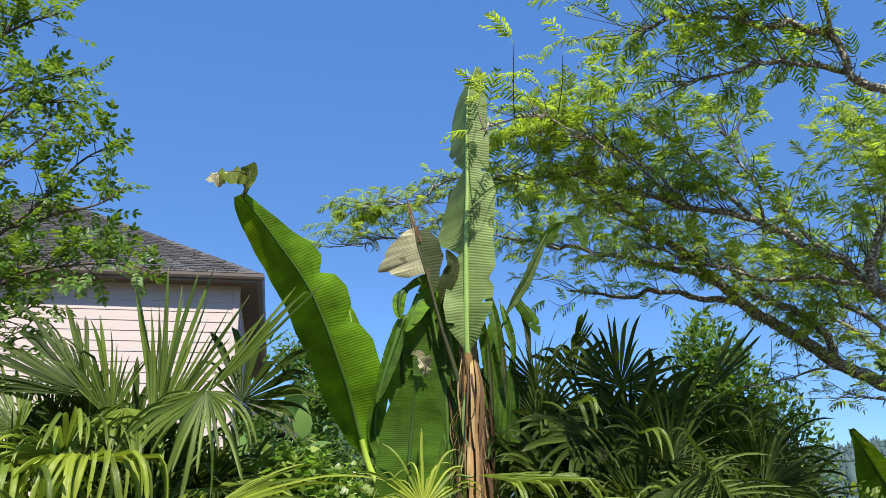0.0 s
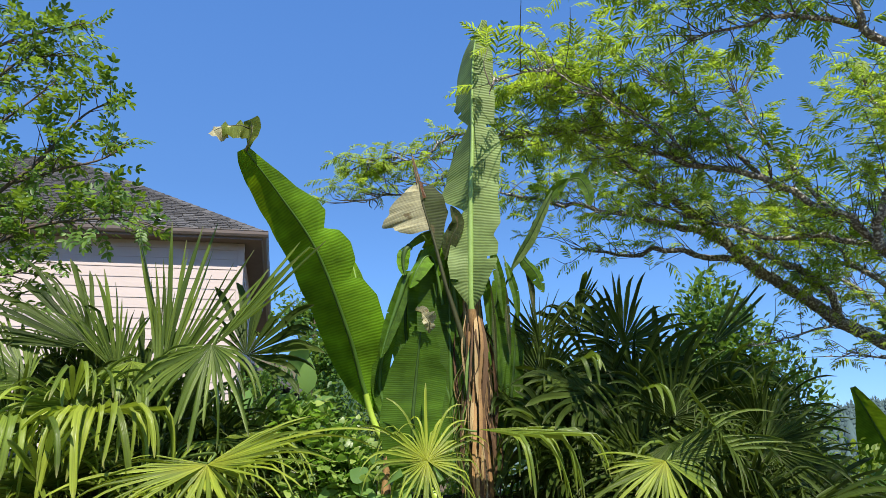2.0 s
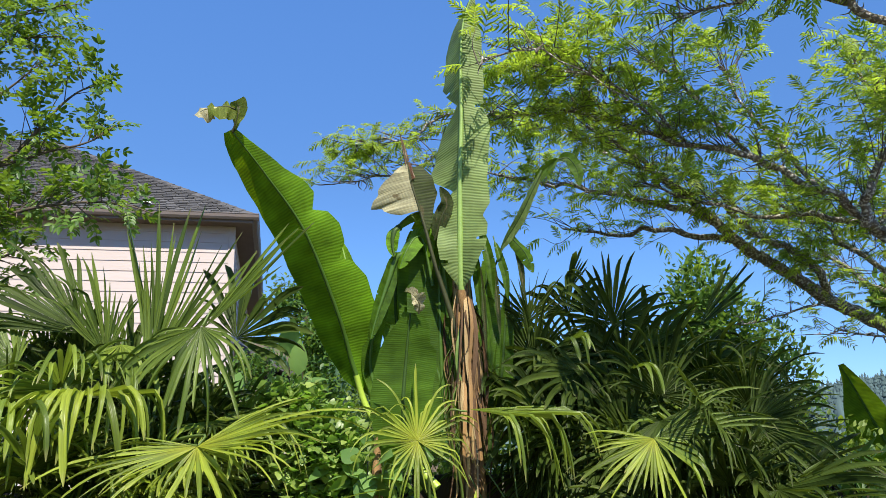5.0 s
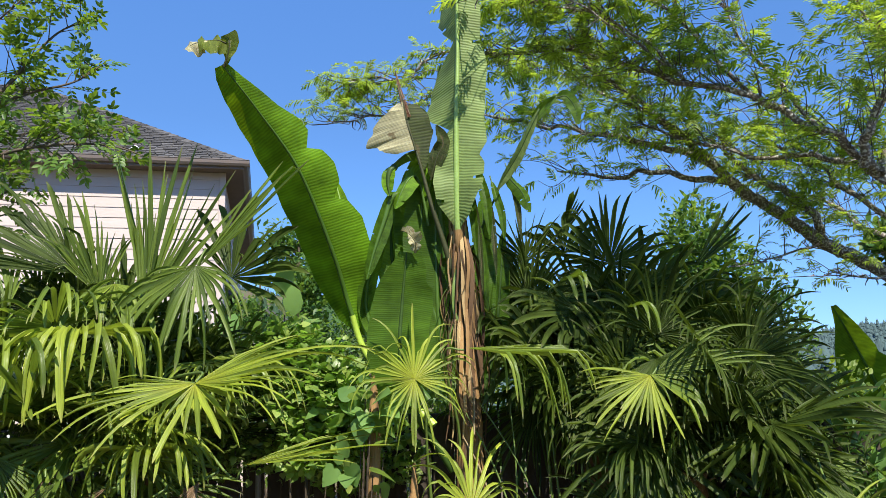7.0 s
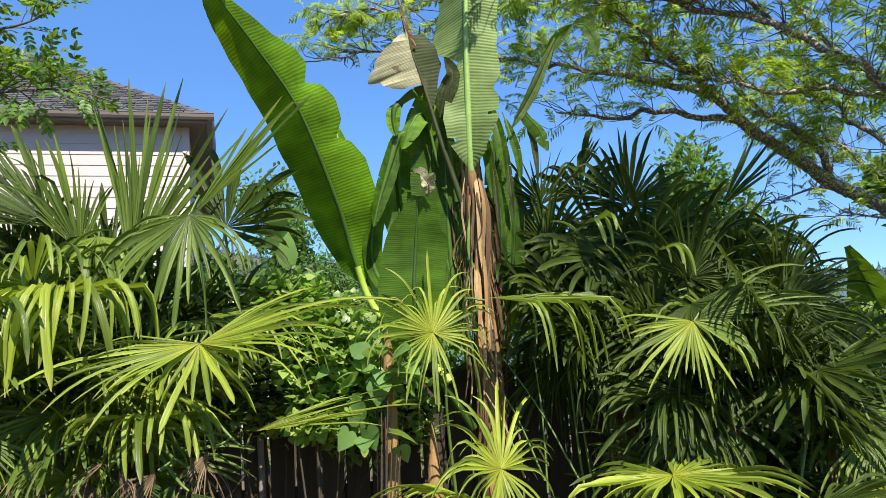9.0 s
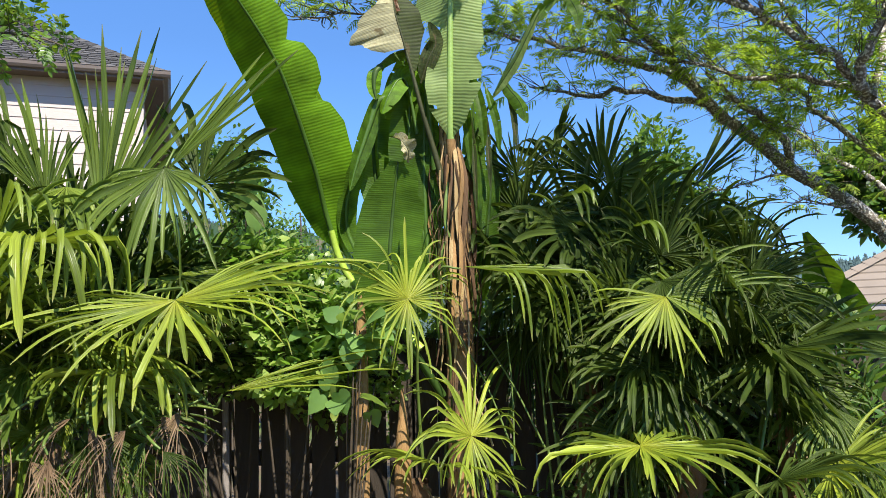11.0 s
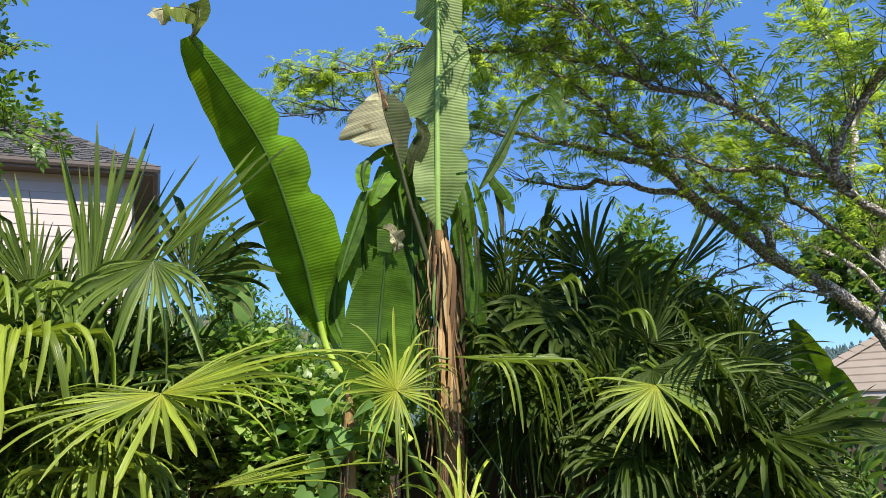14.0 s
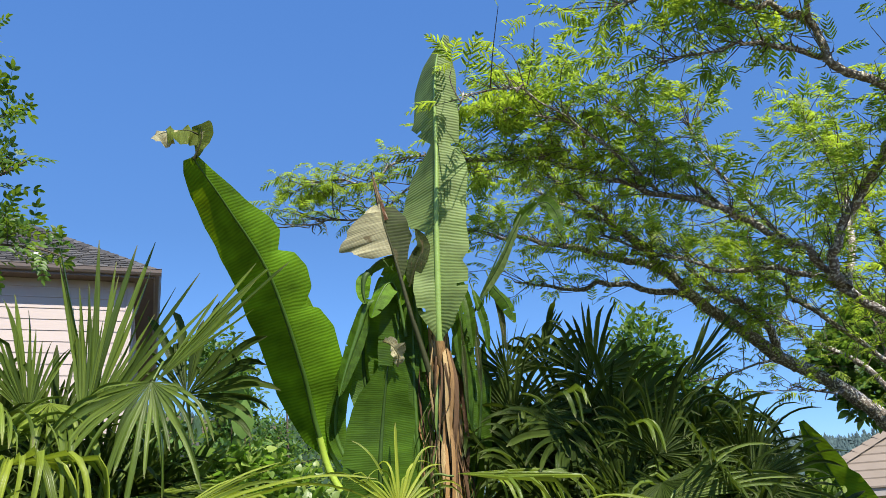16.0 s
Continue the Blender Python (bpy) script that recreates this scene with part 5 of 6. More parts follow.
    # short broad leaf, its top broken off
    def cut(x):
        left = np.interp(x, [0, 0.06, 0.3, 0.6, 0.8, 0.9, 1], [0.2, 0.75, 1, 0.95, 0.72, 0.45, 0.22])
        right = np.interp(x, [0, 0.06, 0.3, 0.6, 0.75, 0.8, 0.9, 1], [0.2, 0.7, 0.95, 1, 0.98, 0.75, 0.70, 0.5])
        return np.stack([left, right])
    leaf([(0.08, 4.68, 1.3), (-0.16, 4.55, 1.70), (-0.20, 4.50, 1.98), (-0.18, 4.50, 2.27), (-0.15, 4.46, 2.53)], 0.19, (0.1, -1, 0.05), BANANA_SHADED, BANANA_RIB_SHADE,
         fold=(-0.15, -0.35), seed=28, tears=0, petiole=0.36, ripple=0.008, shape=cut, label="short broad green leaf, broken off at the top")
    leaf([(-0.10, 4.44, 2.52), (-0.10, 4.42, 2.58), (-0.14, 4.40, 2.63), (-0.18, 4.38, 2.64)], 0.05, (0, -0.9, 0.4), BANANA_DRY, BANANA_RIB_DARK,
         fold=(0.6, 0.6), seed=29, tears=3, petiole=0.05, lobes=0.4, ripple=0.04, rib=0.005, label="small dry yellow leaf end")
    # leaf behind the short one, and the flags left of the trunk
    leaf([(0.1, 4.8, 1.6), (0.03, 4.80, 2.1), (0.02, 4.78, 2.6), (0.03, 4.74, 3.0)], 0.13, (0.0, -1, 0.1), BANANA_SHADED, BANANA_RIB_DEEP, fold=(0.2, 0.2), seed=30, tears=1, torn=0.6, petiole=0.2)
    leaf([(0.08, 4.76, 2.55), (0.03, 4.72, 3.05), (-0.04, 4.70, 3.20), (-0.14, 4.69, 3.20), (-0.27, 4.68, 3.09)], 0.075, (-0.2, -0.75, 0.6), BANANA_SHADED, BANANA_RIB_DEEP,
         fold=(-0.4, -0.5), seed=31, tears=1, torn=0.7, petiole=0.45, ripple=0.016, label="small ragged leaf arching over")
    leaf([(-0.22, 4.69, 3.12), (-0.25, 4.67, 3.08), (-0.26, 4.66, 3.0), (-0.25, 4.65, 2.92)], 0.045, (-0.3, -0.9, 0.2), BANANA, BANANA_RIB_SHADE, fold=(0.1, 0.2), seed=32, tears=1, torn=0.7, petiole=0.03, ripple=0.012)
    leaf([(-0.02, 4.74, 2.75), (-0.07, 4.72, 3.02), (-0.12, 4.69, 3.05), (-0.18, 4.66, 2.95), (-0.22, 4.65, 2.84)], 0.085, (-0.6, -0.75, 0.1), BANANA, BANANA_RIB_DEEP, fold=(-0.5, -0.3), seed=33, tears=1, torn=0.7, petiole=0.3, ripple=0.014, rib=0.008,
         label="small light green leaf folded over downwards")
    leaf([(-0.16, 4.70, 2.95), (-0.24, 4.70, 2.92), (-0.29, 4.70, 2.78), (-0.36, 4.70, 2.57), (-0.40, 4.7, 2.42)], 0.055, (0.4, -0.9, 0.1), BANANA_SHADED, BANANA_RIB_DEEP, fold=(0.2, 0.4), seed=39, tears=1, torn=0.6, petiole=0.05, ripple=0.014,
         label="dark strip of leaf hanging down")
    leaf([(0.0, 4.88, 2.1), (-0.08, 4.88, 2.5), (-0.10, 4.86, 2.9), (-0.07, 4.84, 3.25)], 0.15, (0.15, -1, 0.1), BANANA_SHADED, BANANA_RIB_SHADE, fold=(0.2, 0.2), seed=80, tears=1, torn=0.5, petiole=0.1, ripple=0.012)
    leaf([(-0.05, 4.90, 2.0), (-0.22, 4.90, 2.4), (-0.26, 4.88, 2.7), (-0.22, 4.84, 2.98)], 0.10, (-0.1, -1, 0.1), BANANA_SHADED, BANANA_RIB_SHADE, fold=(0.3, 0.1), seed=81, tears=1, torn=0.6, petiole=0.1, ripple=0.012)
    leaf([(0.06, 4.82, 2.0), (-0.04, 4.80, 2.4), (-0.06, 4.78, 2.8), (-0.04, 4.76, 3.15)], 0.13, (0.1, -1, 0.1), BANANA_SHADED, BANANA_RIB_DEEP, fold=(0.2, 0.2), seed=40, tears=1, torn=0.6, petiole=0.15)
    leaf([(-0.05, 4.85, 1.7), (-0.36, 4.90, 2.1), (-0.42, 4.88, 2.35), (-0.33, 4.80, 2.66), (-0.28, 4.78, 2.8)], 0.06, (0.3, -0.9, 0.1), BANANA_SHADED, BANANA_RIB_DEEP,
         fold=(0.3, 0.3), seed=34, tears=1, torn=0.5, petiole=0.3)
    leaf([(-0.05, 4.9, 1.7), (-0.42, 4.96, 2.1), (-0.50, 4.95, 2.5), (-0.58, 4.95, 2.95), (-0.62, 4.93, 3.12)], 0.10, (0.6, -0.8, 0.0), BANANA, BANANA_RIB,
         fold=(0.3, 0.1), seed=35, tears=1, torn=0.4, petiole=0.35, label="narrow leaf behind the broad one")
    leaf([(0.2, 4.88, 1.6), (0.27, 4.90, 2.15), (0.31, 4.90, 2.55), (0.33, 4.88, 2.98)], 0.10, (0.3, -0.9, -0.3), BANANA_SHADED, BANANA_RIB_SHADE, fold=(0.2, 0.3), seed=82, tears=2, torn=0.6, petiole=0.15, ripple=0.012)
    leaf([(0.22, 4.92, 1.5), (0.36, 4.94, 2.0), (0.42, 4.94, 2.4), (0.45, 4.92, 2.74)], 0.08, (0.4, -0.9, -0.3), BANANA_SHADED, BANANA_RIB_SHADE, fold=(0.3, 0.3), seed=83, tears=3, torn=0.7, petiole=0.15, ripple=0.012)
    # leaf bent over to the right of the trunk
    leaf([(0.2, 4.78, 2.5), (0.46, 4.74, 3.05), (0.60, 4.70, 3.32), (0.70, 4.68, 3.46), (0.80, 4.66, 3.54)], 0.04, (0.5, -0.85, 0.1), BANANA_SHADED, BANANA_RIB_SHADE, fold=(0.5, 0.5), seed=36, tears=1, torn=0.6, petiole=0.82, rib=0.006)
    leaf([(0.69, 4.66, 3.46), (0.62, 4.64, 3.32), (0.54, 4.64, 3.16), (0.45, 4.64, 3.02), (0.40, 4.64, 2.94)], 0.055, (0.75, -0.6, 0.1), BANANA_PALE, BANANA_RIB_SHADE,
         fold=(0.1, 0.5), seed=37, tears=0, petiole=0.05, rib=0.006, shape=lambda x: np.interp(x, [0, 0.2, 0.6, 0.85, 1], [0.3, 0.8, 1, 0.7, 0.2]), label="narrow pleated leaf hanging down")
    leaf([(0.46, 4.67, 3.06), (0.50, 4.67, 3.00), (0.56, 4.67, 2.92), (0.60, 4.67, 2.80)], 0.05, (0.1, -0.9, 0.4), BANANA_SHADED, BANANA_RIB_SHADE, fold=(-0.4, -0.4), seed=50, tears=3, torn=0.8, petiole=0.02, ripple=0.015, rib=0.004)
    leaf([(0.80, 4.68, 3.54), (0.87, 4.68, 3.55), (0.92, 4.68, 3.47), (0.93, 4.68, 3.36)], 0.04, (0.1, -0.9, 0.3), BANANA_SHADED, BANANA_RIB_SHADE, fold=(0.4, -0.2), seed=46, tears=1, torn=0.7, petiole=0.03, ripple=0.015, rib=0.004)
    for i, (x, z, drop, w) in enumerate(((0.245, 2.96, 0.42, 0.03), (0.275, 2.90, 0.60, 0.018), (0.33, 3.0, 0.34, 0.034), (0.36, 2.92, 0.50, 0.02), (0.42, 2.9, 0.26, 0.026), (0.52, 2.98, 0.34, 0.02), (0.30, 2.7, 0.5, 0.024))):
        leaf([(x - 0.05, 4.74, z + 0.16), (x - 0.015, 4.70, z), (x + 0.01, 4.66 + 0.01 * i, z - 0.4 * drop), (x + 0.02, 4.66 + 0.01 * i, z - drop)], w, (0.1 * (i - 3), -1, 0.1), (BANANA_SHADED, BANANA_OLIVE)[i % 2], BANANA_RIB_DEEP,
             fold=(0.5, 0.2), seed=60 + i, tears=2, petiole=0.1, rib=0.003, ripple=0.01, label="torn strip of leaf hanging beside the trunk" if i == 0 else "")
    return b


banana()


def small_bananas():
    """Thin tan trunks of young plants by the fence, and the broad leaves to the right."""
    for x, y, h, r, seed in ((-0.37, 4.52, 2.0, 0.042, 41), (-0.16, 4.62, 1.35, 0.05, 42)):
        b = thing("young_banana_trunk", (x, y, 0), "thin tan trunk of a young banana in dry sheaths", "banana plant", "young banana trunks")
        rng = np.random.default_rng(seed)
        line = smooth_line([(0, 0, -0.05), (0.01, 0, h * 0.5), (0.02, 0.02, h)], 24)
        part("trunk", mesh_from("trunk", *tube(line, np.interp(np.linspace(0, 1, 24), [0, 0.75, 1], [r * 1.2, r * 0.85, r * 0.15]), 12, 0.07, rng), SHEATH), b)
    b = thing("banana_plant", (3.62, 6.3, 0), "young banana plant with a broad dark green leaf", "banana plant")
    def broad(x):
        left = np.interp(x, [0, 0.1, 0.35, 0.6, 0.85, 1], [0.55, 0.9, 1, 0.62, 0.22, 0.05])
        right = np.interp(x, [0, 0.12, 0.3, 0.5, 0.56, 0.62, 0.85, 1], [0.5, 0.82, 0.8, 0.66, 0.50, 0.52, 0.30, 0.12])
        return np.stack([left, right])
    part("trunk", mesh_from("trunk", *tube(smooth_line([(0, 0, -0.05), (0, 0, 0.7), (0.0, 0, 1.2)], 16), np.linspace(0.07, 0.04, 16), 12), SHEATH_GREEN), b)
    banana_leaf(b, [(3.62, 6.3, 1.1), (3.58, 6.25, 1.42), (3.46, 6.2, 1.66), (3.30, 6.15, 1.98), (3.18, 6.1, 2.20), (3.10, 6.08, 2.34)], 0.29, (-0.5, -0.65, -0.6), BANANA_SHADED, BANANA_RIB_DEEP, fold=(0.1, 0.2), seed=43, tears=0, petiole=0.26, shape=broad,
                label="broad dark green leaf, backlit")


small_bananas()

# ---- trees ----


def bipinnate(rng, pairs=6):
    """A feathery leaf, 1 long along y: pairs of side stems, each a narrow tapering comb of leaflets."""
    v, f = [], []
    spine = lambda s: np.array([0, s, 0.12 * math.sin(s * 2.6) - 0.28 * s * s])
    for s in np.linspace(0, 1, 5):
        p = spine(s)
        v.extend([p - (0.007, 0, 0), p + (0.007, 0, 0)])
    for k in range(4):
        f.append((2 * k, 2 * k + 1, 2 * k + 3, 2 * k + 2))
    for i in range(pairs):
        s = 0.22 + 0.76 * i / (pairs - 1)
        L = 0.34 * math.sin(math.pi * (0.25 + 0.62 * s)) * rng.uniform(0.8, 1.1)
        for side in (-1, 1):
            d0 = unit((side, 0.75 + 0.45 * rng.random(), rng.uniform(-0.25, 0.1)))
            x = unit(np.cross(d0, (0, 0, 1)))
            z = np.cross(x, d0)
            droop = rng.uniform(0.15, 0.8)
            w = rng.uniform(0.029, 0.038)
            b = len(v)
            prof = (0.25, 0.9, 1.0, 0.95, 0.7, 0.08)
            for j, q in enumerate(prof):
                t = j / (len(prof) - 1)
                c = spine(s) + d0 * L * t + np.array([0, 0, -droop * L * t * t])
                jag = rng.uniform(0.7, 1.15)
                v.extend([c - x * w * q * jag + z * w * 0.5 * q, c, c + x * w * q * jag + z * w * 0.5 * q])
            for j in range(len(prof) - 1):
                a = b + 3 * j
                f.extend([(a, a + 1, a + 4, a + 3), (a + 1, a + 2, a + 5, a + 4)])
    return np.array(v), np.array(f)


def oval_compound(rng, pairs=4):
    """A compound leaf, 1 long along y, with oval leaflets in pairs and one at the end."""
    v, f = [], []

    def leaflet(p, d, l, w):
        d = unit(d)
        x = unit(np.cross(d, (0, 0, 1)))
        z = np.cross(x, d)
        b = len(v)
        prof = [(0, 0.08), (0.25, 0.85), (0.55, 1.0), (0.85, 0.55), (1.0, 0.05)]
        for t, q in prof:
            c = p + d * l * t - z * 0.12 * l * t * t
            v.extend([c - x * w * q + z * w * q * 0.35, c, c + x * w * q + z * w * q * 0.35])
        for k in range(4):
            a = b + 3 * k
            f.extend([(a, a + 1, a + 4, a + 3), (a + 1, a + 2, a + 5, a + 4)])

    b = len(v)
    for s in (0, 0.5, 0.95):
        v.extend([np.array([-0.008, s, 0.0]), np.array([0.008, s, 0.0])])
    f.extend([(b, b + 1, b + 3, b + 2), (b + 2, b + 3, b + 5, b + 4)])
    for i in range(pairs):
        s = 0.22 + 0.68 * i / (pairs - 1)
        for side in (-1, 1):
            leaflet(np.array([0, s, 0]), (side, 0.55 + 0.3 * rng.random(), rng.uniform(-0.3, 0.2)), 0.34 * rng.uniform(0.85, 1.15), 0.085)
    leaflet(np.array([0, 0.95, 0]), (0.1 * rng.random(), 1, -0.1), 0.38, 0.09)
    return np.array(v), np.array(f)


def single_leaf(width=0.3, fold=0.25, hang=0.15):
    v, f = [], []
    for t, q in ((0, 0.06), (0.2, 0.75), (0.45, 1.0), (0.75, 0.65), (1.0, 0.03)):
        z = -hang * t * t
        v += [(-width * q, t, z + fold * width * q), (0, t, z), (width * q, t, z + fold * width * q)]
    for k in range(4):
        a = 3 * k
        f += [(a, a + 1, a + 4, a + 3), (a + 1, a + 2, a + 5, a + 4)]
    return np.array(v, dtype=float), np.array(f)


def heart_leaf():
    """A broad heart-shaped leaf with a notch at its stalk."""
    v, f = [], []
    for t, q in ((-0.12, 0.30), (0.0, 0.46), (0.2, 0.54), (0.45, 0.47), (0.75, 0.25), (1.0, 0.02)):
        mid = max(t, 0.0) if t < 0 else t
        z = 0.05 - 0.25 * t * t
        v += [(-q, t, z + 0.10 * q), (-q * 0.5, t, z + 0.02), (0, mid, z), (q * 0.5, t, z + 0.02), (q, t, z + 0.10 * q)]
    for k in range(5):
        for j in range(4):
            a = 5 * k + j
            f.append((a, a + 1, a + 6, a + 5))
    return np.array(v, dtype=float), np.array(f)


def leaves_mesh(name, temps, places, dirs, ups, sizes, mat):
    """Many leaves joined into one mesh, from a few templates."""
    heap = Heap()
    n = len(places)
    for k, (tv, tf) in enumerate(temps):
        sel = np.arange(n) % len(temps) == k
        if not sel.any():
            continue
        x, y, z = frames_from(dirs[sel], ups[sel])
        heap.add(*scattered(tv, tf, places[sel], x, y, z, sizes[sel]))
    return heap.mesh(name, mat, True)


def limb(heap, points, r0, r1, steps, rng, rough=0.06, sides=9, wiggle=0.0):
    line = smooth_line(points, steps)
    if wiggle:
        w = rng.standard_normal((max(3, steps // 5), 3)) * wiggle
        for k in range(3):
            line[:, k] += np.interp(np.linspace(0, 1, steps), np.linspace(0, 1, len(w)), w[:, k]) * np.sin(np.pi * np.linspace(0, 1, steps))
    heap.add(*tube(line, np.linspace(r0, r1, steps), sides, rough, rng))
    return line


def silk_tree():
    rng = np.random.default_rng(77)
    t = thing("silk_tree", (4.9, 6.9, 0), "spreading silk tree with mottled grey bark and feathery green leaves", "tree")
    o = np.array(t.location)
    wood, twigs = Heap(), Heap()
    lines = []

    def add(points, r0, r1, twiggy=1.0, wig=0.020):
        n = max(10, len(points) * 6)
        line = limb(wood, np.asarray(points, dtype=float) - o, r0, r1, n * 2, rng, 0.14, 10, wig)
        lines.append((line, twiggy))

    add([(4.95, 6.9, -0.1), (4.9, 6.85, 1.0), (4.6, 6.7, 1.85), (4.37, 6.6, 2.19), (3.89, 6.6, 2.64), (3.43, 6.7, 2.98), (2.91, 6.5, 3.25), (2.67, 6.4, 3.34)], 0.088, 0.042, 0.1)
    add([(2.67, 6.4, 3.34), (2.31, 6.2, 3.56), (2.08, 6.1, 3.76), (1.82, 6.0, 3.92), (1.53, 5.9, 4.14), (1.24, 5.8, 4.27)], 0.048, 0.012)
    add([(2.31, 6.2, 3.56), (2.07, 6.3, 3.73), (1.8, 6.4, 3.86), (1.46, 6.6, 4.01), (1.21, 6.8, 4.14), (0.94, 6.9, 4.22), (0.5, 6.9, 4.32)], 0.034, 0.010)
    add([(2.48, 6.3, 3.43), (2.19, 6.4, 3.51), (1.93, 6.6, 3.62), (1.66, 6.7, 3.62), (1.39, 6.8, 3.66), (1.15, 6.8, 3.72)], 0.030, 0.008, 0.6)
    add([(3.56, 6.68, 2.86), (3.44, 6.7, 2.98), (3.31, 6.6, 3.18), (3.19, 6.5, 3.33), (2.97, 6.4, 3.37), (2.71, 6.2, 3.40), (2.4, 6.1, 3.62)], 0.045, 0.018)
    add([(4.6, 6.7, 1.9), (4.2, 5.8, 2.4), (3.6, 5.3, 2.85), (3.34, 5.2, 2.96), (3.04, 5.1, 3.11), (2.86, 5.05, 3.28), (2.64, 5.0, 3.36), (2.45, 5.0, 3.49), (2.21, 5.0, 3.62), (2.0, 5.0, 3.71), (1.74, 5.0, 3.78), (1.51, 5.1, 3.89), (1.36, 5.2, 4.02), (1.05, 5.3, 4.16), (0.7, 5.4, 4.2), (0.39, 5.4, 4.2)], 0.036, 0.010)
    add([(2.91, 5.05, 3.15), (2.88, 4.9, 3.35), (2.96, 4.8, 3.55), (3.08, 4.55, 3.8), (3.0, 4.15, 4.02)], 0.034, 0.024)
    add([(3.08, 5.1, 3.05), (2.99, 5.3, 3.25), (2.72, 5.4, 3.34), (2.49, 5.6, 3.43), (2.25, 5.8, 3.56), (2.0, 6.0, 3.72), (1.7, 6.1, 3.9)], 0.026, 0.008)
    add([(4.2, 5.9, 2.45), (3.89, 5.9, 2.69), (3.53, 6.0, 3.08), (3.33, 6.1, 3.34), (3.15, 6.1, 3.47), (3.02, 6.1, 3.54), (2.7, 6.1, 3.75)], 0.026, 0.010)
    add([(4.6, 6.8, 2.5), (4.35, 6.9, 2.9), (4.09, 6.9, 3.06), (3.9, 7.0, 3.24), (3.69, 7.0, 3.4), (3.4, 7.0, 3.7)], 0.03, 0.010)
    add([(3.0, 4.15, 4.02), (2.80, 4.1, 4.10), (2.55, 4.1, 4.21), (2.47, 4.1, 4.50), (2.31, 4.1, 4.57), (2.10, 4.1, 4.61), (1.86, 4.1, 4.66), (1.55, 4.1, 4.68), (1.25, 4.15, 4.60)], 0.030, 0.007)
    add([(2.54, 4.15, 4.28), (2.20, 4.15, 4.36), (2.0, 4.15, 4.36), (1.81, 4.15, 4.31), (1.5, 4.2, 4.25)], 0.018, 0.005)
    add([(0.7, 5.4, 4.2), (0.39, 5.4, 4.19), (0.09, 5.4, 4.20), (-0.17, 5.4, 4.02), (-0.38, 5.4, 4.05), (-0.62, 5.4, 3.98)], 0.012, 0.004)
    add([(0.3, 5.4, 4.2), (0.0, 5.45, 3.9), (-0.35, 5.5, 3.78), (-0.75, 5.5, 3.72)], 0.010, 0.004)
    add([(1.36, 5.2, 4.02), (1.3, 5.2, 4.35), (1.1, 5.2, 4.6), (0.8, 5.2, 4.75)], 0.016, 0.005)
    add([(2.21, 5.0, 3.62), (2.0, 5.1, 4.0), (1.75, 5.1, 4.3), (1.5, 5.1, 4.55)], 0.018, 0.005)
    add([(2.64, 5.0, 3.36), (2.5, 5.2, 3.8), (2.3, 5.3, 4.2), (2.2, 5.3, 4.5)], 0.018, 0.005)
    add([(3.04, 5.1, 3.11), (3.3, 5.3, 3.6), (3.4, 5.4, 4.1), (3.3, 5.5, 4.6)], 0.03, 0.008)
    add([(1.74, 5.0, 3.78), (1.45, 4.95, 4.05), (1.0, 4.95, 4.3), (0.6, 5.0, 4.4)], 0.014, 0.004)
    add([(1.74, 5.0, 3.78), (1.2, 4.7, 4.02), (0.75, 4.45, 4.14), (0.5, 4.35, 4.12), (0.3, 4.3, 4.02)], 0.008, 0.003, 0.2)
    add([(3.0, 4.15, 4.05), (3.1, 4.0, 4.5), (2.9, 3.9, 4.9), (2.5, 3.9, 5.2), (2.1, 3.9, 5.3)], 0.02, 0.005)
    add([(2.47, 4.1, 4.5), (2.3, 3.9, 4.85), (2.0, 3.8, 5.05), (1.6, 3.8, 5.1)], 0.014, 0.004)
    add([(3.9, 6.0, 2.75), (4.0, 5.9, 3.4), (3.9, 5.8, 4.0), (3.7, 5.7, 4.6)], 0.03, 0.008)
    add([(1.82, 6.0, 3.92), (1.5, 6.2, 4.2), (1.1, 6.4, 4.5), (0.8, 6.5, 4.7)], 0.016, 0.005)
    # small boughs hanging under the great limb
    add([(3.43, 6.7, 2.98), (3.1, 6.6, 2.86), (2.8, 6.5, 2.78), (2.45, 6.45, 2.74)], 0.012, 0.004, 0.4)
    add([(3.89, 6.6, 2.64), (3.6, 6.4, 2.60), (3.3, 6.3, 2.62), (3.0, 6.2, 2.6)], 0.012, 0.004, 0.3)
    add([(4.2, 6.6, 2.35), (4.1, 6.2, 2.7), (3.9, 6.0, 3.0), (3.7, 5.9, 3.2)], 0.014, 0.004, 0.6)
    # the side of the crown that reaches out over the path
    add([(3.0, 4.15, 4.05), (2.9, 3.5, 4.6), (2.5, 3.0, 4.8), (2.0, 2.7, 4.9), (1.5, 2.5, 4.9)], 0.03, 0.006, 1.8)
    add([(2.9, 3.5, 4.6), (2.2, 3.4, 4.75), (1.8, 3.3, 4.8)], 0.02, 0.005, 1.5)
    add([(2.9, 3.5, 4.6), (3.0, 2.9, 4.8), (3.1, 2.4, 4.9), (2.9, 1.9, 4.9)], 0.02, 0.005, 1.8)
    for line, _ in list(lines):           # short dead spurs and knots along the limbs
        for _ in range(len(line) // 2):
            k = int(rng.integers(1, len(line) - 1))
            d = unit(rng.standard_normal(3) + np.array([-0.4, 0, 0.3]))
            ln = rng.uniform(0.02, 0.11)
            wood.add(*tube(smooth_line([line[k], line[k] + d * ln * 0.5 + rng.standard_normal(3) * 0.015, line[k] + d * ln], 5), np.linspace(0.0065, 0.002, 5), 5, 0.3, rng))
    part("trunk", wood.mesh("trunk", BARK), t, "mottled grey-brown limbs")
    # upper and lower edge of the crown along x
    over = lambda w: w[1] < 3.6          # the part over the path, above the rest
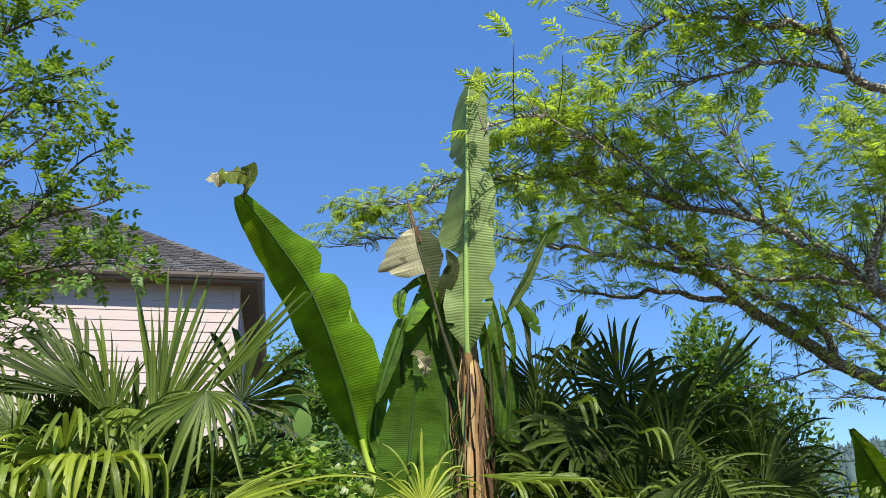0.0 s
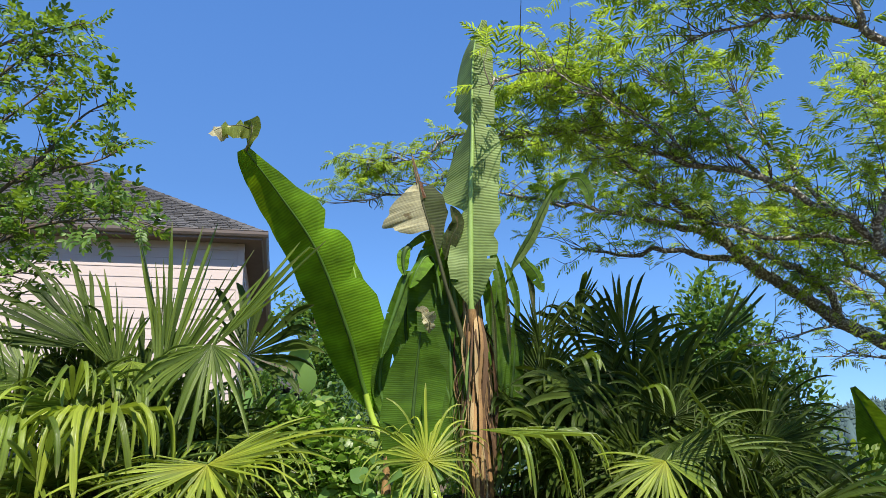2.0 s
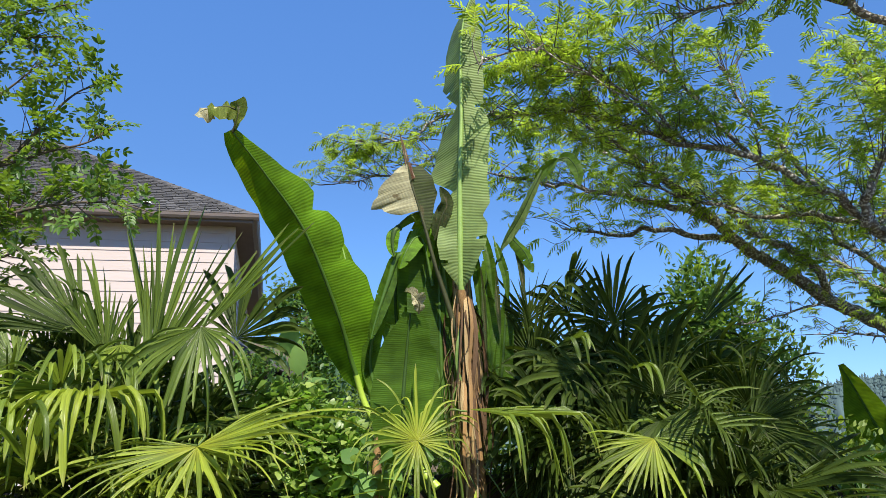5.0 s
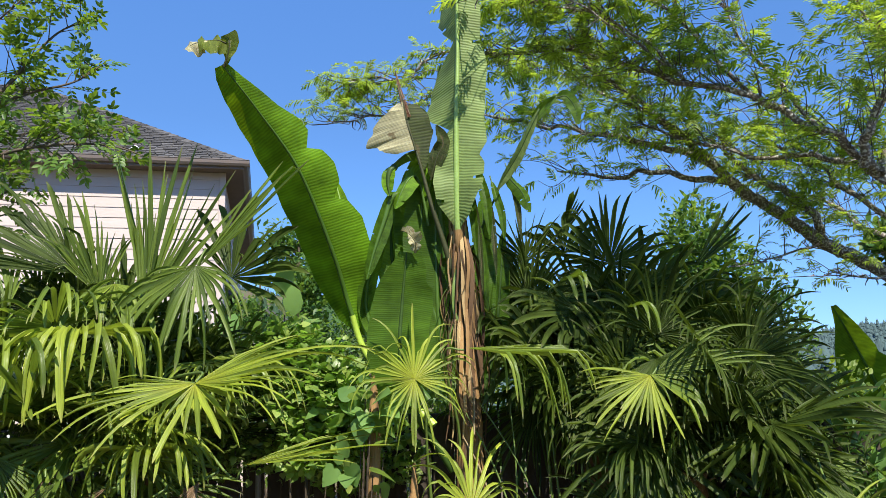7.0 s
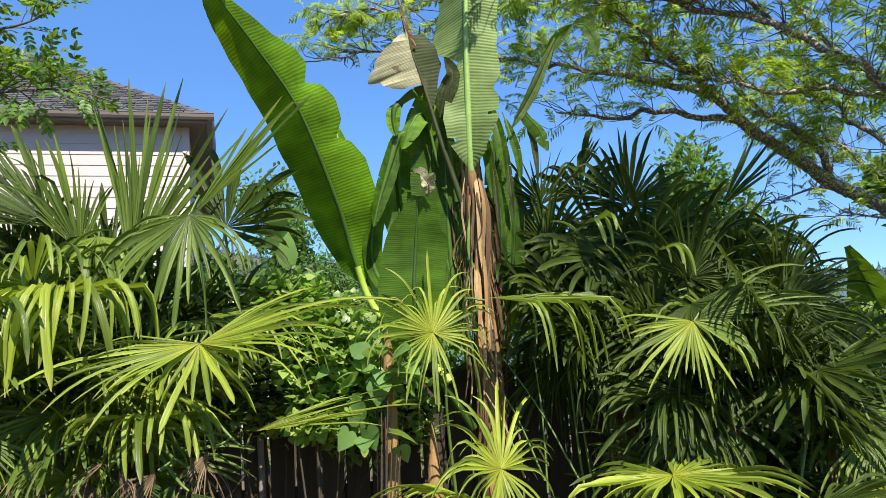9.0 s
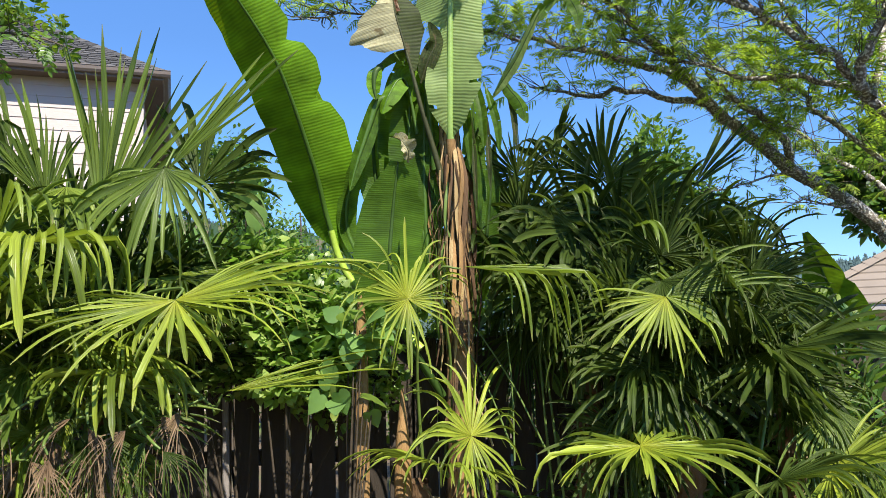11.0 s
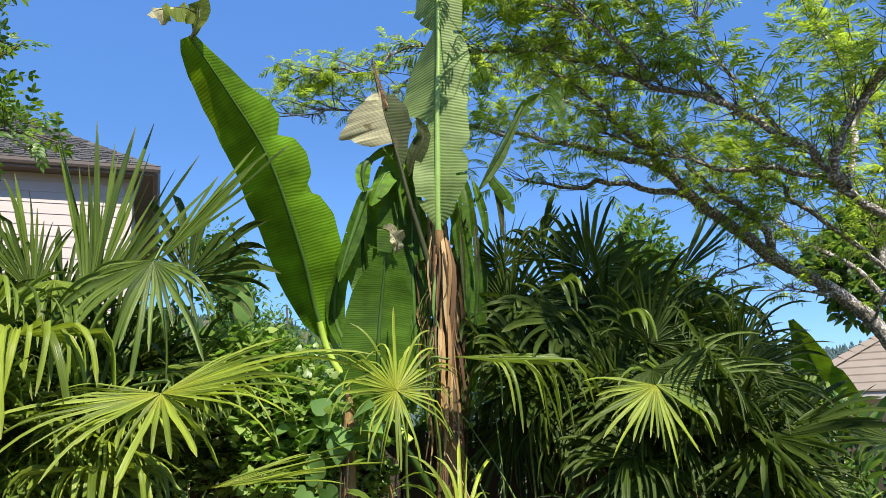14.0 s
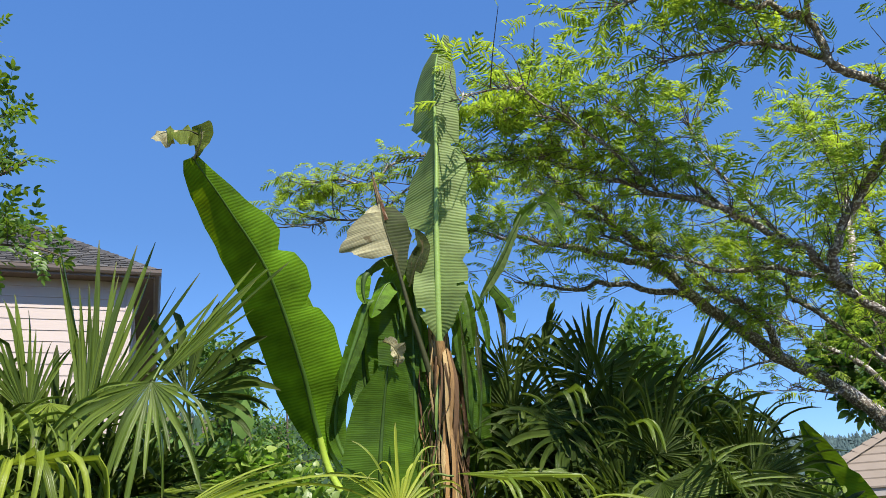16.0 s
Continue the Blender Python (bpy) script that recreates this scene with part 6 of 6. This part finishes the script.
    top_x, top_z = [-1.05, -0.75, -0.35, 0.1, 0.45, 0.6, 1.05, 1.15, 1.8, 3.0, 4.5], [3.65, 4.0, 4.2, 4.26, 4.48, 4.66, 4.85, 5.2, 5.7, 6.2, 6.2]
    low_x, low_z = [-1.05, -0.4, 0.2, 0.9, 1.85, 2.3, 2.8, 3.2, 4.5], [3.62, 3.52, 3.6, 3.66, 3.55, 3.2, 2.75, 2.55, 2.5]
    P, D, S = [], [], []
    starts = []
    for line, twiggy in lines:
        length = np.linalg.norm(np.diff(line, axis=0), axis=1).sum()
        for _ in range(int(length * 25 * twiggy)):
            i = int(len(line) * (0.15 + 0.85 * rng.random() ** 0.75)) - 1
            starts.append((line[max(0, i)], unit(line[min(len(line) - 1, i + 1)] - line[max(0, i - 1)])))
        starts.append((line[-1], unit(line[-1] - line[-2])))
    for p, d in starts:
        way = unit(0.55 * d + rng.standard_normal(3) * (0.6, 0.6, 0.45) + np.array([-0.25, -0.05, 0.42]))
        ln = rng.uniform(0.18, 0.58)
        pts = [p, p + way * ln * 0.5 + rng.standard_normal(3) * 0.035, p + way * ln]
        w = pts[-1] + o
        if over(w) and w[2] < 4.55:
            continue
        if not over(w) and not np.interp(w[0], low_x, low_z) - 0.05 < w[2] < np.interp(w[0], top_x, top_z):
            way[2] *= -0.4
            ln *= 0.5
            pts = [p, p + way * ln * 0.5, p + way * ln]
            w = pts[-1] + o
            if not np.interp(w[0], low_x, low_z) - 0.12 < w[2] < np.interp(w[0], top_x, top_z) + 0.05:
                continue
        line = smooth_line(pts, 6)
        twigs.add(*tube(line, np.linspace(0.0042, 0.0018, 6), 4))
        for k in range(rng.integers(2, 5)):
            s = line[5 if k == 0 else rng.integers(2, 6)]
            dd = unit(way * 0.6 + rng.standard_normal(3) * (0.8, 0.8, 0.35) + np.array([0, 0, 0.12]))
            P.append(s), D.append(dd), S.append(rng.uniform(0.145, 0.25) * (0.72 if s[0] + o[0] < 0.2 else 1.0))
    tagged(part("twig_mass", twigs.mesh("twig_mass", TWIG), t, "fine dark twigs"), kind="stuff")
    P, D, S = np.array(P), np.array(D), np.array(S)
    up = np.tile([0.0, 0.0, 1.0], (len(P), 1)) + rng.standard_normal((len(P), 3)) * 0.22
    temps = [bipinnate(rng, int(rng.integers(6, 10))) for _ in range(8)]
    part("crown", leaves_mesh("crown", temps, P, D, up, S, FEATHER), t, "feathery light green leaves")


silk_tree()


def oval_tree():
    """The tree at the house end: dark branches, compound leaves of oval leaflets."""
    rng = np.random.default_rng(31)
    t = thing("locust_tree", (-5.3, 6.9, 0), "leafy tree with oval leaflets reaching over towards the house roof", "tree")
    o = np.array(t.location)
    wood, twigs = Heap(), Heap()
    lines = []

    def add(points, r0, r1, k=1.0):
        lines.append((limb(wood, np.asarray(points, dtype=float) - o, r0, r1, len(points) * 6, rng, 0.08, 8, 0.01), k))

    add([(-5.3, 6.9, -0.1), (-5.25, 6.9, 1.6), (-5.1, 6.85, 3.0), (-4.9, 6.8, 4.4), (-4.75, 6.75, 5.8), (-4.6, 6.7, 7.2)], 0.17, 0.05, 0.9)
    add([(-4.95, 6.8, 3.9), (-4.3, 6.65, 4.15), (-3.86, 6.6, 4.45), (-3.6, 6.6, 4.75), (-3.32, 6.6, 5.08), (-3.05, 6.6, 5.2)], 0.026, 0.005)
    add([(-4.9, 6.8, 4.4), (-4.45, 6.6, 4.75), (-4.16, 6.6, 4.97), (-3.87, 6.6, 5.21), (-3.65, 6.6, 5.45)], 0.022, 0.005)
    add([(-4.8, 6.75, 5.5), (-4.55, 6.6, 6.2), (-4.41, 6.6, 6.43), (-4.12, 6.6, 6.6), (-3.75, 6.6, 6.75)], 0.03, 0.006, 1.3)
    add([(-5.1, 6.85, 3.0), (-4.4, 6.7, 3.6), (-3.8, 6.6, 3.92), (-3.22, 6.6, 4.02), (-2.8, 6.6, 4.0), (-2.5, 6.6, 3.9)], 0.022, 0.005, 1.5)
    add([(-3.9, 6.6, 4.4), (-3.5, 6.6, 4.5), (-3.15, 6.6, 4.58), (-2.92, 6.6, 4.75)], 0.016, 0.005)
    add([(-4.3, 6.65, 4.2), (-4.0, 6.7, 4.2), (-3.6, 6.7, 4.15)], 0.016, 0.005, 1.4)
    add([(-4.75, 6.75, 5.8), (-4.4, 6.6, 5.75), (-4.1, 6.6, 5.9), (-3.85, 6.6, 5.95), (-3.45, 6.6, 6.05)], 0.02, 0.005, 1.3)
    add([(-4.6, 6.7, 5.0), (-4.3, 6.6, 5.35), (-4.0, 6.6, 5.65), (-3.5, 6.6, 5.7)], 0.02, 0.005, 1.3)
    add([(-4.8, 6.7, 3.4), (-4.2, 6.6, 3.5), (-3.8, 6.6, 3.55), (-3.5, 6.6, 3.7)], 0.02, 0.005)
    part("trunk", wood.mesh("trunk", TWIG), t, "dark branches")
    P, D, S = [], [], []
    right_z, right_x = [3.3, 3.85, 4.05, 4.4, 4.8, 5.2, 5.5, 6.0, 6.4, 7.2], [-3.6, -2.45, -2.5, -3.05, -2.85, -2.95, -3.2, -3.35, -3.5, -3.6]
    for line, k in lines:
        length = np.linalg.norm(np.diff(line, axis=0), axis=1).sum()
        for _ in range(int(length * 14 * k)):
            i = int(len(line) * (0.25 + 0.75 * rng.random())) - 1
            p, d = line[i], unit(line[min(len(line) - 1, i + 1)] - line[i - 1])
            way = unit(0.7 * d + rng.standard_normal(3) * 0.6 + np.array([0.15, 0, 0.15]))
            ln = rng.uniform(0.12, 0.45)
            pts = smooth_line([p, p + way * ln * 0.5 + (0, 0, 0.02), p + way * ln], 5)
            w = pts[-1] + o
            if w[0] > np.interp(w[2], right_z, right_x):
                continue
            twigs.add(*tube(pts, np.linspace(0.006, 0.0025, 5), 4))
            for _ in range(3):
                P.append(pts[rng.integers(2, 5)])
                D.append(unit(way + rng.standard_normal(3) * 0.7))
                S.append(rng.uniform(0.14, 0.235))
    tagged(part("twig_mass", twigs.mesh("twig_mass", TWIG), t, "thin twigs"), kind="stuff")
    P, D, S = np.array(P), np.array(D), np.array(S)
    up = np.tile([0.0, 0.0, 1.0], (len(P), 1)) + rng.standard_normal((len(P), 3)) * 0.4
    temps = [oval_compound(rng, int(rng.integers(3, 5))) for _ in range(5)]
    part("crown", leaves_mesh("crown", temps, P, D, up, S, OVAL), t, "sprays of oval green leaflets")


oval_tree()


def bush(name, at, blobs, n, leaf, size, mat, seed, label, category="shrub", stems=12, upright=0.3):
    """A bush: stems from its base into several leafy masses; blobs of (dx, dy, z, rx, ry, rz)."""
    rng = np.random.default_rng(seed)
    b = thing(name, at, label, category)
    vol = np.array([q[3] * q[4] * q[5] for q in blobs])
    which = rng.choice(len(blobs), n, p=vol / vol.sum())
    d = rng.standard_normal((n, 3))
    d /= np.linalg.norm(d, axis=1)[:, None]
    r = rng.random(n) ** 0.45
    lump = np.array([noise.noise(Vector(x) * 2.3 + Vector((seed, 0, 0))) for x in d])
    B = np.array(blobs)[which]
    P = B[:, :3] + d * B[:, 3:] * (r * (1 + 0.45 * lump))[:, None]
    D = d * 0.8 + rng.standard_normal((n, 3)) * 0.6 + np.array([0, -0.1, upright])
    U = np.tile([0.0, 0.0, 1.0], (n, 1)) + rng.standard_normal((n, 3)) * 0.4
    S = size * rng.uniform(0.55, 1.3, n)
    keep = P[:, 2] > 0.05
    wood = Heap()
    for i in range(stems):
        q = blobs[i % len(blobs)]
        tip = np.array(q[:3]) + rng.standard_normal(3) * np.array(q[3:]) * 0.5
        line = smooth_line([(rng.uniform(-0.06, 0.06), rng.uniform(-0.06, 0.06), -0.02), tip * (0.5, 0.5, 0.55), tip], 9)
        wood.add(*tube(line, np.linspace(0.012, 0.003, 9), 5))
    tagged(part("stem_mass", wood.mesh("stem_mass", TWIG_DARK), b), kind="stuff")
    temps = leaf if isinstance(leaf, list) else [leaf]
    part("leaves", leaves_mesh("leaves", temps, P[keep], D[keep], U[keep], S[keep], mat), b)
    return b


rng0 = np.random.default_rng(9)
small, slim, heart = single_leaf(0.26), single_leaf(0.17), heart_leaf()
bush("shrub", (-0.9, 7.2, 0), [(-0.5, 0, 1.6, 0.7, 0.5, 0.75), (0.25, 0, 1.7, 0.6, 0.5, 0.7), (0.6, 0.2, 1.4, 0.6, 0.5, 0.8)], 9000, small, 0.05, SHRUB, 1, "sunlit yellow-green shrub behind the fence")
bush("shrub", (-2.6, 7.4, 0), [(0, 0, 1.4, 0.9, 0.5, 0.8), (0.5, 0, 1.5, 0.6, 0.5, 0.7)], 5200, small, 0.055, SHRUB_DARK, 2, "green shrub behind the fence near the house")
bush("shrub", (2.8, 8.2, 0), [(0.05, 0, 2.9, 0.55, 0.5, 0.75), (-0.2, 0, 2.2, 0.7, 0.5, 0.8), (0.5, 0, 2.3, 0.6, 0.5, 0.8), (0.0, 0, 3.4, 0.35, 0.35, 0.45)], 12000, small, 0.075, SHRUB_DARK, 3, "tall leafy shrub with many small oval leaves")
bush("shrub", (1.2, 7.0, 0), [(0, 0, 1.5, 0.9, 0.5, 0.9), (1.0, 0.1, 1.4, 0.8, 0.5, 0.9)], 3600, small, 0.08, SHRUB_DARK, 4, "dense green shrub behind the palms")
bush("shrub", (0.85, 5.8, 0), [(0, 0, 1.55, 0.6, 0.25, 0.6), (0.9, 0, 1.5, 0.6, 0.25, 0.6), (1.9, 0.1, 1.4, 0.7, 0.25, 0.6), (-0.8, 0, 1.5, 0.6, 0.25, 0.6)], 7000, small, 0.06, SHRUB, 15, "small-leaved bright green shrub behind the fence")
bush("shrub", (3.1, 6.6, 0), [(-0.3, 0, 1.2, 0.7, 0.5, 0.75), (0.4, 0, 0.8, 0.6, 0.5, 0.6)], 3000, slim, 0.09, SHRUB, 5, "pale green shrub beside the side fence")
bush("shrub", (6.2, 7.6, 0), [(-1.56, 0, 3.16, 0.28, 0.3, 0.28), (-1.32, 0, 2.81, 0.32, 0.3, 0.32), (-1.09, 0, 3.40, 0.4, 0.3, 0.4)], 2600, single_leaf(0.3), 0.12, SHRUB_DARK, 6, "dark green broadleaf bush under the silk tree", "shrub", 1)
bush("vine", (-0.72, 4.6, 0), [(0.0, 0, 1.80, 0.30, 0.12, 0.28), (0.12, -0.02, 1.5, 0.32, 0.12, 0.25), (-0.15, 0, 2.0, 0.22, 0.12, 0.2)], 3600, heart, 0.043, VINE, 7, "bright green vine with small rounded leaves on the fence", "vine", 6)
bush("vine", (-1.0, 4.97, 0), [(0, 0, 1.55, 0.5, 0.12, 0.28), (0.55, 0, 1.4, 0.4, 0.12, 0.28), (-0.7, 0, 1.5, 0.5, 0.12, 0.3)], 4200, heart, 0.041, VINE, 16, "green vine hanging over the fence boards", "vine", 6)
bush("vine", (-0.45, 4.40, 0), [(0.05, 0, 1.62, 0.22, 0.10, 0.18), (0.0, 0.0, 1.35, 0.25, 0.10, 0.16)], 40, heart, 0.115, BROAD, 8, "vine with large grey-green heart-shaped leaves", "vine", 8)
bush("broadleaf_plant", (-1.05, 5.75, 0), [(0.0, 0, 2.35, 0.18, 0.15, 0.26), (-0.35, 0, 2.1, 0.25, 0.15, 0.2), (0.1, 0, 2.0, 0.2, 0.15, 0.22)], 22, single_leaf(0.3, 0.2, 0.25), 0.24, BROAD, 9, "tall plant with large soft light green leaves", "plant", 8, 0.7)
bush("broadleaf_plant", (-1.5, 5.3, 0), [(0.05, 0, 2.1, 0.22, 0.15, 0.2), (0.1, 0, 1.8, 0.3, 0.15, 0.25)], 60, single_leaf(0.36, 0.15, 0.25), 0.17, BROAD, 10, "plant with large rounded leaves by the house", "plant", 8, 0.4)
bush("shrub", (-3.2, 5.6, 0), [(0, 0, 1.2, 0.9, 0.4, 0.9), (0.8, 0, 1.1, 0.7, 0.4, 0.9)], 2600, slim, 0.10, SHRUB_DARK, 11, "dark undergrowth along the fence")
bush("undergrowth", (-1.9, 4.2, 0), [(0, 0, 0.8, 0.7, 0.25, 0.50), (-0.8, 0, 0.9, 0.7, 0.25, 0.7)], 2400, slim, 0.10, SHRUB, 12, "dark undergrowth below the palms")
bush("undergrowth", (1.6, 4.9, 0), [(0, 0, 0.9, 1.0, 0.2, 0.6), (0.9, 0, 1.0, 0.7, 0.25, 0.8)], 1800, slim, 0.13, SHRUB_DARK, 13, "dark undergrowth below the palms")


def background_tree(at, height, spread, n, size, seed, label):
    rng = np.random.default_rng(seed)
    t = thing("background_tree", at, label, "tree")
    wood = Heap()
    P = []
    limb(wood, [(0, 0, -0.1), (0.05, 0, height * 0.5), (0.0, 0, height * 0.95)], 0.06, 0.015, 12, rng)
    for i in range(16):
        z = height * rng.uniform(0.4, 0.92)
        a = rng.uniform(0, 6.28)
        L = spread * rng.uniform(0.5, 1.0) * (1.1 - 0.5 * z / height)
        tip = np.array([math.cos(a) * L, math.sin(a) * L, z + 0.25 * L])
        line = limb(wood, [(0, 0, z - 0.1), tip * (0.5, 0.5, 1) + (0, 0, -0.05), tip], 0.02, 0.005, 8, rng)
        for _ in range(n // 16):
            P.append(line[rng.integers(3, 8)] + rng.standard_normal(3) * 0.17 * spread)
    P = np.array(P)
    part("trunk", wood.mesh("trunk", TWIG), t)
    D = rng.standard_normal((len(P), 3))
    part("crown", leaves_mesh("crown", [small], P, D, np.tile([0.0, 0, 1], (len(P), 1)) + rng.standard_normal((len(P), 3)) * 0.5, size * rng.uniform(0.6, 1.3, len(P)), SHRUB_DARK), t)


background_tree((-2.08, 12.0, 0), 4.7, 0.95, 5200, 0.10, 1, "slender tree with thin open crown beside the house")
background_tree((-1.2, 14.0, 0), 4.0, 1.0, 3000, 0.09, 2, "small leafy tree beyond the garden")
background_tree((-3.0, 13.5, 0), 4.2, 1.0, 3000, 0.09, 3, "small leafy tree beside the house")
background_tree((0.0, 16.0, 0), 4.0, 1.4, 1800, 0.12, 4, "small leafy tree beyond the garden")
# shingles come last: many small pieces
roof_shingles()
